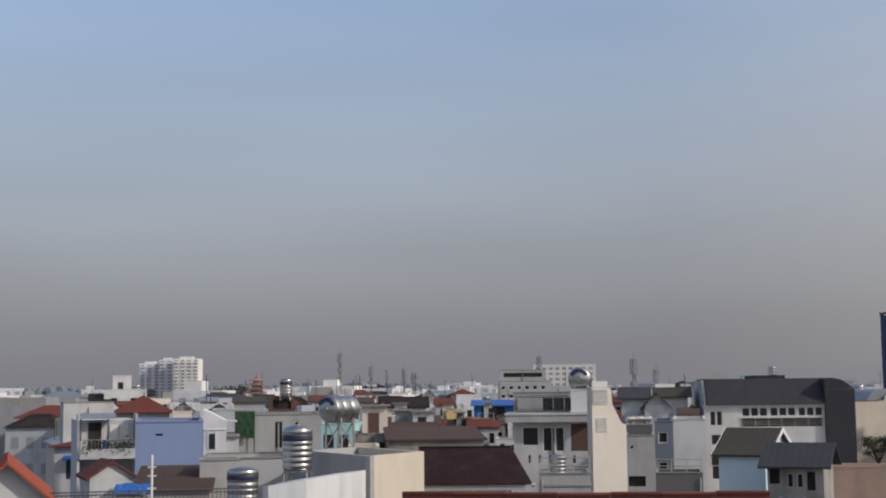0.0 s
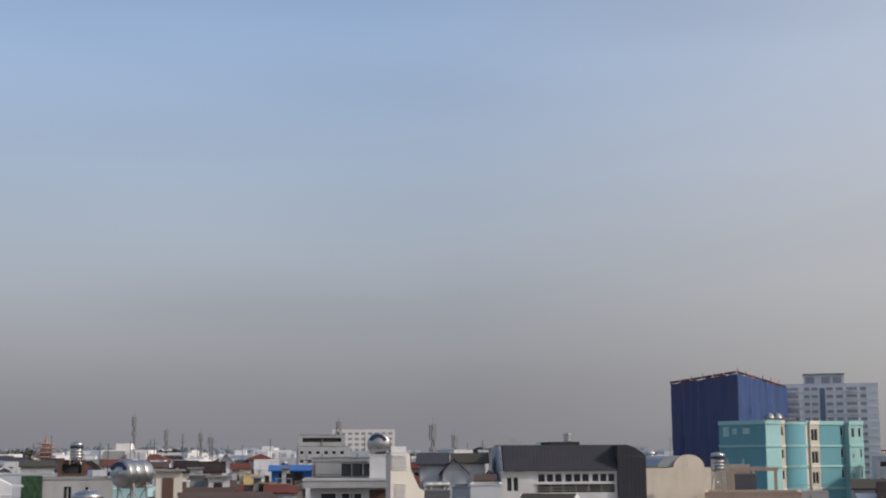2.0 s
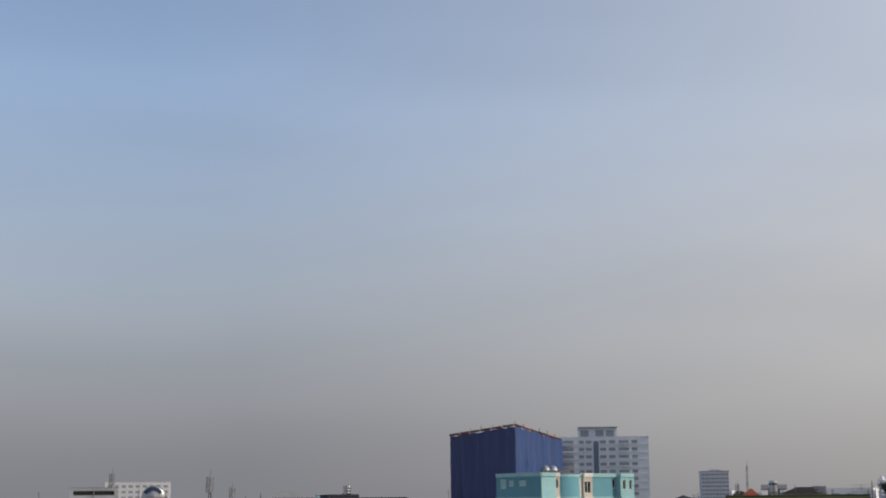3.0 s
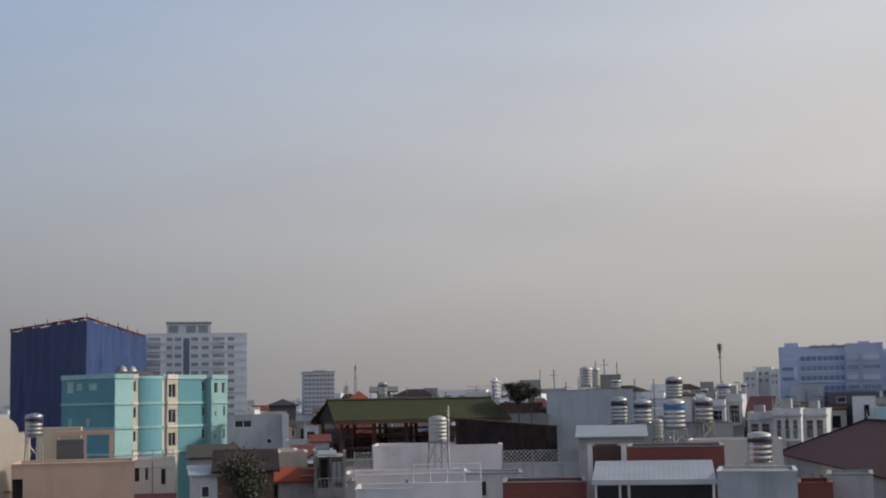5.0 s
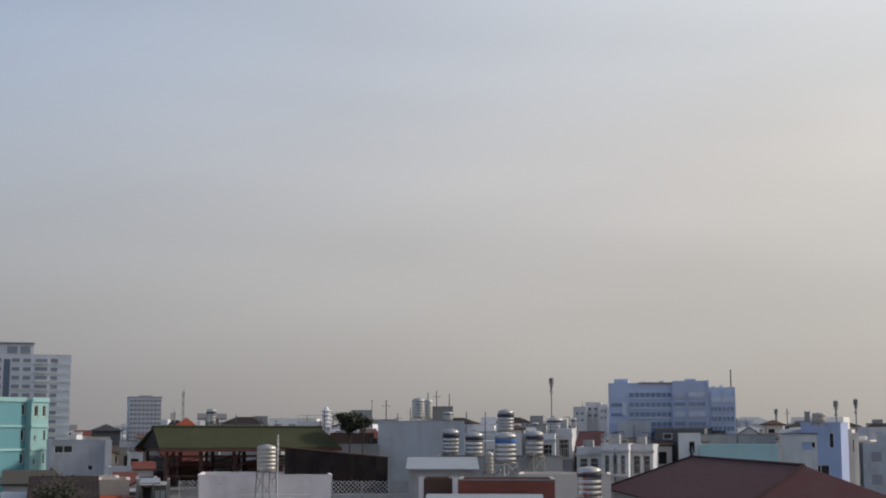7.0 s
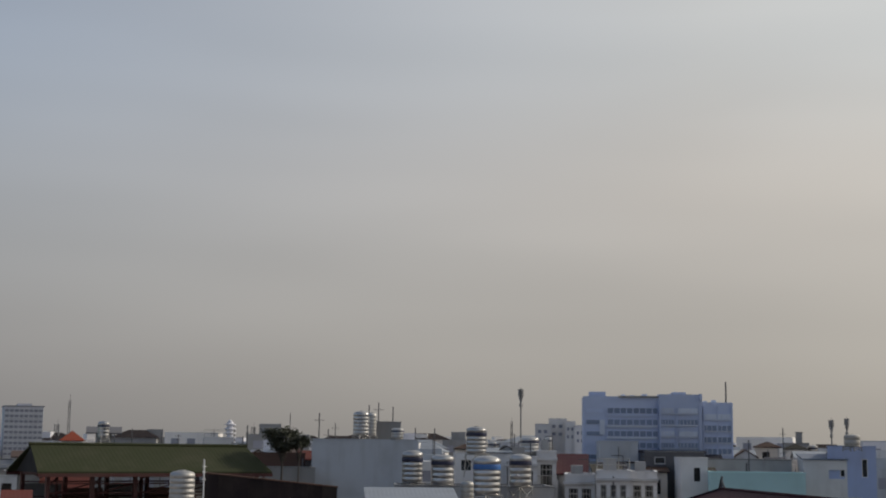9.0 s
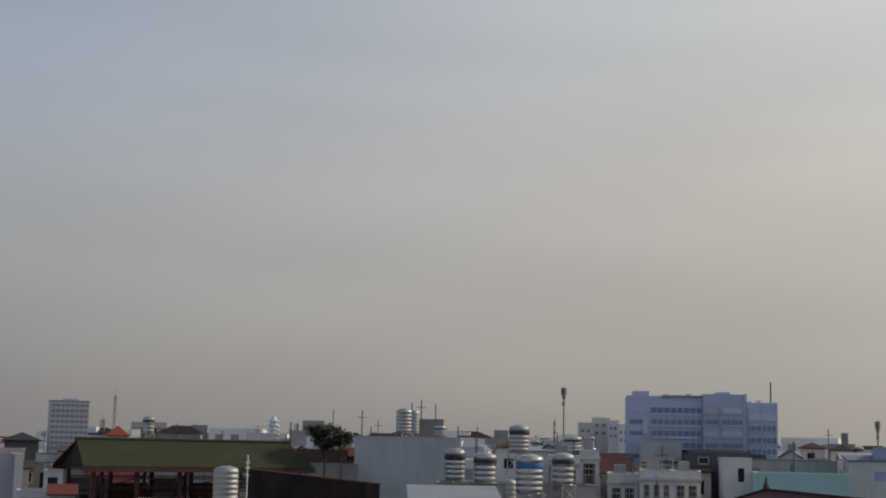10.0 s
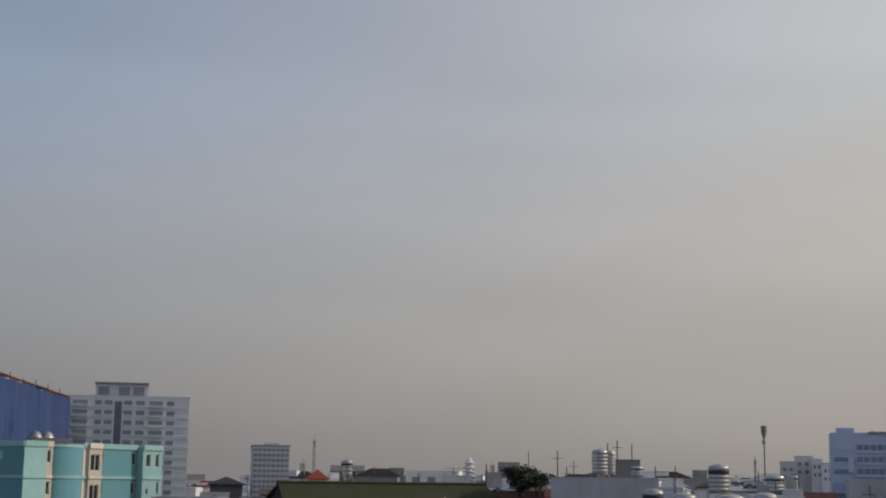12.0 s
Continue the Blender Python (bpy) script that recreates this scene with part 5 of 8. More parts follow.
def iron_railing(x, y, yaw, w, z):
    ob = thing("railing", x, y, z - 1.0, yaw, "black iron balcony railing with thin bars", "railing")
    for zz in (0.1, 0.88, 0.98):
        part("rail", bars(((0, 0, zz), (w, 0, zz)), r=0.022, sides=5), IRON, ob)
    n = int(w / 0.13)
    for i in range(n + 1):
        part("bar", bars(((w * i / n, 0, 0), (w * i / n, 0, 0.97)), r=0.011, sides=4), IRON, ob)
    part("kerb", boxes((0, w, -0.08, 0.08, 1.0 - z, 0)), SHABBY, ob, "grimy plaster wall under the bars")


def dark_shed(x, y, yaw, w, high, low):
    """A long lean-to whose sheet-clad front falls from one end to the other."""
    ob = thing("shed", x, y, 0, yaw, "long shed clad in dark brown sheets with a sloping top", "shed")
    n = 9
    for i in range(n):
        a, b = w * i / n, w * (i + 1) / n - 0.012
        za, zb = high + (low - high) * i / n, high + (low - high) * (i + 1) / n
        part("cladding_sheet", solid([(a, 0), (b, 0), (b, zb), (a, za)], 0.06, at=0.02 * (i % 2)), BROWNROOF, ob)
    part("body", solid([(0, 0), (w, 0), (w, low - 0.06), (0, high - 0.06)], 5.5, at=0.1), BROWNROOF, ob)
    part("edge_trim", bars(((-0.05, -0.02, high + 0.02), (w + 0.05, -0.02, low + 0.02)), r=0.05, sides=4), BROWNWALL, ob)


def cement_post(x, y, yaw, w, z):
    ob = thing("cement_post", x, y, 0, yaw, "white weathered cement post beside brickwork", "post", "cement posts")
    part("shaft", boxes((0, w, 0, 0.25, 0, z)), PINKWHITE, ob)
    part("cap", boxes((-0.03, w + 0.03, -0.03, 0.28, z, z + 0.06)), WHITE, ob)


def white_rail(x, y, yaw, w, z):
    ob = thing("railing", x, y, z - 0.9, yaw, "white painted pipe railing on a roof terrace", "railing")
    for zz in (0.5, 0.9):
        part("rail", bars(((0, 0, zz), (w, 0, zz)), r=0.03), WHITEIRON, ob)
    for i in range(5):
        part("post", bars(((w * i / 4, 0, 0), (w * i / 4, 0, 0.9)), r=0.03), WHITEIRON, ob)
    part("wall", boxes((-0.05, w + 0.05, -0.1, 0.1, 0.9 - z, 0)), PINKWHITE, ob)


# ---- ground and distance ----
bm = bmesh.new()
box(bm, -4500, 4500, -4500, 4500, -0.6, 0.0)
ground = part("ground", bm, GROUND, None)
tagged(ground, "flat grey city ground between the houses", "ground", kind="structure")

rng = random.Random(7)
bm = bmesh.new()
for i in range(1500):
    a = radians(-42 + 42 * i / 1500 + rng.uniform(-0.1, 0.1))
    r = rng.uniform(1000, 1300)
    hgt = 22.0 + 3.2 * noise.noise((a * 9, 0.3, 0)) + 1.6 * noise.noise((a * 60, 1.3, 0)) + rng.uniform(-1.5, 0.8)
    s = rng.uniform(2.0, 4.5)
    prof = [(s * 0.8, 0), (s * 1.1, hgt - 5), (s * 0.95, hgt - 2.2), (s * 0.5, hgt - 0.6), (0.3, hgt)]
    lathe(prof, 6, bm, centre=(r * math.sin(a), r * math.cos(a), 0))
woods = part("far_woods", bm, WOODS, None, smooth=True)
tagged(woods, "line of far trees with haze in their blue-grey colour on the horizon", "trees", kind="stuff")


# ---- things, space by space ----
# quarter seen first: tube houses below and across the street
# far apartment blocks
house("low house under an orange-red tile roof", -18.06, 40.12, 22.7, 2.28, 7.00, 13.94, WHITE, roof="gable_y", cover=ORANGEROOF, rise=1.0)
house("white house under a red hipped tile roof", -40.95, 121.27, 17.6, 4.70, 6.00, 15.36, WHITE, roof="hip", cover=REDROOF, rise=1.50, over=0.5)
terrace_house("white tube house with cluttered open balconies and potted plants", -30.98, 84.50, 23.0, 3.67, 15.76, WHITE, plants=True)
# two greyer towers, one warmer: shade and sunlight put into their plaster
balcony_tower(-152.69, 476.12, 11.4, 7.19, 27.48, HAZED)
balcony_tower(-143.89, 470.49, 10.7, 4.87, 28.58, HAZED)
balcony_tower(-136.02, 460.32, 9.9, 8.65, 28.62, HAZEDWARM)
house("white roof block of a tube house", -39.55, 104.78, 22.7, 3.79, 7.00, 16.33, WHITE, win=[(1.2, 14.83, 0.9, 0.7), (2.6, 14.83, 0.7, 0.7)])
house("white stepped house with small roof boxes", -49.17, 141.71, 18.3, 4.36, 7.00, 17.41, BRIGHT, win=[(0.6, 15.81, 0.8, 0.8), (2.6, 15.81, 0.8, 0.8)])
house("white stair tower on a stepped house", -48.99, 143.89, 18.4, 1.93, 3.00, 1.96, BRIGHT, parapet=0.2, base=16.91, void=[(0.5, 0.5, 0.6, 0.8)])
upright_tank(-46.97, 145.61, 16.91, 1.0, 0.75, legs=0.25, ribs=1, band=DARKBAND)
house("small house under a red tile lean-to roof", -22.18, 62.16, 26.8, 2.02, 3.50, 13.22, WHITE, roof="gable_y", cover=REDROOF, rise=0.64, over=0.2)
house("low shed under rusty patched roofing sheets", -18.49, 57.08, 12.5, 3.12, 5.00, 12.91, SHABBY, roof="shed", cover=RUSTROOF, rise=0.75, over=0.15)
tarpaulin(-17.72, 52.07, 12.1, 1.39, 13.32)
iron_railing(-16.98, 42.75, 19.5, 6.91, 13.94)
house("grey gabled house with a tank on its roof", 12.85, 131.37, -6.1, 2.29, 5.00, 15.57, PALEGREY, roof="gable_y", cover=DARKROOF, rise=0.9, over=0.3, group="town houses")
house("brown shuttered upper storey", 5.00, 117.89, -2.8, 1.60, 5.00, 15.26, BROWNWALL, parapet=0.1, group="town houses")
house("low shed under long rusty roofing sheets", -10.80, 79.27, 8.8, 5.40, 9.00, 14.15, SHABBY, roof="shed", cover=RUSTROOF, rise=0.5, over=0.2)
house("low house with a rust red roof", -8.15, 103.68, 4.1, 1.51, 5.00, 14.26, WHITE, roof="gable_x", cover=REDROOF, rise=0.5, over=0.2, group="town houses")
house("grey rooftop with a dark loggia", -14.02, 86.88, 8.4, 2.31, 5.00, 14.33, SHABBY, parapet=0.3, void=[(0.3, 12.83, 1.6, 1.0)], group="town houses")
white_pole(-12.15, 39.16, 15.26)
house("periwinkle blue plastered house with a blank wall", -23.36, 72.32, 16.6, 3.53, 10.00, 15.47, BLUEWALL, void=[(1.04, 14.76, 0.39, 0.12), (1.04, 12.85, 0.31, 0.15)], parapet=0.25)
lean_white_house(-21.03, 77.19, 14.6, 1.80, 15.42, 16.07)
house("pale grey house behind the white gable", -25.69, 96.64, 13.8, 3.79, 8.00, 15.76, PALEBLUE)
house("grey-white rooftop house with a dark doorway", -20.26, 81.52, 12.2, 5.06, 9.00, 15.66, PALEGREY, win=[(3.5, 13.77, 0.21, 1.48)], void=[(2.34, 13.73, 0.4, 1.54)], parapet=0.2)
green_screen(-20.16, 81.13, 13.6, 1.10, 14.32, 15.90)
house("small red-tiled roof hut carrying a steel tank", -26.24, 117.10, 12.1, 2.21, 6.00, 16.63, BROWNWALL, void=[(0.37, 15.58, 1.53, 0.77)], parapet=0.1)
upright_tank(-24.80, 117.41, 16.32, 1.07, 1.46, legs=0.40, band=DARKBAND)
house("low grey parapet wall of a roof terrace", -17.88, 65.61, 13.0, 5.37, 6.00, 13.85, PALEGREY, parapet=0.5)
house("pale grey boundary wall of a roof terrace", -16.43, 59.78, 14.6, 1.72, 2.00, 14.07, PALEGREY, parapet=0.3)
# cream corner block; grey paint on its left wall stands in for shade
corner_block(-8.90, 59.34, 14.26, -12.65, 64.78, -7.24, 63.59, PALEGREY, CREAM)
# white block: pale blue left wall is painted shade, white right wall lit
corner_block(-9.65, 49.06, 13.90, -10.39, 46.35, -8.48, 55.35, PALEBLUE, BRIGHT, "low white rooftop block with a clean wall and one painted blue-grey for shade")
upright_tank(-12.52, 61.74, 12.50, 1.33, 2.01, legs=1.05, band=DARKBAND, ribs=6)
house("low roof deck carrying a steel tank", -13.79, 52.73, 13.6, 1.93, 3.50, 12.64, GREY, parapet=0.1)
upright_tank(-13.22, 54.42, 12.52, 1.23, 1.38, legs=0.21, band=DARKBAND, ribs=4)
lying_tank(-12.80, 70.85, 13.92, -28.0, 1.34, 1.90, legs=1.53)
maroon_shed(-7.72, 67.56, 4.7, 4.42, 14.28)
red_parapet(-5.29, 41.66, -0.1, 10.76, 13.92)
modern_house = house("white modern tube house with grey-framed terrace doors", -4.20, 89.90, 1.1, 5.07, 11.00, 14.99, WHITE, win=[(0.54, 13.42, 1.07, 1.23), (1.84, 13.05, 0.64, 1.59), (2.64, 13.04, 0.6, 1.59)], void=[(0.92, 12.36, 0.14, 0.5), (1.57, 12.35, 0.14, 0.5), (2.26, 12.34, 0.14, 0.5), (3.77, 12.32, 0.14, 0.5), (3.65, 13.09, 1.28, 1.74)], parapet=0.2, shade=True)
part("curtain", boxes((3.70, 4.90, 0.08, 0.13, 13.12, 14.80)), BROWNWALL, modern_house, "brown slatted terrace blind")
iron_railing(-4.25, 93.40, 1.5, 3.58, 16.62)
roof_slab(-4.70, 89.18, 1.2, 5.63, 14.94, 15.51)
house("white rooftop stair house with a railing above", -4.47, 95.90, 1.3, 4.52, 6.00, 16.78, PALEGREY, win=[(1.93, 15.49, 2.31, 0.99)], frame_mat=DULLSTEEL)
louvred_wall(0.77, 85.00, 24.6, [(0.0, 17.08), (1.26, 17.07), (1.36, 16.07), (1.95, 14.93), (2.26, 14.85)])
house("white louvred vent shaft on the stair house", -0.53, 91.00, -0.1, 1.43, 3.00, 2.07, BRIGHT, parapet=0.1, base=14.88)
lying_tank(0.03, 91.50, 16.84, -4.0, 1.48, 2.00, legs=0.10)
upright_tank(-1.23, 79.99, 11.14, 0.91, 1.43, legs=0.79, ribs=5)
house("small grey terrace with striped cladding", -2.26, 77.97, 0.6, 2.81, 4.00, 12.36, PALEGREY, bands=0.45, parapet=0.3)
house("narrow pale grey house with one small window", 2.78, 87.96, -2.4, 1.84, 9.00, 14.09, PALEGREY, win=[(0.31, 13.26, 0.24, 0.25)], void=[(0.18, 10.98, 1.05, 0.64)], parapet=0.3)
house("dark roof shelter with a steel tank", 3.02, 92.95, -2.4, 1.72, 4.00, 14.63, DARKGREY, parapet=0.1)
lying_tank(3.13, 94.95, 14.59, -75.0, 0.46, 1.70, legs=0.15, cap_band=False)
house("slate blue narrow house with two windows", 5.26, 99.86, -3.4, 1.28, 9.00, 14.67, SLATEBLUE, win=[(0.23, 13.16, 0.67, 0.8), (0.19, 11.17, 0.67, 0.72)])
house("white plain party wall of a tube house", 6.74, 102.78, -4.4, 2.31, 9.00, 14.75, BRIGHT, parapet=0.2)
house("low dark strip of roofs beside the alley", 4.82, 91.87, -3.9, 3.01, 4.00, 11.56, DARKGREY)
house("small gabled house under a dark grey roof", 3.44, 114.95, -2.2, 2.08, 5.00, 16.24, WHITE, roof="gable_x", cover=DARKROOF, rise=0.81)
house("small gabled house under a dark grey roof", 5.15, 111.88, -3.1, 1.80, 5.00, 15.70, WHITE, roof="gable_y", cover=DARKROOF, rise=0.9)
house("small gabled house under a dark grey roof", 6.76, 124.82, -3.7, 2.76, 5.00, 16.28, WHITE, roof="gable_x", cover=OLIVEROOF, rise=0.7200000000000001)
mansard_house(10.64, 121.54, 1.0, 10.11, 15.54, 17.77)
house("grey pavilion house under a wide hip roof", 11.75, 149.54, -5.3, 4.20, 6.00, 17.65, PALEGREY, roof="hip", cover=GREY, rise=1.2, over=0.6)
house("small house with pale green roof", 17.97, 158.99, -7.1, 3.82, 6.00, 18.27, AQUA, parapet=0.2)
upright_tank(21.18, 156.57, 17.83, 0.90, 1.07, legs=0.40, ribs=2)
house("pale teal house under a brown-grey gable roof", 7.30, 75.65, -22.7, 2.50, 5.00, 13.54, TEALWALL, roof="gable_x", cover=OLIVEROOF, rise=1.2, over=0.3, verge=BRIGHT)
house("mouldy grey house with shuttered windows under a dark gable", 9.12, 70.40, -17.0, 2.70, 3.60, 13.25, SHABBY, win=[(0.95, 12.12, 0.3, 0.7), (1.42, 12.12, 0.3, 0.7), (0.55, 10.9, 0.5, 0.8), (1.3, 10.9, 0.5, 0.8)], void=[(0.1, 12.3, 0.5, 0.75), (1.9, 12.0, 0.4, 0.9)], roof="gable_x", cover=DARKROOF, rise=0.9, over=0.4, frame_mat=PALEBLUE)
arched_wall_house(27.51, 144.40, 10.9, 7.66, 15.55)
upright_tank(29.49, 152.17, 15.37, 1.38, 1.47, legs=0.40, ribs=3)
house("tan orange plastered block with a low terrace", 18.71, 110.43, -13.7, 7.95, 4.00, 10.90, ORANGE, parapet=0.3)
house("tan orange plastered stair tower with a sloping top", 32.02, 137.32, -14.4, 9.20, 8.00, 13.16, ORANGE, void=[(0.07, 9.51, 0.77, 2.57)], parapet=0.15)
house("tan orange plastered lower block", 37.00, 131.91, -17.0, 6.50, 5.00, 8.28, ORANGE, parapet=0.1)
house("house under a dark maroon sheet roof", 38.51, 136.68, -16.9, 5.80, 7.00, 8.23, CREAM, roof="shed", cover=MAROONROOF, rise=1.9, over=0.15)
tree(28.46, 138.50, 9.46, 2.9, 1.45, 3, label="potted dark bushy tree on a terrace", trunk=0.04, leaf=0.11, count=3000)
upright_tank(34.53, 141.86, 13.04, 1.42, 1.88, legs=2.16, band=DARKBAND, ribs=4)
house("dark rooftop hut behind the tan tower", 37.06, 145.35, -14.7, 2.21, 3.00, 14.77, DARKGREY, parapet=0.1)
house("cream rooftop house beyond the tan tower", 37.38, 155.57, -14.2, 3.89, 5.00, 15.63, CREAM, parapet=0.2)
pergola(38.11, 151.27, -15.1, 5.11, 15.42)
house("white house with small dark windows", 44.97, 151.46, -17.2, 3.72, 8.00, 12.66, IVORY, win=[(0.21, 10.73, 0.53, 1.39), (1.15, 10.85, 0.36, 1.27), (2.54, 10.43, 0.52, 1.5)], bands=3)
house("grey many-levelled apartment house with railings", -10.97, 189.68, 2.2, 7.27, 10.00, 18.13, PALEGREY, win=window_grid(0.44, 17.01, 6, 2, 1.08, 1.14, 0.65, 0.57), bands=3)
house("grey upper storey with an open loggia", -10.80, 193.70, 2.3, 6.25, 8.00, 19.71, PALEGREY, void=[(0.47, 18.75, 5.31, 0.61)], parapet=0.3)
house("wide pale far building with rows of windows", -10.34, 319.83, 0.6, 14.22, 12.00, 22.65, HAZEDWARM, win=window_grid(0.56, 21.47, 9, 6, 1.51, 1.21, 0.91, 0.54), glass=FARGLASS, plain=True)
house("bright blue sheet-metal rooftop shed", -10.45, 139.61, 3.4, 4.32, 5.00, 15.40, BLUEROOF, void=[(0.73, 14.4, 0.78, 0.79), (2.08, 14.49, 1.01, 0.8)], roof="shed", cover=BLUEROOF, rise=0.5)
house("narrow yellow plastered rooftop house", -12.71, 134.40, 5.1, 1.62, 6.00, 15.08, YELLOW, parapet=0.3)
house("yellow plastered low terrace with slits", -11.13, 133.54, 4.4, 1.55, 6.00, 14.32, YELLOW, void=window_grid(0.29, 13.14, 5, 1, 0.23, 1.08, 0.08, 0.87))
house("low house under a rusty red roof", -10.97, 109.45, 5.1, 2.45, 5.00, 13.33, RUSTROOF, roof="shed", cover=REDROOF, rise=0.7)
house("low grey roof deck under a lying tank", -9.59, 103.06, 4.6, 2.72, 3.00, 12.96, GREY, parapet=0.05)
lying_tank(-9.14, 104.10, 12.93, -82.0, 0.68, 1.90, legs=0.24, cap_band=False)
house("long shed under rusty dark roofing sheets", -12.67, 95.16, 6.7, 2.85, 6.00, 13.46, DARKGREY, roof="shed", cover=RUSTROOF, rise=1.2)
house("low shed under rusty dark roofing sheets", -15.02, 117.04, 6.5, 3.18, 7.00, 14.05, DARKGREY, roof="shed", cover=RUSTROOF, rise=0.7)
house("small white house behind the sheds", -15.44, 110.93, 7.7, 0.80, 4.00, 14.99, BRIGHT)
house("cream terrace wall beside the lying tank", -12.06, 73.01, 8.8, 1.56, 4.00, 14.09, CREAM, parapet=0.5)
house("white house under brown tiles", -20.39, 148.61, 7.0, 4.16, 6.00, 15.29, IVORY, win=[(1.48, 13.98, 0.42, 0.9), (2.14, 13.97, 0.48, 0.9)], roof="gable_x", cover=BROWNROOF, rise=1.0)
house("bright white gable end of a tube house", -17.85, 159.00, 6.1, 1.66, 8.00, 16.29, BRIGHT, roof="gable_y", cover=WHITE, rise=0.9)
house("house under a dark red roof", -15.85, 174.28, 4.7, 2.80, 6.00, 16.52, WHITE, roof="hip", cover=REDROOF, rise=0.7)
netted_tower(51.53, 198.42, 45.79, 217.23, 62.90, 212.90, 28.30, 26.88)
mast(-55.8, 325.2, 8.0, 18.0, 0.75)
mast(-48.6, 326.4, 8.0, 14.8, 0.75)
mast(-44.6, 357.2, 8.0, 14.7, 0.75)
mast(-42.3, 357.5, 8.0, 13.6, 0.75)
mast(-8.3, 299.9, 8.0, 16.1, 0.75)
mast(10.2, 259.8, 8.0, 14.5, 0.90)
mast(17.5, 319.5, 8.0, 13.4, 0.90)
pagoda(-68.0, 292.2, 16.1, 5.3)
tree(-56.0, 223.1, 9, 8.9, 2.4, 11, label="dark crown of a far street tree", leaf=0.35, count=500, trunk=0.65)
# quarter seen later: turquoise block, pavilion, tanks, hospital
turquoise_block(47.12, 188.59, 30.6, [0.12, 6.65, 9.6, 10.6, 15.3, 15.88, 17.74, 23.53, 26.6], [21.21, 18.08, 15.21, 12.09])
white_tower(60.76, 218.27, -16.6, 17.29, 27.56, 29.05)
slab_tower(77.83, 192.90, -18.0, 3.88, 21.50)
pavilion(59.23, 140.02, -5.1, 15.59, 17.67, 15.96)
hospital(110.73, 140.83, -43.3, 13.22, [22.82, 22.47, 22.0, 21.17, 20.58, 19.87, 19.28, 17.93])
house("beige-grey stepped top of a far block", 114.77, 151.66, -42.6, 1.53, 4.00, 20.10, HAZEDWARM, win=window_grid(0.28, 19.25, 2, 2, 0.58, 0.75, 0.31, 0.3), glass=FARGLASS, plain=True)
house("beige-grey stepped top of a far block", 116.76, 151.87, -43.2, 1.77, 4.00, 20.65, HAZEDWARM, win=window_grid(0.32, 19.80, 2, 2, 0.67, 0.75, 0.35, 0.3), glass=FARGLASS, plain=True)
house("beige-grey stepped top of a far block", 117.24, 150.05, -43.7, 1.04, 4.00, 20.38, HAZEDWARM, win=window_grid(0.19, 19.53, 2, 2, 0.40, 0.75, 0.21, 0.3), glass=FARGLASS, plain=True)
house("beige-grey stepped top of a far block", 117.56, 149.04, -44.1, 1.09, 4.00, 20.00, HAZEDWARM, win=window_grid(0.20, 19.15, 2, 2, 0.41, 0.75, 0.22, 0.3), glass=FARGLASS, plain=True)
house("pale low block before the hospital", 106.86, 134.92, -41.8, 3.24, 5.00, 18.42, PALEBLUE, parapet=0.3)
monopole(101.1, 138.4, 10.0, 12.7, 0.62)
mast(92.7, 210.6, 10.0, 12.9, 0.50, panels=False, label="thin spire mast on a red conical roof")
house("long blank pale grey party wall", 84.65, 145.02, -33.1, 8.49, 8.00, 18.30, PALEBLUE, parapet=0.2)
upright_tank(89.11, 144.58, 18.20, 1.31, 2.02, legs=0.45, ribs=5)
upright_tank(91.58, 146.55, 18.22, 0.81, 1.95, legs=0.46, ribs=5, dull=True)
house("small grey rooftop machine house", 92.48, 147.15, -34.0, 2.09, 3.00, 19.83, GREY, parapet=0.1)
upright_tank(91.00, 142.12, 18.00, 1.01, 0.89, legs=0.40, ribs=2, band=DARKBAND)
house("grey terrace under steel tanks", 78.34, 125.33, -36.3, 10.58, 6.00, 15.20, PALEGREY, parapet=0.2)
upright_tank(80.51, 126.28, 15.00, 1.41, 2.20, legs=0.38, band=DARKBAND, ribs=5)
upright_tank(81.57, 124.33, 15.01, 1.54, 2.03, legs=0.28, band=DARKBAND, ribs=4)
upright_tank(87.90, 128.38, 15.66, 1.48, 2.01, legs=1.65, ribs=5, band=DARKBAND)
upright_tank(80.74, 118.75, 13.47, 1.76, 2.49, legs=1.35, ribs=5, band=BLUEBAND)
upright_tank(84.44, 119.71, 13.92, 1.47, 2.13, legs=1.38, ribs=4, band=DARKBAND)
upright_tank(96.99, 132.74, 16.86, 1.53, 1.39, legs=0.43, ribs=3, band=DARKBAND)
upright_tank(78.46, 117.95, 13.19, 0.82, 1.68, legs=0.88, ribs=4, dull=True)
upright_tank(101.56, 135.47, 17.26, 0.62, 1.05, legs=0.40, ribs=2, band=DARKBAND)
house("low roof deck under a steel tank", 64.98, 91.50, -39.9, 2.59, 3.00, 12.46, GREY, parapet=0.05)
upright_tank(66.75, 91.60, 12.39, 1.43, 1.81, legs=1.08, ribs=4, band=DARKBAND)
upright_tank(60.76, 121.74, 12.26, 1.42, 2.01, legs=2.08, ribs=5, dull=True, label="dull upright steel tank on a tall frame")
house("white terrace wall with two drain holes", 57.47, 126.63, -26.9, 10.16, 8.00, 13.96, PINKWHITE, void=[(1.59, 13.31, 0.17, 0.22), (8.38, 13.37, 0.17, 0.22)], parapet=0.6)
lattice_fence(65.55, 120.30, -31.4, 6.85, 12.66, 0.95)
lattice_fence(54.99, 124.44, -23.8, 1.37, 12.40, 1.3)
dark_shed(65.18, 127.30, -31.6, 8.21, 16.06, 15.25)
house("shed under bright zinc sheets", 70.00, 116.45, -34.0, 5.00, 5.00, 14.42, PALEGREY, roof="shed", cover=ZINC, rise=0.8, over=0.25)
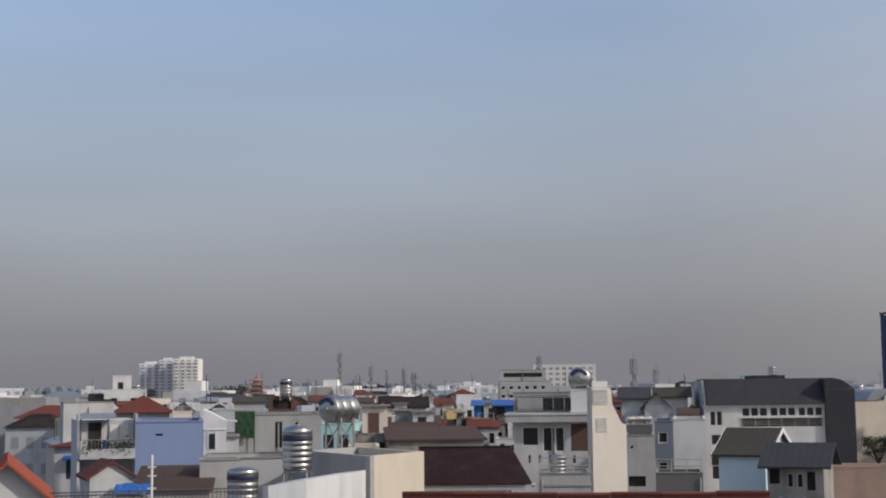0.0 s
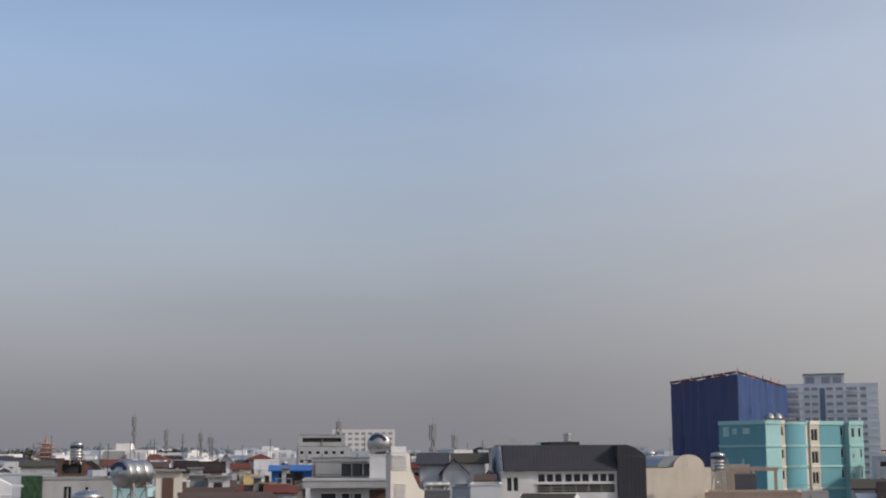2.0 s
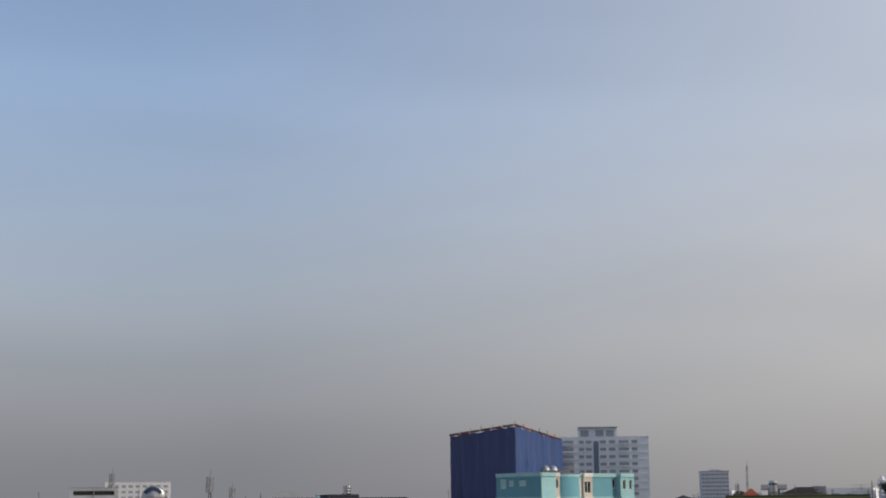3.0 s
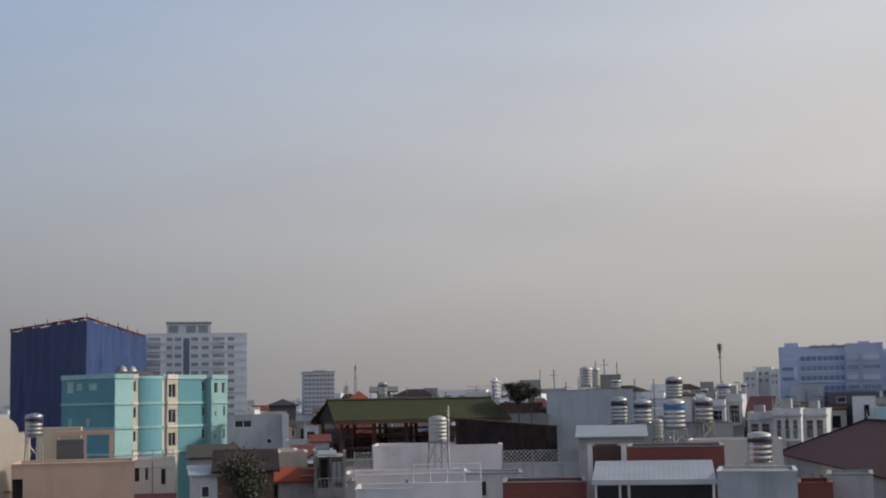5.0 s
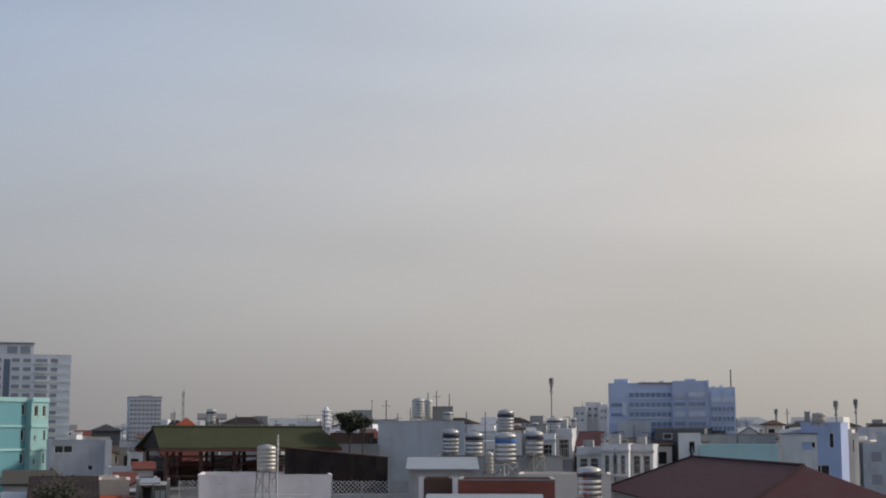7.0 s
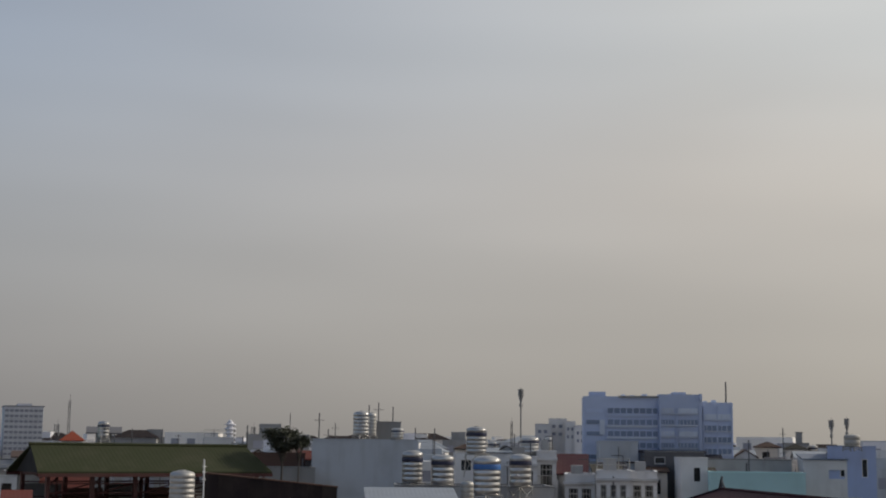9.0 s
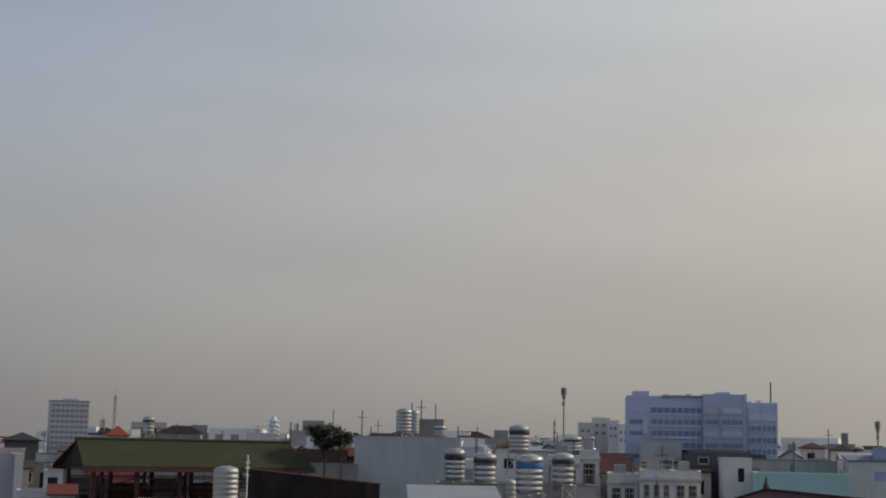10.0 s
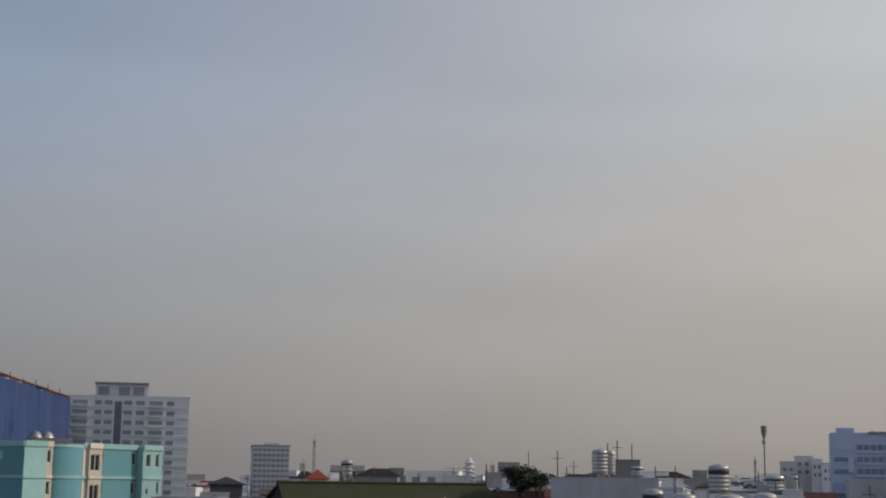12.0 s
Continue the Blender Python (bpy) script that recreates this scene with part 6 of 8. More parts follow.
house("long red brick rooftop wall between cement posts", 56.02, 89.73, -36.6, 5.19, 5.00, 14.69, BRICKS, parapet=0.5)
house("brown boarded bay between white posts", 54.97, 91.64, -33.8, 1.63, 3.00, 14.70, BROWNWALL, parapet=0.2)
tree(76.14, 135.93, 8, 11.01, 1.15, 5, flat=0.55, trunk=0.80, label="tree with a rounded dusty dark crown", leaf=0.13, count=3200)
tree(76.60, 134.45, 8, 10.54, 0.8, 6, flat=0.4, trunk=0.85, label="slim small tree with drooping dark leaves", leaf=0.13, count=1200)
house("grey weathered wall beside the pavilion", 78.53, 143.98, -30.4, 4.84, 5.00, 16.06, GREY, parapet=0.3)
house("dark timber terrace under the tree", 82.60, 150.87, -30.3, 4.39, 4.00, 17.12, BROWNWALL, parapet=0.2)
house("long pale blue-grey plastered block", 53.32, 148.62, -15.5, 4.84, 7.00, 16.48, PALEBLUE, win=[(0.3, 15.38, 1.6, 0.7), (3.2, 13.88, 0.5, 0.5)], parapet=0.25)
house("white narrow end of a pale block", 57.37, 146.13, -16.7, 0.55, 3.00, 16.48, BRIGHT, parapet=0.1)
house("dark grey roofed house", 72.64, 191.65, -20.5, 3.38, 6.00, 17.40, DARKGREY, roof="hip", cover=DARKROOF, rise=0.8)
house("grey house with balcony shade", 65.48, 167.65, -21.4, 4.36, 6.00, 15.60, GREY, win=[(0.3, 14.15, 0.71, 0.88), (1.46, 14.14, 0.89, 0.88)])
house("house with an orange-red tile roof beside the pavilion", 63.54, 153.38, -23.1, 5.58, 6.00, 13.86, WHITE, roof="gable_x", cover=REDROOF, rise=2.0)
house("red conical roofed hut", 88.05, 201.67, -23.7, 2.24, 2.50, 18.10, WHITE, roof="hip", cover=ORANGEROOF, rise=1.1, over=0.3)
house("small hut with winged roof", 83.06, 182.00, -24.7, 1.61, 2.50, 19.01, GREY, roof="gable_x", cover=DARKGREY, rise=0.35, over=0.95)
upright_tank(80.79, 175.35, 17.84, 1.12, 1.62, legs=0.45, ribs=3, band=DARKBAND)
house("white flat canopy on a rooftop", 102.32, 194.80, -28.6, 3.43, 4.00, 18.62, BRIGHT, parapet=0.1)
round_tower(144.8, 262.7, 22.1)
tube_front("white tube house with tall barred windows", 92.65, 127.17, -42.7, 1.45, 17.56, BRIGHT, 1)
tube_front("pale house with a louvred window under a slab roof", 89.66, 127.15, -41.7, 2.24, 17.12, BRIGHT, 1)
tube_front("pale tube house with a dark glazed front", 92.10, 123.58, -44.1, 2.16, 15.93, BRIGHT, 2)
tube_front("pale tube house with dark doors under a cornice", 93.01, 121.31, -45.4, 2.36, 16.23, BRIGHT, 3)
tube_front("grey tube house with dark balcony doors", 96.77, 121.77, -46.6, 2.01, 16.15, BRIGHT, 2)
house("white house with a stepped parapet", 104.39, 123.65, -44.0, 2.05, 7.00, 17.16, BRIGHT, void=[(1.0, 15.4, 0.48, 1.04)])
house("grey flat-roofed house with a rusty deck", 109.33, 125.84, -45.8, 7.06, 7.00, 17.03, PALEGREY, parapet=0.2)
house("low pale aqua plastered wall", 103.71, 120.14, -45.9, 6.94, 4.00, 16.14, AQUA, parapet=0.15)
house("dark roofed low house before the hospital", 113.01, 136.12, -43.7, 5.71, 5.00, 17.50, SLATEBLUE, roof="shed", cover=DARKROOF, rise=0.4, over=0.1)
house("white house with a dark roof edge", 111.65, 117.68, -48.2, 3.23, 6.00, 17.11, BRIGHT, void=[(1.87, 15.72, 1.16, 0.67)], roof="shed", cover=SLATEBLUE, rise=0.4, over=0.1)
house("light blue plastered tube house", 112.98, 116.45, -54.7, 3.57, 8.00, 18.16, PALEPERI, win=[(0.9, 15.86, 0.45, 1.4), (2.5, 15.86, 0.45, 1.4), (0.9, 12.96, 1.6, 1.4)], parapet=0.3)
house("grey block with rooftop chimney", 139.31, 140.78, -48.4, 2.21, 4.00, 18.56, GREY, parapet=0.1)
house("grey stack on a rooftop", 140.80, 140.60, -48.6, 0.63, 0.80, 19.68, GREY, parapet=0.05)
maroon_hip_house(90.41, 117.09, -121.5, 41.00, 11.25, 12.66, 2.69)
house("low cream plastered house with parapet", 44.47, 113.58, -20.6, 1.55, 5.00, 14.31, IVORY, parapet=0.3)
house("house under a dark brown gable roof", 37.37, 103.34, -19.0, 3.15, 7.00, 13.67, BROWNWALL, roof="gable_x", cover=BROWNROOF, rise=1.0)
house("small orange-red tiled porch roof", 41.98, 105.97, -21.0, 2.14, 3.00, 12.85, WHITE, roof="gable_x", cover=ORANGEROOF, rise=0.6)
house("white stacked terrace block", 47.22, 108.19, -25.6, 7.89, 6.00, 12.81, PINKWHITE, void=[(0.25, 11.54, 0.35, 0.63)], parapet=0.3)
house("grey-white lower terrace wall", 43.08, 96.91, -25.8, 6.20, 5.00, 12.63, BRIGHT, parapet=0.2)
house("white house with shaded windows", 43.21, 105.51, -22.3, 3.31, 5.00, 12.65, PALEGREY, win=[(0.17, 11.58, 0.66, 0.77), (1.49, 11.42, 0.83, 0.81)])
house("dark alley house with railing", 47.67, 114.50, -22.2, 1.30, 4.00, 14.21, DARKGREY, parapet=0.3)
tree(35.43, 93.45, 0, 14.83, 1.25, 21, flat=1.1, trunk=0.72, label="slender dusty brown-green street tree", leaf=0.10, count=3000)
house("red brick rooftop wall with white base", 48.30, 89.85, -31.2, 4.33, 4.00, 13.09, BRICKS, parapet=0.3)
house("brown-red brick wall of a stair house", 50.42, 97.81, -29.2, 3.21, 4.00, 13.16, WHITE, void=[(0.48, 11.96, 0.64, 0.8)], parapet=0.2)
carport(51.15, 85.77, -35.7, 6.11, 13.23)
house("plain blue-grey plastered rooftop block", 56.15, 82.17, -39.8, 3.84, 5.00, 13.61, PALEBLUE, parapet=0.04)
house("faded red rooftop wall", 60.39, 81.24, -42.0, 1.74, 4.00, 12.92, REDPAINT, parapet=0.2)
house("grey terrace with a white parapet", 62.84, 81.73, -43.4, 2.25, 4.00, 13.23, PALEGREY, parapet=0.3)
house("pale terrace under the steel tanks", 71.33, 104.56, -39.0, 6.27, 5.00, 14.37, IVORY, parapet=0.3)
terrace_house("dark weathered tube house with an open verandah", 43.25, 103.35, -22.4, 1.87, 14.60, SHABBY)
house("low grey house under a pale sheet roof", 39.32, 115.30, -17.7, 3.02, 6.00, 13.92, PALEGREY, win=[(0.4, 12.32, 0.7, 0.8), (1.9, 12.32, 0.7, 0.8)], roof="shed", cover=OLIVEROOF, rise=0.7, over=0.2)
house("grey boarded house under an olive sheet roof", 41.87, 114.49, -22.3, 2.98, 6.00, 13.30, SHABBY, roof="shed", cover=OLIVEROOF, rise=0.6, over=0.2)
house("cream narrow house beside the alley", 43.36, 109.73, -20.9, 1.85, 5.00, 14.31, CREAM, parapet=0.3)
house("pale low house with a flat tin roof", 36.00, 103.77, -15.6, 2.20, 5.00, 13.37, WHITE, win=[(0.5, 12.17, 0.5, 0.7), (1.5, 12.17, 0.5, 0.7)], roof="shed", cover=ZINC, rise=0.35, over=0.2)
cement_post(54.03, 90.58, -33.1, 0.27, 14.87)
cement_post(55.54, 89.57, -34.5, 0.27, 14.86)
white_rail(43.33, 90.20, -27.2, 3.41, 14.20)
white_pole(55.53, 109.81, 17.09)
monopole(143.9, 138.5, 10.0, 11.0, 0.75)
monopole(153.0, 143.1, 10.0, 11.4, 0.75)
monopole(191.3, 191.5, 10.0, 11.2, 0.8)
aerial(89.9, 152.0, 0, 20.6, arms=2)
aerial(113.5, 194.0, 0, 21.7, arms=0)
aerial(96.5, 152.4, 0, 21.7, arms=2)
aerial(98.7, 153.2, 0, 21.4, arms=0)
aerial(103.0, 152.5, 0, 19.5, arms=0)
aerial(94.6, 151.2, 0, 21.4, arms=0)
house("house under a steep dark red roof", 96.55, 129.01, -43.8, 2.22, 5.00, 15.79, PALEGREY, roof="shed", cover=MAROONROOF, rise=1.5, over=0.15)
house("low block with a dark boarded upper floor", 108.46, 131.25, -47.9, 4.86, 5.00, 17.60, DARKGREY, win=[(0.8, 16.60, 0.9, 0.6), (2.4, 16.60, 0.9, 0.6)], parapet=0.2)
upright_tank(112.44, 113.79, 17.84, 1.2, 0.9, legs=0.35, ribs=1, dull=True)
house("pale grey roof block carrying a steel tank", 106.50, 150.52, -40.6, 3.14, 4.00, 17.12, BRIGHT, parapet=0.1, group="town houses")
upright_tank(108.61, 150.84, 17.01, 0.85, 1.07, legs=0.3, ribs=3, band=DARKBAND)
house("pale grey roof block carrying a steel tank", 116.34, 152.85, -42.9, 2.59, 4.00, 16.42, WHITE, parapet=0.1, group="town houses")
upright_tank(118.32, 153.20, 16.30, 0.91, 1.13, legs=0.3, ribs=3, band=DARKBAND)
aerial(125.9, 158.9, 0, 18.9, arms=3)
aerial(120.4, 149.0, 0, 18.4, arms=3)
house("white roof block carrying a steel tank", 117.61, 145.55, -45.5, 2.65, 4.00, 16.58, BRIGHT, parapet=0.1, group="town houses")
upright_tank(119.80, 145.61, 16.45, 0.88, 1.10, legs=0.3, ribs=3, band=DARKBAND)
house("weathered roof block carrying a steel tank", 118.90, 144.00, -46.3, 2.63, 4.00, 16.72, WHITE, parapet=0.1, group="town houses")
upright_tank(121.16, 143.96, 16.60, 0.88, 1.10, legs=0.3, ribs=3, band=DARKBAND)
house("pale grey roof block carrying a steel tank", 126.94, 148.38, -47.3, 2.68, 4.00, 16.37, PALEGREY, parapet=0.1, group="town houses")
upright_tank(129.26, 148.23, 16.24, 0.94, 1.17, legs=0.3, ribs=3, band=DARKBAND)
aerial(125.6, 141.2, 0, 18.8, arms=3)
aerial(131.4, 143.3, 0, 19.7, arms=3)
aerial(126.5, 137.3, 0, 18.4, arms=3)
house("pale grey roof block carrying a steel tank", 136.64, 144.86, -50.7, 2.14, 4.00, 16.49, WHITE, parapet=0.1, group="town houses")
upright_tank(138.57, 145.03, 16.35, 0.97, 1.21, legs=0.3, ribs=3, band=DARKBAND)
house("small pale roof hut under a dull roof", 129.79, 137.03, -51.5, 2.30, 3.00, 18.19, IVORY, void=[(0.69, 17.09, 0.69, 0.6)], roof="hip", cover=RUSTROOF, rise=0.5, over=0.2, group="town houses")
aerial(132.9, 136.1, 0, 20.0, arms=3)
house("small pale roof hut under a dull roof", 133.23, 136.15, -52.6, 1.99, 3.00, 18.03, BRIGHT, void=[(0.60, 16.93, 0.60, 0.6)], roof="hip", cover=OLIVEROOF, rise=0.5, over=0.2, group="town houses")
house("weathered roof block carrying a steel tank", 140.38, 140.18, -53.2, 2.87, 4.00, 17.07, BRIGHT, parapet=0.1, group="town houses")
upright_tank(142.61, 139.88, 16.93, 0.97, 1.21, legs=0.3, ribs=3, band=DARKBAND)
house("small pale roof hut under a dull roof", 114.52, 163.68, -39.4, 1.93, 3.00, 17.68, IVORY, void=[(0.58, 16.58, 0.58, 0.6)], roof="hip", cover=RUSTROOF, rise=0.5, over=0.2, group="town houses")
house("pale grey roof block carrying a steel tank", 93.57, 155.76, -34.4, 1.93, 4.00, 17.20, PALEGREY, parapet=0.1, group="town houses")
upright_tank(95.29, 156.53, 17.08, 0.83, 1.04, legs=0.3, ribs=3, band=DARKBAND)
aerial(98.5, 163.4, 0, 19.4, arms=3)
house("weathered roof block carrying a steel tank", -61.22, 173.42, 19.0, 2.85, 4.00, 15.27, WHITE, parapet=0.1, group="town houses")
upright_tank(-60.41, 175.40, 14.79, 0.97, 1.27, legs=0.3, ribs=3, band=DARKBAND)
house("small weathered roof hut under a sheet roof", -43.55, 159.27, 14.8, 2.66, 3.00, 15.85, PALEGREY, void=[(0.80, 14.65, 0.80, 0.7)], roof="hip", cover=REDROOF, rise=0.6, over=0.2, group="town houses")
house("small weathered roof hut under a sheet roof", -47.28, 183.96, 14.2, 1.54, 3.00, 16.22, WHITE, void=[(0.46, 15.02, 0.46, 0.7)], roof="hip", cover=BROWNROOF, rise=0.6, over=0.2, group="town houses")
house("small weathered roof hut under a sheet roof", -34.58, 147.25, 12.9, 1.77, 3.00, 15.49, PALEGREY, void=[(0.53, 14.29, 0.53, 0.7)], roof="shed", cover=DARKROOF, rise=0.6, over=0.2, group="town houses")
house("small weathered roof hut under a sheet roof", -36.09, 185.72, 10.7, 2.24, 3.00, 15.87, SHABBY, void=[(0.67, 14.67, 0.67, 0.7)], roof="gable_x", cover=RUSTROOF, rise=0.6, over=0.2, group="town houses")
aerial(-27.9, 166.1, 0, 17.4, arms=3)
house("weathered roof block carrying a steel tank", -27.48, 172.58, 8.5, 3.13, 4.00, 15.43, SHABBY, parapet=0.1, group="town houses")
upright_tank(-26.27, 174.39, 15.01, 0.93, 1.21, legs=0.3, ribs=3, band=DARKBAND)
house("small weathered roof hut under a sheet roof", -22.69, 159.24, 7.7, 2.44, 3.00, 15.77, IVORY, void=[(0.73, 14.57, 0.73, 0.7)], roof="gable_x", cover=BROWNROOF, rise=0.6, over=0.2, group="town houses")
house("small weathered roof hut under a sheet roof", -19.14, 160.99, 6.4, 2.08, 3.00, 16.08, IVORY, void=[(0.62, 14.88, 0.62, 0.7)], roof="hip", cover=REDROOF, rise=0.6, over=0.2, group="town houses")
house("small weathered roof hut under a sheet roof", -15.41, 150.01, 5.5, 1.82, 3.00, 15.50, PALEGREY, void=[(0.55, 14.30, 0.55, 0.7)], roof="gable_x", cover=REDROOF, rise=0.6, over=0.2, group="town houses")
house("small weathered roof hut under a sheet roof", -15.62, 176.48, 4.6, 2.85, 3.00, 15.62, PALEGREY, void=[(0.85, 14.42, 0.85, 0.7)], roof="hip", cover=RUSTROOF, rise=0.6, over=0.2, group="town houses")
house("weathered roof block carrying a steel tank", -11.23, 149.47, 3.9, 2.05, 4.00, 15.44, PALEGREY, parapet=0.1, group="town houses")
upright_tank(-10.00, 151.16, 15.03, 0.80, 1.04, legs=0.3, ribs=3, band=DARKBAND)
aerial(-8.0, 159.8, 0, 16.9, arms=3)
house("small weathered roof hut under a sheet roof", 3.64, 161.90, -1.6, 1.75, 3.00, 15.44, SHABBY, void=[(0.53, 14.24, 0.53, 0.7)], roof="gable_x", cover=REDROOF, rise=0.6, over=0.2, group="town houses")
house("small weathered roof hut under a sheet roof", 6.43, 183.64, -2.4, 2.65, 3.00, 15.93, IVORY, void=[(0.79, 14.73, 0.79, 0.7)], roof="shed", cover=DARKROOF, rise=0.6, over=0.2, group="town houses")
house("small weathered roof hut under a sheet roof", 11.48, 188.51, -3.9, 2.41, 3.00, 14.61, SHABBY, void=[(0.72, 13.41, 0.72, 0.7)], roof="hip", cover=REDROOF, rise=0.6, over=0.2, group="town houses")
# small rooftop houses crowded between the larger ones
house("clean white small rooftop house under a brown roof", -11.11, 119.55, 4.8, 2.23, 4.20, 13.54, BRIGHT, win=[(1.36, 12.33, 0.55, 0.65)], void=[(0.24, 11.95, 0.55, 1.13)], parapet=0.2, group="town houses", roof="shed", cover=BROWNROOF, rise=0.55, over=0.2)
house("ivory small rooftop house under a red roof", -19.53, 147.11, 7.0, 2.71, 5.20, 14.54, IVORY, parapet=0.2, group="town houses", roof="gable_y", cover=REDROOF, rise=0.46, over=0.2)
house("ivory small rooftop house with a terrace", -15.75, 108.05, 8.0, 0.95, 4.40, 13.70, IVORY, void=[(0.21, 12.43, 0.48, 0.76)], parapet=0.2, group="town houses")
house("clean white small rooftop house with a terrace", -6.21, 105.02, 2.9, 1.89, 4.70, 13.37, BRIGHT, win=[(0.21, 12.35, 0.47, 0.68)], void=[(1.15, 12.36, 0.47, 0.58)], parapet=0.2, group="town houses")
house("cream small rooftop house under a zinc roof", -17.92, 141.90, 6.6, 2.78, 5.70, 14.30, CREAM, void=[(0.31, 12.94, 0.69, 0.71), (1.69, 12.92, 0.7, 0.74)], parapet=0.2, group="town houses", roof="gable_x", cover=ZINC, rise=0.55, over=0.2)
house("white plastered small rooftop house under a rusty roof", -14.87, 133.89, 5.8, 2.43, 4.70, 13.85, WHITE, parapet=0.2, group="town houses", roof="gable_y", cover=RUSTROOF, rise=0.54, over=0.2)
house("ivory small rooftop house with a terrace", -18.23, 176.37, 5.4, 3.37, 5.80, 15.60, IVORY, win=[(0.37, 13.85, 0.84, 0.94), (2.05, 13.24, 0.84, 1.62)], parapet=0.2, group="town houses")
house("white plastered small rooftop house under a dark roof", -15.72, 155.34, 5.4, 2.01, 4.80, 14.78, WHITE, win=[(0.44, 13.19, 1.0, 0.86)], parapet=0.2, group="town houses", roof="shed", cover=DARKROOF, rise=0.61, over=0.2)
house("cream small rooftop house with a terrace", -15.21, 113.48, 7.2, 1.88, 4.10, 13.67, CREAM, parapet=0.2, group="town houses")
house("ivory small rooftop house under a dark roof", -18.60, 174.30, 5.5, 3.47, 6.00, 15.50, IVORY, win=[(0.38, 13.58, 0.86, 1.34)], void=[(2.11, 13.71, 0.87, 1.11)], parapet=0.2, group="town houses", roof="shed", cover=DARKROOF, rise=0.74, over=0.2)
house("clean white small rooftop house under a red roof", -13.55, 122.12, 5.9, 1.86, 5.00, 13.74, BRIGHT, win=[(1.13, 12.32, 0.46, 0.91)], void=[(0.2, 12.09, 0.46, 1.19)], parapet=0.2, group="town houses", roof="gable_x", cover=REDROOF, rise=0.6, over=0.2)
house("clean white small rooftop house under a grey roof", -18.21, 180.49, 5.3, 2.79, 5.90, 15.81, BRIGHT, void=[(0.31, 13.68, 0.69, 1.48), (1.7, 13.87, 0.7, 1.12)], parapet=0.2, group="town houses", roof="shed", cover=OLIVEROOF, rise=0.52, over=0.2)
house("clean white small rooftop house with a terrace", -16.53, 183.55, 4.7, 3.03, 5.70, 16.06, BRIGHT, void=[(0.33, 13.82, 0.75, 1.42), (1.85, 13.81, 0.75, 1.56)], parapet=0.2, group="town houses")
house("clean white small rooftop house with a terrace", -13.59, 111.36, 6.4, 2.22, 5.50, 13.56, BRIGHT, void=[(0.24, 12.13, 0.55, 1.06), (1.35, 12.18, 0.55, 0.94)], parapet=0.2, group="town houses")
house("cream small rooftop house with a terrace", -19.07, 135.28, 7.5, 2.58, 5.30, 14.04, CREAM, parapet=0.2, group="town houses")
house("clean white small rooftop house with a terrace", -14.07, 170.47, 4.5, 1.57, 4.50, 15.35, BRIGHT, win=[(0.34, 13.68, 0.78, 0.96)], parapet=0.2, group="town houses")
house("ivory small rooftop house under a brown roof", -23.69, 154.31, 8.4, 1.62, 4.70, 14.90, IVORY, win=[(0.36, 13.03, 0.81, 1.28)], parapet=0.2, group="town houses", roof="shed", cover=BROWNROOF, rise=0.69, over=0.2)
house("clean white small rooftop house under a dark roof", -13.86, 113.61, 6.3, 2.43, 4.20, 13.54, BRIGHT, parapet=0.2, group="town houses", roof="gable_y", cover=DARKROOF, rise=0.65, over=0.2)
house("ivory small rooftop house with a terrace", -13.94, 137.67, 5.4, 1.83, 5.30, 13.93, IVORY, parapet=0.2, group="town houses")
house("ivory small rooftop house with a terrace", -16.04, 133.77, 6.5, 1.43, 5.10, 13.99, IVORY, win=[(0.31, 12.7, 0.71, 0.67)], parapet=0.2, group="town houses")
house("cream small rooftop house under a brown roof", -12.50, 133.26, 5.1, 1.42, 4.50, 13.82, CREAM, win=[(0.31, 12.03, 0.71, 1.32)], parapet=0.2, group="town houses", roof="gable_x", cover=BROWNROOF, rise=0.64, over=0.2)
house("clean white small rooftop house under a rusty roof", -8.13, 148.38, 2.7, 2.29, 5.10, 14.35, BRIGHT, win=[(1.39, 12.89, 0.57, 0.92)], void=[(0.25, 12.54, 0.56, 1.34)], parapet=0.2, group="town houses", roof="gable_x", cover=RUSTROOF, rise=0.41, over=0.2)
house("clean white small rooftop house under a zinc roof", -15.10, 116.03, 6.8, 2.45, 6.00, 13.74, BRIGHT, parapet=0.2, group="town houses", roof="gable_y", cover=ZINC, rise=0.6, over=0.2)
house("white plastered small rooftop house under a dark roof", -11.65, 111.91, 5.4, 2.26, 4.00, 13.48, WHITE, void=[(0.25, 12.15, 0.56, 0.87), (1.38, 12.25, 0.56, 0.87)], parapet=0.2, group="town houses", roof="gable_y", cover=DARKROOF, rise=0.45, over=0.2)
house("ivory small rooftop house with a terrace", -17.67, 176.09, 5.2, 3.15, 5.20, 15.60, IVORY, parapet=0.2, group="town houses")
house("ivory small rooftop house under a rusty roof", -11.30, 131.51, 4.3, 2.82, 5.30, 13.76, IVORY, win=[(0.31, 12.04, 0.7, 1.17), (1.72, 12.33, 0.7, 0.85)], parapet=0.2, group="town houses", roof="gable_x", cover=RUSTROOF, rise=0.63, over=0.2)
house("clean white small rooftop house with a terrace", -8.64, 119.88, 3.8, 1.40, 4.50, 14.15, BRIGHT, void=[(0.31, 12.98, 0.7, 0.69)], parapet=0.2, group="town houses")
house("clean white small rooftop house with a terrace", -9.25, 103.63, 4.8, 0.97, 5.30, 13.60, BRIGHT, win=[(0.21, 12.26, 0.48, 1.01)], parapet=0.2, group="town houses")
house("clean white small rooftop house with a terrace", -6.01, 118.18, 2.5, 1.82, 4.60, 14.20, BRIGHT, win=[(0.2, 13.04, 0.45, 0.64)], void=[(1.11, 12.75, 0.45, 0.97)], parapet=0.2, group="town houses")
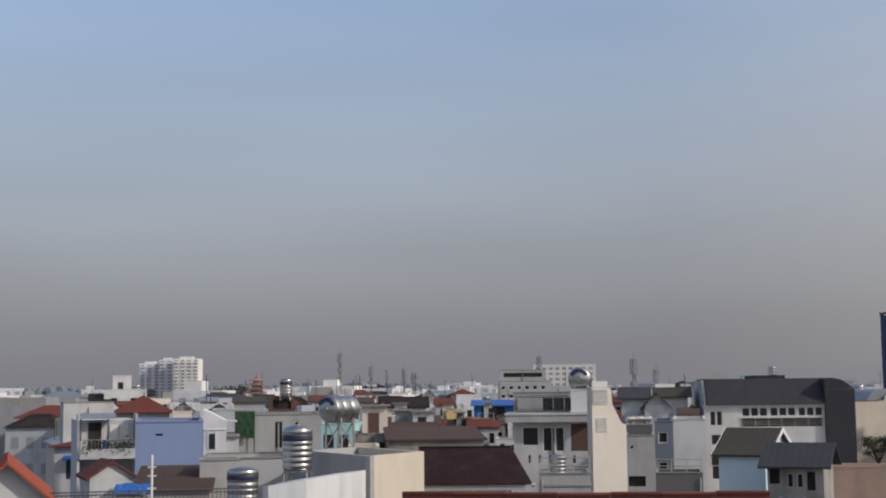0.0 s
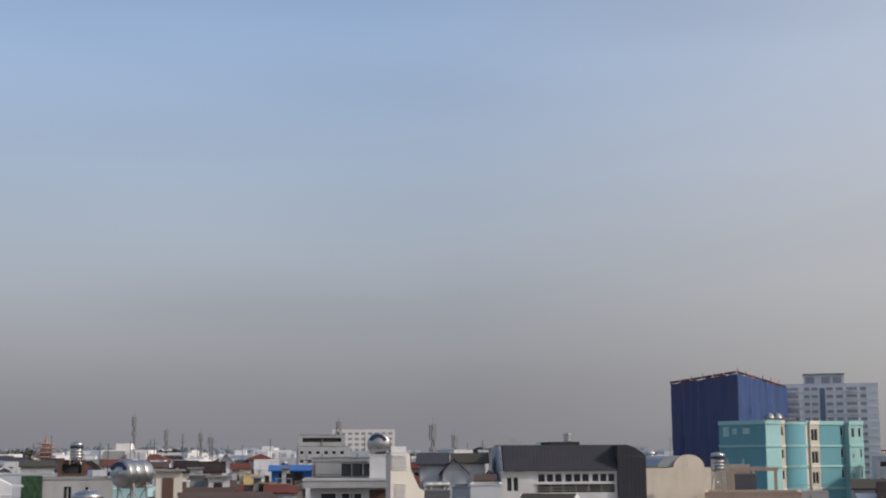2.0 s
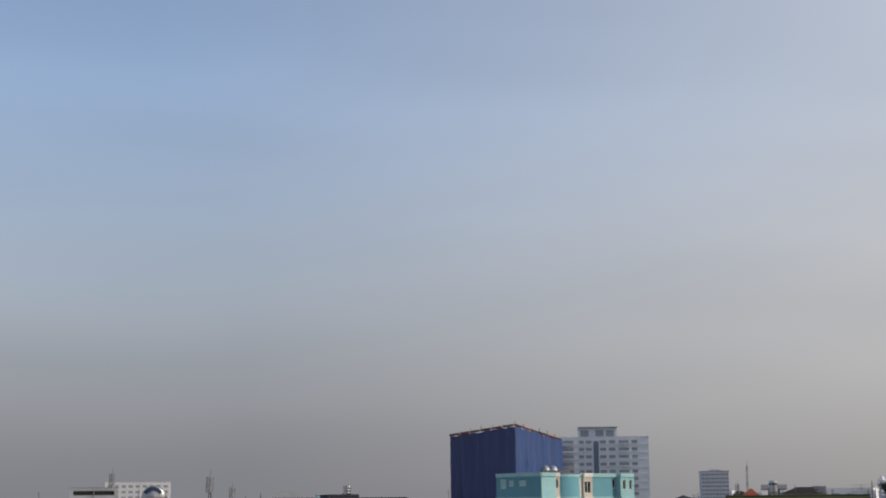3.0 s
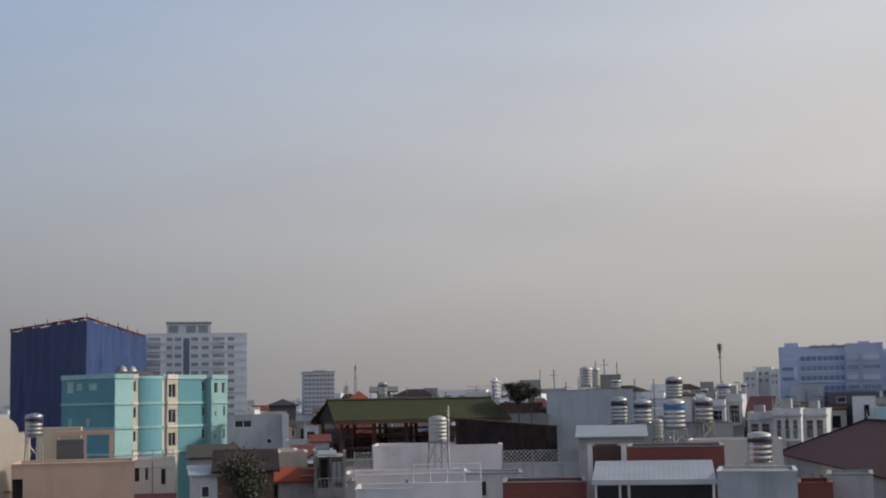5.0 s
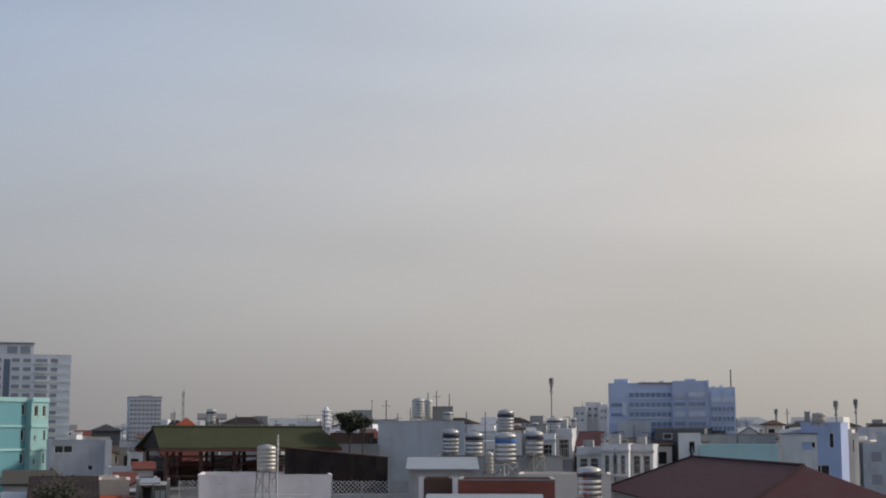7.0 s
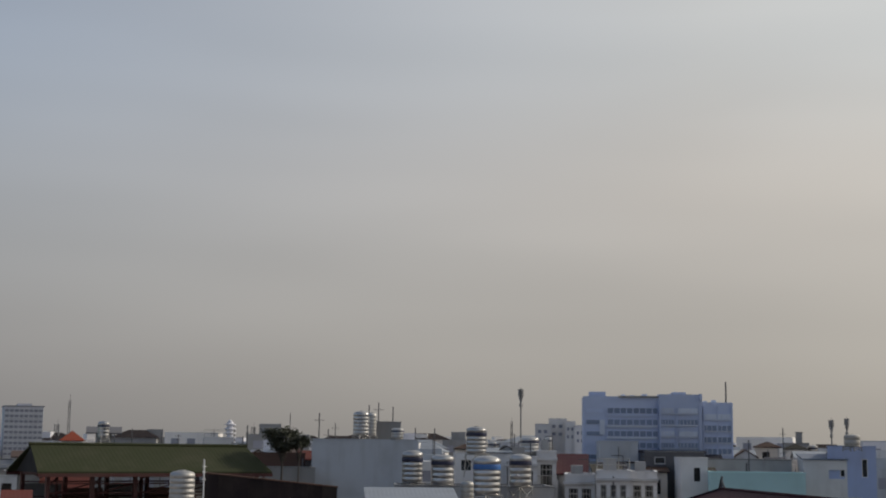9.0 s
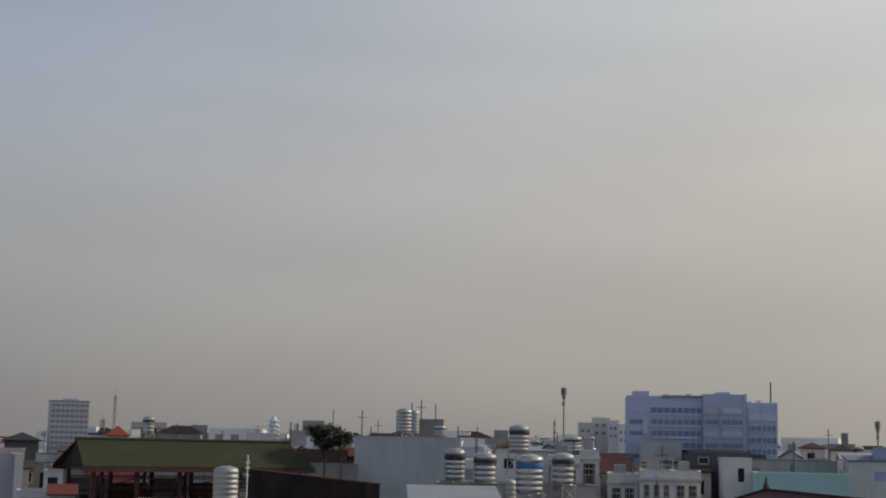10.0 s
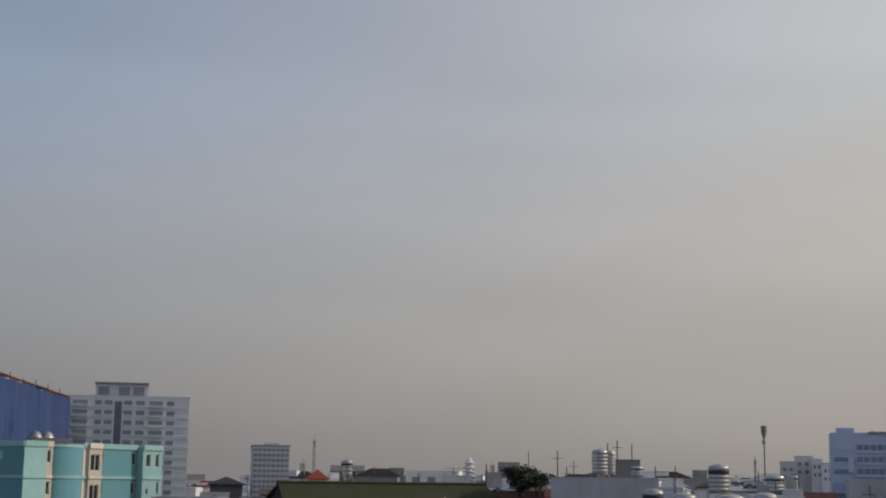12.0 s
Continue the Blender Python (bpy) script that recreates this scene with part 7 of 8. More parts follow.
house("white plastered small rooftop house under a red roof", -7.81, 115.30, 3.6, 1.14, 4.60, 13.93, WHITE, void=[(0.25, 12.66, 0.57, 0.82)], parapet=0.2, group="town houses", roof="gable_x", cover=REDROOF, rise=0.46, over=0.2)
house("ivory small rooftop house under a rusty roof", -8.08, 119.15, 3.4, 1.80, 4.40, 13.98, IVORY, win=[(0.2, 12.45, 0.44, 1.12)], void=[(1.09, 12.45, 0.44, 0.97)], parapet=0.2, group="town houses", roof="shed", cover=RUSTROOF, rise=0.69, over=0.2)
house("white plastered small rooftop house under a grey roof", -7.45, 121.24, 3.1, 1.81, 5.70, 14.22, WHITE, win=[(0.2, 12.64, 0.44, 1.16), (1.1, 12.66, 0.44, 1.1)], parapet=0.2, group="town houses", roof="gable_y", cover=OLIVEROOF, rise=0.55, over=0.2)
house("clean white small rooftop house under a rusty roof", -23.61, 143.97, 8.9, 2.29, 5.40, 15.74, BRIGHT, void=[(0.25, 14.15, 0.58, 0.98), (1.4, 13.81, 0.58, 1.4)], parapet=0.2, group="town houses", roof="shed", cover=RUSTROOF, rise=0.55, over=0.2)
house("pale blue small rooftop house under a brown roof", -36.24, 154.38, 12.8, 2.14, 4.80, 15.98, PALEBLUE, parapet=0.2, group="town houses", roof="shed", cover=BROWNROOF, rise=0.7, over=0.2)
house("cream small rooftop house under a rusty roof", -47.11, 176.90, 14.6, 1.80, 4.90, 16.48, CREAM, void=[(0.41, 14.14, 0.92, 1.64)], parapet=0.2, group="town houses", roof="shed", cover=RUSTROOF, rise=0.53, over=0.2)
house("cream small rooftop house with a terrace", -48.71, 191.12, 13.8, 3.58, 5.50, 16.59, CREAM, win=[(2.19, 14.04, 0.92, 1.92)], void=[(0.4, 14.18, 0.91, 1.56)], parapet=0.2, group="town houses")
house("pale grey small rooftop house with a terrace", -46.24, 192.75, 13.2, 2.04, 4.10, 16.63, PALEGREY, void=[(0.46, 14.59, 1.04, 1.3)], parapet=0.2, group="town houses")
house("pale blue small rooftop house under a red roof", -29.14, 151.98, 10.4, 2.72, 4.90, 15.88, PALEBLUE, void=[(0.3, 13.98, 0.69, 1.36), (1.66, 14.26, 0.69, 1.09)], parapet=0.2, group="town houses", roof="shed", cover=REDROOF, rise=0.66, over=0.2)
house("white plastered small rooftop house with a terrace", -31.25, 194.93, 8.8, 1.96, 4.20, 16.39, WHITE, win=[(0.43, 14.1, 0.98, 1.36)], parapet=0.2, group="town houses")
house("white plastered small rooftop house under a dark roof", -43.76, 162.44, 14.5, 3.58, 4.40, 16.16, WHITE, win=[(0.27, 14.57, 0.61, 0.98), (1.46, 14.39, 0.61, 1.14), (2.65, 13.94, 0.62, 1.68)], parapet=0.2, group="town houses", roof="shed", cover=DARKROOF, rise=0.66, over=0.2)
house("pale grey small rooftop house under a grey roof", -34.45, 137.93, 13.4, 3.11, 5.70, 15.94, PALEGREY, win=[(0.23, 14.38, 0.53, 1.0), (1.27, 14.18, 0.53, 1.22)], void=[(2.3, 14.58, 0.53, 0.87)], parapet=0.2, group="town houses", roof="shed", cover=OLIVEROOF, rise=0.58, over=0.2)
house("grey cement small rooftop house under a rusty roof", -42.77, 170.42, 13.8, 1.94, 5.30, 16.32, GREY, void=[(0.43, 14.36, 0.98, 1.28)], parapet=0.2, group="town houses", roof="gable_y", cover=RUSTROOF, rise=0.79, over=0.2)
house("grey cement small rooftop house with a terrace", -43.69, 178.54, 13.3, 2.96, 4.30, 16.36, GREY, void=[(0.33, 14.37, 0.75, 1.21), (1.81, 14.42, 0.76, 1.36)], parapet=0.2, group="town houses")
house("white plastered small rooftop house under a zinc roof", -40.65, 148.08, 15.0, 1.73, 4.30, 16.03, WHITE, win=[(0.39, 14.12, 0.88, 1.41)], parapet=0.2, group="town houses", roof="shed", cover=ZINC, rise=0.43, over=0.2)
house("dark weathered small rooftop house with a terrace", 5.83, 150.71, -2.6, 1.99, 5.90, 15.79, DARKGREY, void=[(0.43, 14.12, 0.98, 1.16)], parapet=0.2, group="town houses")
house("pale blue small rooftop house with a terrace", 8.41, 144.05, -3.6, 1.34, 5.10, 15.46, PALEBLUE, win=[(0.28, 13.65, 0.65, 1.16)], parapet=0.2, group="town houses")
house("white plastered small rooftop house with a terrace", 4.92, 146.67, -2.3, 1.98, 4.10, 15.43, WHITE, win=[(0.43, 13.66, 0.97, 1.25)], parapet=0.2, group="town houses")
house("white plastered small rooftop house with a terrace", 8.75, 142.23, -3.8, 1.23, 5.40, 15.36, WHITE, parapet=0.2, group="town houses")
house("pale blue small rooftop house under a brown roof", 4.10, 115.62, -2.2, 0.84, 5.60, 14.84, PALEBLUE, win=[(0.18, 13.59, 0.41, 0.73)], parapet=0.2, group="town houses", roof="gable_x", cover=BROWNROOF, rise=0.55, over=0.2)
house("cream small rooftop house under a rusty roof", 7.97, 114.41, -4.4, 1.50, 5.40, 14.81, CREAM, win=[(0.32, 13.54, 0.73, 0.87)], parapet=0.2, group="town houses", roof="gable_x", cover=RUSTROOF, rise=0.44, over=0.2)
house("cream small rooftop house under a dark roof", 9.12, 122.38, -4.5, 1.10, 4.40, 14.89, CREAM, win=[(0.23, 13.38, 0.53, 1.09)], parapet=0.2, group="town houses", roof="gable_y", cover=DARKROOF, rise=0.63, over=0.2)
house("white plastered small rooftop house under a grey roof", 7.68, 167.13, -2.9, 1.68, 4.10, 16.39, WHITE, void=[(0.36, 14.12, 0.81, 1.63)], parapet=0.2, group="town houses", roof="shed", cover=OLIVEROOF, rise=0.62, over=0.2)
house("dark weathered small rooftop house with a terrace", 3.57, 111.48, -2.1, 1.22, 5.50, 14.82, DARKGREY, win=[(0.26, 13.59, 0.6, 0.86)], parapet=0.2, group="town houses")
house("ivory small rooftop house with a terrace", -31.98, 108.27, 16.1, 1.53, 5.60, 15.52, IVORY, win=[(0.34, 14.33, 0.77, 0.68)], parapet=0.2, group="town houses")
house("clean white small rooftop house with a terrace", -35.86, 131.37, 14.8, 2.42, 5.10, 15.80, BRIGHT, parapet=0.2, group="town houses")
house("dark weathered small rooftop house with a terrace", -45.15, 137.43, 17.9, 1.36, 5.10, 16.19, DARKGREY, void=[(0.3, 14.78, 0.69, 0.88)], parapet=0.2, group="town houses")
house("grey cement small rooftop house under a dark roof", -32.59, 110.36, 16.0, 1.67, 5.30, 15.55, GREY, win=[(1.02, 14.36, 0.42, 0.69)], void=[(0.19, 14.41, 0.42, 0.64)], parapet=0.2, group="town houses", roof="gable_y", cover=DARKROOF, rise=0.65, over=0.2)
house("ivory small rooftop house with a terrace", -46.59, 148.94, 16.9, 2.31, 5.10, 16.40, IVORY, win=[(0.26, 14.75, 0.58, 0.96), (1.41, 14.75, 0.59, 1.12)], parapet=0.2, group="town houses")
house("pale blue small rooftop house under a brown roof", -51.09, 157.50, 17.6, 2.26, 5.90, 16.66, PALEBLUE, parapet=0.2, group="town houses", roof="shed", cover=BROWNROOF, rise=0.73, over=0.2)
house("ivory small rooftop house under a red roof", -42.66, 126.87, 18.0, 2.74, 5.30, 15.82, IVORY, parapet=0.2, group="town houses", roof="shed", cover=REDROOF, rise=0.4, over=0.2)
house("cream small rooftop house under a brown roof", -50.35, 140.77, 19.3, 2.03, 5.80, 16.27, CREAM, parapet=0.2, group="town houses", roof="shed", cover=BROWNROOF, rise=0.69, over=0.2)
house("clean white small rooftop house under a dark roof", -28.64, 105.91, 14.6, 1.98, 4.00, 15.45, BRIGHT, win=[(1.21, 14.37, 0.5, 0.61)], void=[(0.22, 14.23, 0.5, 0.83)], parapet=0.2, group="town houses", roof="gable_y", cover=DARKROOF, rise=0.59, over=0.2)
house("white plastered small rooftop house with a terrace", -41.18, 153.63, 14.4, 3.60, 4.60, 16.45, WHITE, win=[(0.27, 14.53, 0.6, 1.27), (1.46, 14.66, 0.6, 1.28), (2.66, 14.36, 0.61, 1.4)], parapet=0.2, group="town houses")
house("clean white small rooftop house under a dark roof", 103.28, 131.19, -41.4, 2.02, 4.40, 16.05, BRIGHT, parapet=0.2, group="town houses", roof="gable_x", cover=DARKROOF, rise=0.57, over=0.2)
house("clean white small rooftop house under a dark roof", 107.08, 125.72, -44.0, 1.40, 5.70, 16.14, BRIGHT, parapet=0.2, group="town houses", roof="shed", cover=DARKROOF, rise=0.74, over=0.2)
house("white plastered small rooftop house with a terrace", 105.52, 139.26, -40.0, 1.80, 4.20, 17.06, WHITE, void=[(0.38, 15.14, 0.87, 1.34)], parapet=0.2, group="town houses")
house("ivory small rooftop house with a terrace", 105.47, 124.31, -43.9, 1.28, 4.30, 16.04, IVORY, win=[(0.26, 14.54, 0.61, 0.91)], parapet=0.2, group="town houses")
house("ivory small rooftop house under a rusty roof", 106.71, 129.52, -42.9, 1.75, 4.80, 15.92, IVORY, void=[(0.37, 14.23, 0.84, 1.17)], parapet=0.2, group="town houses", roof="shed", cover=RUSTROOF, rise=0.77, over=0.2)
house("white plastered small rooftop house under a grey roof", 105.31, 123.63, -44.2, 2.00, 4.30, 15.91, WHITE, win=[(0.2, 14.46, 0.47, 0.96), (1.2, 14.48, 0.46, 0.99)], parapet=0.2, group="town houses", roof="gable_x", cover=OLIVEROOF, rise=0.45, over=0.2)
house("white plastered small rooftop house with a terrace", 108.39, 137.94, -41.0, 1.25, 4.90, 16.64, WHITE, win=[(0.26, 15.08, 0.6, 0.99)], parapet=0.2, group="town houses")
house("pale blue small rooftop house with a terrace", 98.48, 134.35, -39.0, 1.58, 4.70, 16.34, PALEBLUE, parapet=0.2, group="town houses")
house("ivory small rooftop house with a terrace", 110.61, 133.66, -42.8, 1.33, 5.10, 16.41, IVORY, void=[(0.28, 14.88, 0.64, 0.99)], parapet=0.2, group="town houses")
house("clean white small rooftop house under a grey roof", 99.17, 127.57, -41.2, 2.17, 5.60, 15.85, BRIGHT, win=[(0.23, 14.25, 0.51, 1.13), (1.31, 14.49, 0.52, 0.94)], parapet=0.2, group="town houses", roof="shed", cover=OLIVEROOF, rise=0.64, over=0.2)
house("clean white small rooftop house under a zinc roof", 105.44, 143.52, -38.9, 1.92, 4.60, 17.22, BRIGHT, void=[(0.41, 15.42, 0.93, 1.22)], parapet=0.2, group="town houses", roof="gable_y", cover=ZINC, rise=0.63, over=0.2)
house("white plastered small rooftop house under a rusty roof", 107.58, 134.31, -41.9, 1.95, 5.00, 16.63, WHITE, win=[(0.41, 14.87, 0.94, 1.21)], parapet=0.2, group="town houses", roof="shed", cover=RUSTROOF, rise=0.44, over=0.2)
house("clean white small rooftop house under a red roof", 110.12, 132.25, -43.1, 1.63, 4.30, 16.58, BRIGHT, void=[(0.34, 15.22, 0.79, 0.79)], parapet=0.2, group="town houses", roof="gable_x", cover=REDROOF, rise=0.54, over=0.2)
house("clean white small rooftop house with a terrace", 114.47, 133.79, -43.9, 1.51, 5.40, 16.77, BRIGHT, void=[(0.32, 15.29, 0.72, 0.96)], parapet=0.2, group="town houses")
house("ivory small rooftop house with a terrace", 103.92, 130.02, -42.0, 2.24, 4.70, 15.86, IVORY, parapet=0.2, group="town houses")
house("clean white small rooftop house with a terrace", 100.46, 135.81, -39.3, 1.73, 4.40, 16.21, BRIGHT, void=[(0.37, 14.55, 0.84, 1.06)], parapet=0.2, group="town houses")
house("clean white small rooftop house with a terrace", 131.68, 127.10, -50.2, 1.42, 4.10, 17.18, BRIGHT, void=[(0.28, 15.25, 0.65, 1.31)], parapet=0.2, group="town houses")
house("clean white small rooftop house under a zinc roof", 128.00, 130.85, -48.5, 2.62, 5.20, 17.16, BRIGHT, win=[(1.57, 15.65, 0.61, 0.93)], void=[(0.26, 15.44, 0.61, 1.08)], parapet=0.2, group="town houses", roof="gable_x", cover=ZINC, rise=0.53, over=0.2)
house("pale blue small rooftop house under a dark roof", 117.02, 125.01, -47.1, 1.40, 5.10, 16.57, PALEBLUE, win=[(0.29, 14.75, 0.65, 1.34)], parapet=0.2, group="town houses", roof="shed", cover=DARKROOF, rise=0.58, over=0.2)
house("ivory small rooftop house with a terrace", 128.38, 125.14, -50.0, 1.44, 4.60, 17.03, IVORY, void=[(0.29, 15.21, 0.66, 1.27)], parapet=0.2, group="town houses")
house("clean white small rooftop house under a zinc roof", 119.91, 136.03, -44.9, 1.71, 5.70, 17.04, BRIGHT, void=[(0.35, 15.54, 0.83, 0.79)], parapet=0.2, group="town houses", roof="gable_x", cover=ZINC, rise=0.44, over=0.2)
house("ivory small rooftop house under a zinc roof", 123.27, 134.99, -46.2, 2.52, 5.70, 17.15, IVORY, win=[(1.51, 15.54, 0.59, 0.93)], void=[(0.25, 15.67, 0.6, 0.83)], parapet=0.2, group="town houses", roof="gable_x", cover=ZINC, rise=0.56, over=0.2)
house("ivory small rooftop house under a zinc roof", 121.18, 138.47, -44.6, 1.81, 5.40, 17.18, IVORY, win=[(0.38, 15.71, 0.87, 0.93)], parapet=0.2, group="town houses", roof="gable_x", cover=ZINC, rise=0.66, over=0.2)
house("white plastered small rooftop house under a rusty roof", 123.00, 133.78, -46.3, 1.86, 4.50, 17.23, WHITE, void=[(0.39, 15.42, 0.88, 1.31)], parapet=0.2, group="town houses", roof="gable_y", cover=RUSTROOF, rise=0.57, over=0.2)
house("ivory small rooftop house with a terrace", 121.57, 127.13, -47.9, 2.71, 5.90, 16.95, IVORY, win=[(1.63, 15.51, 0.64, 0.86)], void=[(0.27, 15.41, 0.64, 0.88)], parapet=0.2, group="town houses")
house("ivory small rooftop house with a terrace", 117.55, 125.31, -47.2, 1.85, 5.20, 16.62, IVORY, void=[(0.39, 15.03, 0.88, 1.09)], parapet=0.2, group="town houses")
house("clean white small rooftop house under a dark roof", 116.47, 131.91, -45.0, 1.56, 5.40, 16.79, BRIGHT, win=[(0.33, 15.37, 0.75, 0.93)], parapet=0.2, group="town houses", roof="gable_x", cover=DARKROOF, rise=0.59, over=0.2)
house("clean white small rooftop house under a dark roof", 128.66, 127.81, -49.4, 2.00, 5.70, 17.02, BRIGHT, win=[(0.42, 15.17, 0.94, 1.35)], parapet=0.2, group="town houses", roof="shed", cover=DARKROOF, rise=0.59, over=0.2)
house("clean white small rooftop house with a terrace", 99.85, 137.32, -38.7, 1.69, 5.30, 16.78, BRIGHT, win=[(0.36, 14.91, 0.82, 1.34)], parapet=0.2, group="town houses")
house("clean white small rooftop house under a grey roof", 106.34, 147.83, -38.2, 2.10, 4.70, 17.30, BRIGHT, win=[(0.45, 15.49, 1.03, 1.13)], parapet=0.2, group="town houses", roof="gable_y", cover=OLIVEROOF, rise=0.61, over=0.2)
house("clean white small rooftop house under a zinc roof", 104.22, 146.41, -37.9, 2.14, 5.10, 17.29, BRIGHT, parapet=0.2, group="town houses", roof="shed", cover=ZINC, rise=0.42, over=0.2)
house("ivory small rooftop house with a terrace", 101.71, 147.28, -36.8, 1.34, 5.30, 17.14, IVORY, void=[(0.29, 15.46, 0.65, 1.17)], parapet=0.2, group="town houses")
house("ivory small rooftop house with a terrace", 102.13, 139.37, -38.8, 1.37, 5.50, 17.08, IVORY, win=[(0.29, 15.51, 0.66, 0.95)], parapet=0.2, group="town houses")
house("clean white small rooftop house with a terrace", 100.27, 146.00, -36.7, 1.99, 5.80, 17.26, BRIGHT, win=[(0.43, 15.74, 0.98, 1.01)], parapet=0.2, group="town houses")
house("ivory small rooftop house under a brown roof", 101.41, 138.85, -38.8, 1.66, 5.80, 17.04, IVORY, void=[(0.35, 15.18, 0.8, 1.28)], parapet=0.2, group="town houses", roof="shed", cover=BROWNROOF, rise=0.41, over=0.2)
house("clean white small rooftop house under a zinc roof", 105.59, 142.40, -39.1, 1.41, 5.70, 17.22, BRIGHT, win=[(0.3, 15.82, 0.68, 0.89)], parapet=0.2, group="town houses", roof="shed", cover=ZINC, rise=0.48, over=0.2)
house("ivory small rooftop house with a terrace", 64.77, 171.96, -20.2, 2.62, 4.30, 16.64, IVORY, parapet=0.2, group="town houses")
house("grey cement small rooftop house under a grey roof", 62.56, 150.56, -22.3, 1.65, 5.70, 15.30, GREY, void=[(0.37, 13.63, 0.84, 1.17)], parapet=0.2, group="town houses", roof="gable_y", cover=OLIVEROOF, rise=0.62, over=0.2)
house("white plastered small rooftop house with a terrace", 67.03, 167.88, -21.6, 2.53, 4.30, 16.29, WHITE, parapet=0.2, group="town houses")
house("grey cement small rooftop house with a terrace", 62.66, 159.21, -21.2, 2.33, 4.70, 15.53, GREY, win=[(0.27, 14.16, 0.6, 0.85)], void=[(1.43, 13.68, 0.61, 1.29)], parapet=0.2, group="town houses")
house("white plastered small rooftop house under a rusty roof", 68.47, 166.29, -22.1, 1.58, 5.10, 16.48, WHITE, parapet=0.2, group="town houses", roof="shed", cover=RUSTROOF, rise=0.51, over=0.2)
house("white plastered small rooftop house under a red roof", 54.54, 132.16, -22.0, 1.46, 4.60, 14.33, WHITE, parapet=0.2, group="town houses", roof="gable_x", cover=REDROOF, rise=0.49, over=0.2)
house("pale blue small rooftop house with a terrace", 61.18, 150.60, -21.7, 1.38, 4.10, 15.28, PALEBLUE, void=[(0.31, 13.85, 0.71, 0.98)], parapet=0.2, group="town houses")
house("clean white small rooftop house with a terrace", 54.44, 137.45, -21.2, 2.02, 4.40, 14.34, BRIGHT, parapet=0.2, group="town houses")
house("dark weathered small rooftop house with a terrace", 56.33, 150.61, -19.8, 1.78, 5.20, 15.08, DARKGREY, parapet=0.2, group="town houses")
house("white plastered small rooftop house with a terrace", 56.72, 158.13, -18.9, 1.81, 4.70, 15.68, WHITE, parapet=0.2, group="town houses")
house("cream small rooftop house under a rusty roof", 60.34, 156.48, -20.6, 1.79, 4.10, 15.33, CREAM, win=[(0.4, 13.81, 0.91, 1.01)], parapet=0.2, group="town houses", roof="gable_x", cover=RUSTROOF, rise=0.53, over=0.2)
house("white plastered small rooftop house under a zinc roof", 44.16, 104.42, -22.5, 1.30, 5.30, 12.34, WHITE, win=[(0.8, 11.24, 0.33, 0.82)], void=[(0.14, 11.36, 0.33, 0.65)], parapet=0.2, group="town houses", roof="gable_x", cover=ZINC, rise=0.51, over=0.2)
house("dark weathered small rooftop house under a dark roof", 44.50, 128.84, -17.8, 1.67, 4.10, 13.55, DARKGREY, parapet=0.2, group="town houses", roof="shed", cover=DARKROOF, rise=0.59, over=0.2)
house("cream small rooftop house with a terrace", 41.31, 108.07, -20.1, 2.00, 5.90, 12.49, CREAM, parapet=0.2, group="town houses")
house("pale grey small rooftop house with a terrace", 48.49, 110.90, -23.5, 1.39, 4.50, 12.08, PALEGREY, win=[(0.15, 11.13, 0.35, 0.61), (0.85, 10.88, 0.35, 0.85)], parapet=0.2, group="town houses")
house("grey cement small rooftop house under a grey roof", 46.73, 115.45, -21.5, 1.50, 5.40, 12.61, GREY, parapet=0.2, group="town houses", roof="gable_x", cover=OLIVEROOF, rise=0.56, over=0.2)
house("cream small rooftop house under a grey roof", 46.53, 130.03, -18.5, 1.44, 5.90, 13.77, CREAM, void=[(0.32, 12.39, 0.73, 0.9)], parapet=0.2, group="town houses", roof="gable_y", cover=OLIVEROOF, rise=0.7, over=0.2)
house("grey cement small rooftop house with a terrace", 47.40, 130.77, -19.0, 2.04, 5.50, 13.63, GREY, win=[(0.23, 12.5, 0.52, 0.78)], void=[(1.25, 12.38, 0.52, 0.74)], parapet=0.2, group="town houses")
house("ivory small rooftop house under a red roof", 48.36, 120.57, -21.2, 1.42, 4.40, 13.00, IVORY, win=[(0.16, 11.8, 0.36, 0.83), (0.87, 11.7, 0.36, 0.96)], parapet=0.2, group="town houses", roof="gable_y", cover=REDROOF, rise=0.49, over=0.2)
house("ivory small rooftop house under a grey roof", 51.14, 125.48, -21.8, 1.89, 5.20, 13.10, IVORY, void=[(0.21, 11.81, 0.48, 0.86), (1.15, 11.73, 0.48, 0.95)], parapet=0.2, group="town houses", roof="gable_y", cover=OLIVEROOF, rise=0.5, over=0.2)
house("pale blue small rooftop house under a zinc roof", 46.55, 115.85, -21.4, 1.97, 5.70, 12.50, PALEBLUE, win=[(0.22, 11.5, 0.5, 0.59), (1.2, 11.35, 0.5, 0.76)], parapet=0.2, group="town houses", roof="shed", cover=ZINC, rise=0.74, over=0.2)
house("ivory small rooftop house under a red roof", 50.98, 127.01, -21.3, 1.54, 4.40, 13.33, IVORY, parapet=0.2, group="town houses", roof="shed", cover=REDROOF, rise=0.77, over=0.2)
house("grey cement small rooftop house with a terrace", 44.62, 112.03, -20.9, 1.13, 5.90, 12.55, GREY, void=[(0.25, 11.6, 0.57, 0.65)], parapet=0.2, group="town houses")
house("white plastered small rooftop house under a red roof", 88.37, 152.41, -31.5, 1.91, 5.90, 16.57, WHITE, void=[(0.42, 14.6, 0.95, 1.3)], parapet=0.2, group="town houses", roof="gable_x", cover=REDROOF, rise=0.71, over=0.2)
house("pale blue small rooftop house under a rusty roof", 92.30, 161.28, -31.0, 1.62, 5.40, 16.90, PALEBLUE, void=[(0.35, 15.03, 0.81, 1.22)], parapet=0.2, group="town houses", roof="shed", cover=RUSTROOF, rise=0.68, over=0.2)
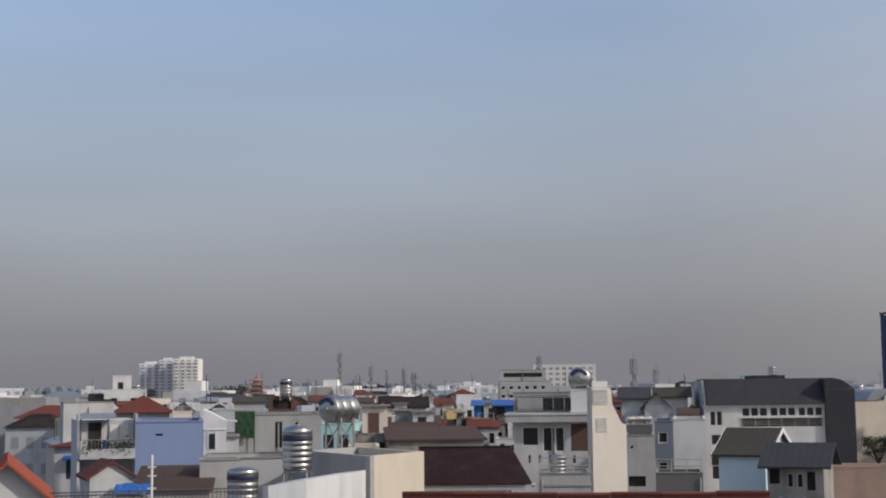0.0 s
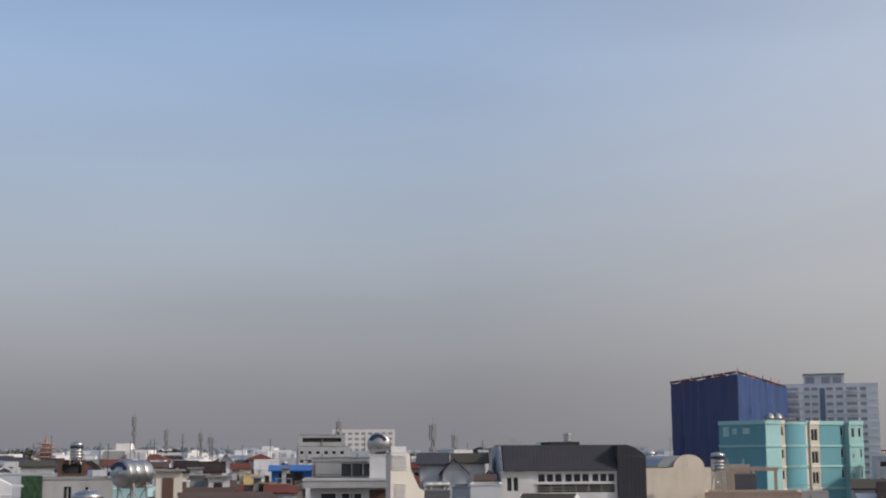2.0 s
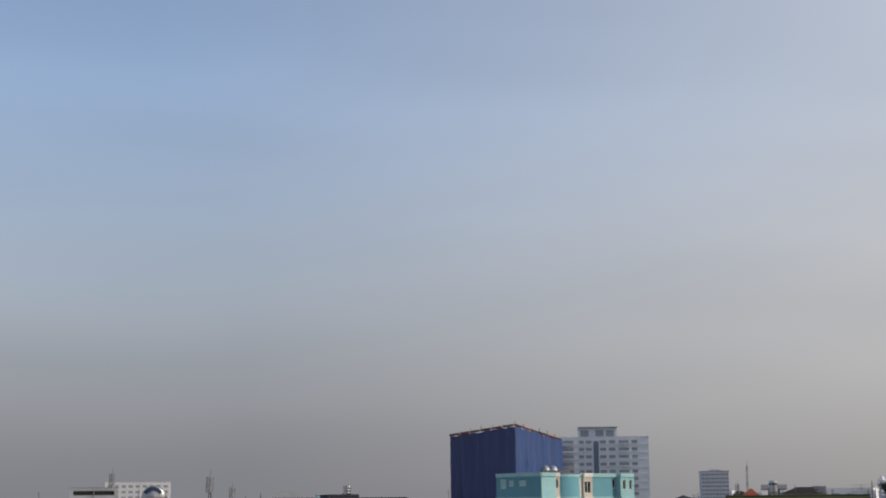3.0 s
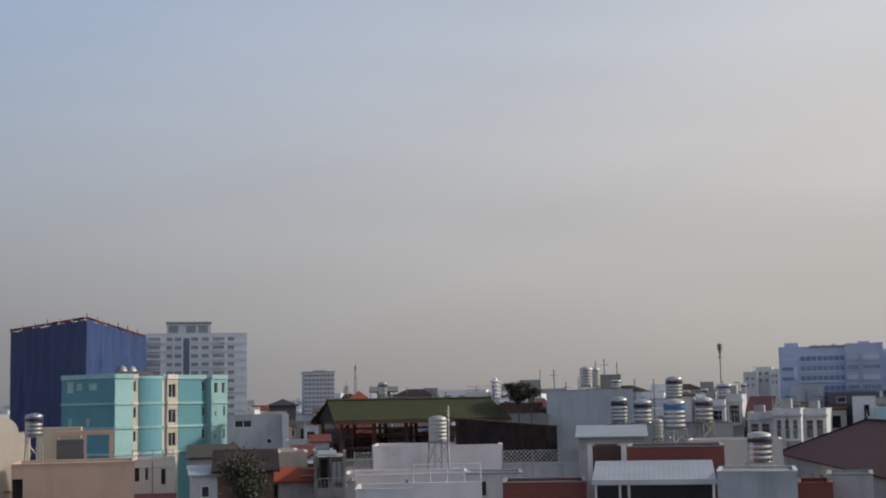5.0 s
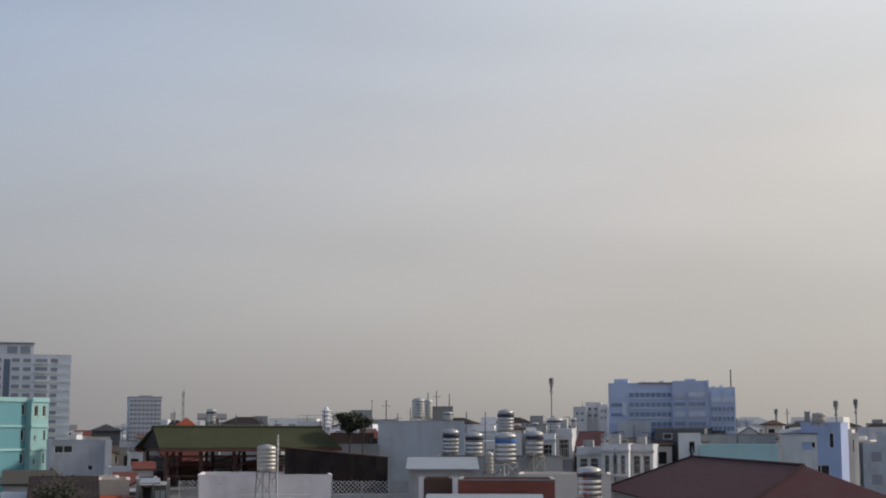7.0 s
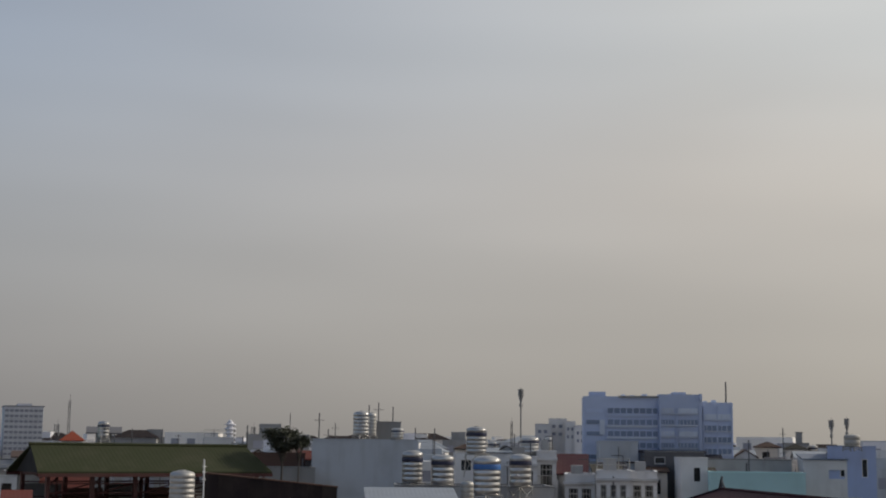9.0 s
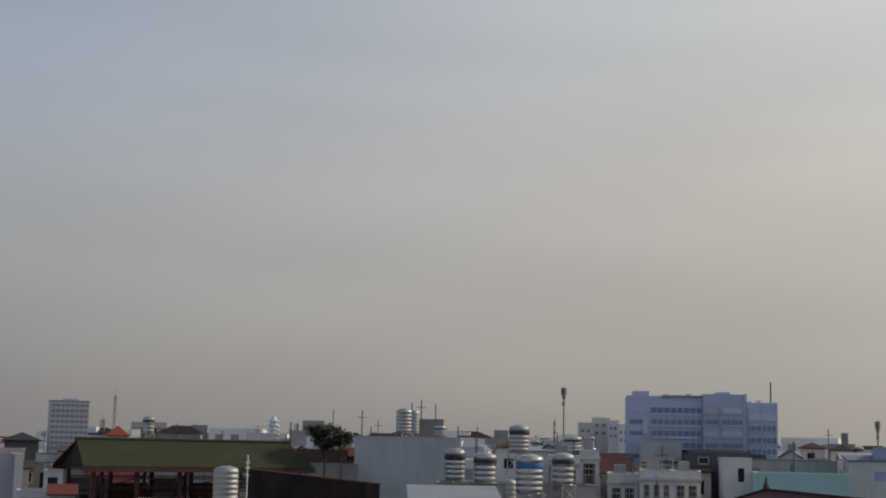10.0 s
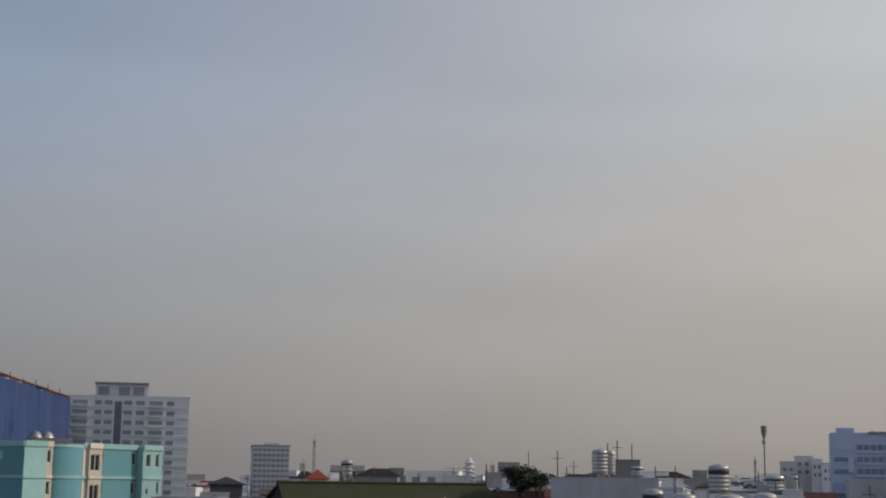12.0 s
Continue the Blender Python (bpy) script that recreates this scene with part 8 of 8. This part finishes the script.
house("white plastered small rooftop house with a terrace", 91.55, 158.90, -31.2, 1.83, 5.50, 16.77, WHITE, void=[(0.4, 14.99, 0.91, 1.18)], parapet=0.2, group="town houses")
house("ivory small rooftop house with a terrace", 91.86, 162.31, -30.8, 2.75, 5.40, 16.98, IVORY, win=[(0.3, 15.41, 0.69, 1.04), (1.68, 15.08, 0.68, 1.29)], parapet=0.2, group="town houses")
house("clean white small rooftop house under a rusty roof", 85.82, 157.38, -29.7, 2.33, 4.40, 16.73, BRIGHT, parapet=0.2, group="town houses", roof="gable_y", cover=RUSTROOF, rise=0.58, over=0.2)
aerial(-46.6, 203.6, 0, 20.0, arms=3)
aerial(-16.6, 193.0, 0, 17.8, arms=2)
aerial(-4.1, 179.3, 0, 16.8, arms=3)
aerial(3.8, 162.3, 0, 16.9, arms=2)
aerial(-38.8, 145.3, 0, 17.2, arms=2)
aerial(-36.2, 208.1, 0, 19.1, arms=0)
aerial(-20.8, 178.4, 0, 19.3, arms=3)
aerial(-28.2, 149.0, 0, 18.3, arms=3)
aerial(-37.8, 139.9, 0, 18.9, arms=2)
aerial(-37.3, 218.3, 0, 19.4, arms=0)
aerial(13.8, 185.4, 0, 18.8, arms=2)
aerial(-35.1, 152.9, 0, 18.2, arms=0)
aerial(-5.5, 140.0, 0, 17.1, arms=2)
aerial(-1.0, 217.4, 0, 18.0, arms=2)
aerial(-26.9, 171.0, 0, 19.0, arms=3)
aerial(-29.1, 211.5, 0, 19.6, arms=3)
aerial(-1.9, 130.6, 0, 17.1, arms=2)
aerial(-15.3, 201.4, 0, 19.3, arms=0)
aerial(-30.9, 214.4, 0, 17.1, arms=2)
aerial(-42.7, 177.0, 0, 18.6, arms=3)
aerial(136.8, 195.8, 0, 18.8, arms=0)
aerial(91.6, 154.3, 0, 18.4, arms=3)
aerial(94.1, 189.3, 0, 19.1, arms=3)
aerial(124.6, 173.1, 0, 18.8, arms=2)
aerial(76.8, 142.5, 0, 18.4, arms=3)
aerial(107.9, 165.1, 0, 18.0, arms=0)
aerial(123.0, 130.1, 0, 17.9, arms=0)
aerial(110.0, 121.6, 0, 18.6, arms=0)
aerial(124.2, 160.7, 0, 18.0, arms=3)
aerial(99.3, 213.0, 0, 18.6, arms=0)
aerial(96.3, 205.6, 0, 19.7, arms=0)
aerial(78.7, 145.1, 0, 19.3, arms=3)
aerial(109.0, 204.4, 0, 19.7, arms=3)
aerial(116.5, 156.3, 0, 18.2, arms=0)
aerial(157.8, 166.3, 0, 19.2, arms=2)
aerial(92.2, 192.6, 0, 19.5, arms=2)
aerial(146.9, 159.2, 0, 18.0, arms=0)
aerial(109.5, 154.3, 0, 18.6, arms=2)
aerial(117.5, 145.3, 0, 19.8, arms=2)
aerial(124.7, 142.3, 0, 18.1, arms=3)
aerial(102.8, 163.1, 0, 19.5, arms=0)
aerial(142.6, 185.4, 0, 18.7, arms=0)
aerial(116.6, 188.9, 0, 20.5, arms=3)
aerial(128.2, 149.4, 0, 18.6, arms=0)
aerial(97.4, 148.1, 0, 19.4, arms=0)
aerial(109.4, 148.6, 0, 19.1, arms=0)

# ---- the rest of the town: plain tube houses and their roofs, thinning into the distance ----
KEEP_CLEAR = [(52, 205, 16), (58, 200, 16), (70, 205, 18), (68, 215, 16), (118, 140, 16), (72, 132, 20), (112, 150, 15)]
PALETTE = [WHITE, WHITE, BRIGHT, PALEGREY, PALEGREY, IVORY, GREY, PALEBLUE, CREAM, AQUA, WHITE]
COVERS = [REDROOF, BROWNROOF, ZINC, RUSTROOF, DARKROOF, RUSTROOF, OLIVEROOF]
LOOKS = {WHITE: "white plastered", BRIGHT: "clean white", PALEGREY: "pale grey", IVORY: "ivory plastered", GREY: "grey cement", PALEBLUE: "pale blue", CREAM: "cream painted", AQUA: "pale aqua"}
rng = random.Random(42)
taken = list(OCCUPIED)
dist = 104.0
while dist < 168:
    az = -21.0
    while az < 58:
        w = rng.uniform(3.4, 6.5)
        step = math.degrees(w / dist) * rng.uniform(1.1, 1.9)
        a = radians(az)
        near = dist + rng.uniform(-5, 5)
        x, y = near * math.sin(a), near * math.cos(a)
        az += step
        low = near < 142 if az < 11 else near < 212
        if low and (az > 11 and near < 168 or 3.5 < az < 22):
            continue
        if any((x - cx) ** 2 + (y - cy) ** 2 < (cr + w / 2) ** 2 for cx, cy, cr in taken):
            continue
        if any((x - cx) ** 2 + (y - cy) ** 2 < cr * cr for cx, cy, cr in KEEP_CLEAR):
            continue
        top = 16.3 - 0.5 * (212 > near) - rng.uniform(0, 3.2) + (rng.uniform(0.3, 1.2) if near > 200 and rng.random() < 0.25 else 0)
        if low:
            top = rng.uniform(11.8, 14.0)
        wall = rng.choice(PALETTE)
        kind = rng.choice(["flat", "flat", "flat", "gable_x", "shed", "hip", "gable_y"])
        wins = window_grid(w * 0.15, top - 2.3, 2, 2, w * 0.4, 3.2, w * 0.28, 1.3)
        text = LOOKS[wall] + " tube house " + ("with a flat roof terrace" if kind == "flat" else "under a pitched sheet roof")
        house(text, x, y, -az + rng.choice([-6, 0, 0, 8]), w, rng.uniform(7, 11), top, wall, win=wins, roof=kind, cover=rng.choice(COVERS), rise=rng.uniform(0.6, 1.3), plain=True, glass=GLASS if near < 200 else FARGLASS, group="town houses")
        if kind == "flat" and rng.random() < 0.35:
            upright_tank(x + 1.2 * math.cos(a) + 2.5 * math.sin(a), y + 2.5 * math.cos(a) - 1.2 * math.sin(a), top - 0.5, rng.uniform(0.9, 1.2), rng.uniform(1.1, 1.6), legs=rng.uniform(0.5, 1.0), ribs=3, band=rng.choice([None, DARKBAND]))
        elif rng.random() < 0.16:
            aerial(x + 2.5 * math.sin(a), y + 2.5 * math.cos(a), top - 0.5, rng.uniform(1.8, 3.6))
    dist *= 1.085

# roofs further off, too many to count
far = {m: bmesh.new() for m in (WHITE, BRIGHT, IVORY, HAZED, HAZEDWARM, GREY, REDROOF, PALEBLUE, ZINC, BROWNROOF)}
panes = bmesh.new()
dist = 166.0
while dist < 900:
    az = -26.0
    while az < 64:
        w = rng.uniform(4.5, 8) * (1 + dist / 700)
        a = radians(az)
        az += math.degrees(w / dist) * rng.uniform(1.0, 1.7)
        r = dist + rng.uniform(-10, 10)
        x, y = r * math.sin(a), r * math.cos(a)
        if az > 11 and r < 214 or any((x - cx) ** 2 + (y - cy) ** 2 < cr * cr for cx, cy, cr in KEEP_CLEAR):
            continue
        if abs(az + 16) < 2 and r < 520 or (x - 105) ** 2 + (y - 255) ** 2 < 800:
            continue
        top = 15.4 + (2.0 if az > 24 and r > 290 else 0) + rng.uniform(-2.4, 1.2) + (0.6 if az > 25 else 0) + (rng.uniform(0.5, 3.2) * dist / 450 if rng.random() < 0.16 else 0)
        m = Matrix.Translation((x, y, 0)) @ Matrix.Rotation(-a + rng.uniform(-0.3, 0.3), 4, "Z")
        # past 260 m the plasters with haze in their colour take over
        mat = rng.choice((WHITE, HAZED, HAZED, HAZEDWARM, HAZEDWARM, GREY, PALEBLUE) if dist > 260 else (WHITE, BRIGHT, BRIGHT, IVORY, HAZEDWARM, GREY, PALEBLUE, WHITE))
        b = bmesh.new()
        box(b, 0, w, 0, 9, 0, top)
        if rng.random() < 0.5:
            box(b, w * 0.2, w * 0.55, 1, 5, top + 0.004, top + rng.uniform(0.8, 1.8))
        for q in b.verts:
            q.co = m @ q.co
        me = bpy.data.meshes.new("far")
        b.to_mesh(me)
        b.free()
        far[mat].from_mesh(me)
        bpy.data.meshes.remove(me)
        if rng.random() < 0.25:
            tile = rng.choice((REDROOF, BROWNROOF, ZINC))
            if az > 24 and tile is REDROOF:
                tile = BROWNROOF
            v = [far[tile].verts.new(m @ Vector(p)) for p in ((-0.3, -0.3, top + 0.005), (w + 0.3, -0.3, top + 0.005), (w + 0.3, 9.3, top + 0.005), (-0.3, 9.3, top + 0.005), (w * 0.3, 4.5, top + 1.5), (w * 0.7, 4.5, top + 1.5))]
            for f in ((0, 1, 5, 4), (1, 2, 5), (2, 3, 4, 5), (3, 0, 4)):
                far[tile].faces.new([v[i] for i in f])
        for j in range(2):
            for i in range(3):
                u, zz = w * (0.12 + 0.3 * i), top - 2.4 - 3 * j
                panes.faces.new([panes.verts.new(m @ Vector(p)) for p in ((u, -0.03, zz), (u + w * 0.15, -0.03, zz), (u + w * 0.15, -0.03, zz + 1.3), (u, -0.03, zz + 1.3))])
    dist *= 1.06
for m, b in far.items():
    ob = part("far_roofs", b, m, None)
    tagged(ob, "jumble of far house blocks and roofs in " + m.name.replace("_", " "), "houses", kind="stuff")
ob = part("far_windows", panes, FARGLASS, None)
tagged(ob, "small dark windows of the far house blocks", "windows", kind="stuff")

# slim aerials and masts along the skyline
for i in range(34):
    a = radians(rng.uniform(-20, 54))
    r = rng.uniform(215, 330)
    aerial(r * math.sin(a), r * math.cos(a), 14.0, rng.uniform(3.5, 6.5), arms=rng.choice([0, 2, 3]))
for i in range(7):
    a = radians(rng.uniform(22, 54))
    r = rng.uniform(260, 380)
    mast(r * math.sin(a), r * math.cos(a), 6, 17.0 + rng.uniform(-3.5, 0.0), 0.6, panels=rng.random() < 0.5)

# plain lower roofs round and behind the viewpoint, out of sight below it
under = {m: bmesh.new() for m in (PALEGREY, ROOFTOP, WHITE)}
for i in range(-9, 11):
    for j in range(-9, 8):
        x, y = i * 11.0 + rng.uniform(-1, 1), j * 10.5 + rng.uniform(-1, 1)
        if math.hypot(x, y) > (68 if y > 0 else 105) or any((x - cx) ** 2 + (y - cy) ** 2 < (cr + 5) ** 2 for cx, cy, cr in OCCUPIED):
            continue
        if math.hypot(x, y) > 36 and y > 20 and x < 0:
            continue
        hw, hd, top = rng.uniform(2.4, 4.4), rng.uniform(3.0, 4.2), rng.uniform(6.0, 9.6)
        box(under[rng.choice((PALEGREY, WHITE))], x - hw, x + hw, y - hd, y + hd, 0, top)
        box(under[ROOFTOP], x - hw + 0.2, x + hw - 0.2, y - hd + 0.2, y + hd - 0.2, top + 0.004, top + 0.1)
for m, b in under.items():
    ob = part("lower_roofs", b, m, None)
    tagged(ob, "plain lower house blocks in " + m.name.replace("_", " ") + " below the viewpoint", "houses", kind="stuff")
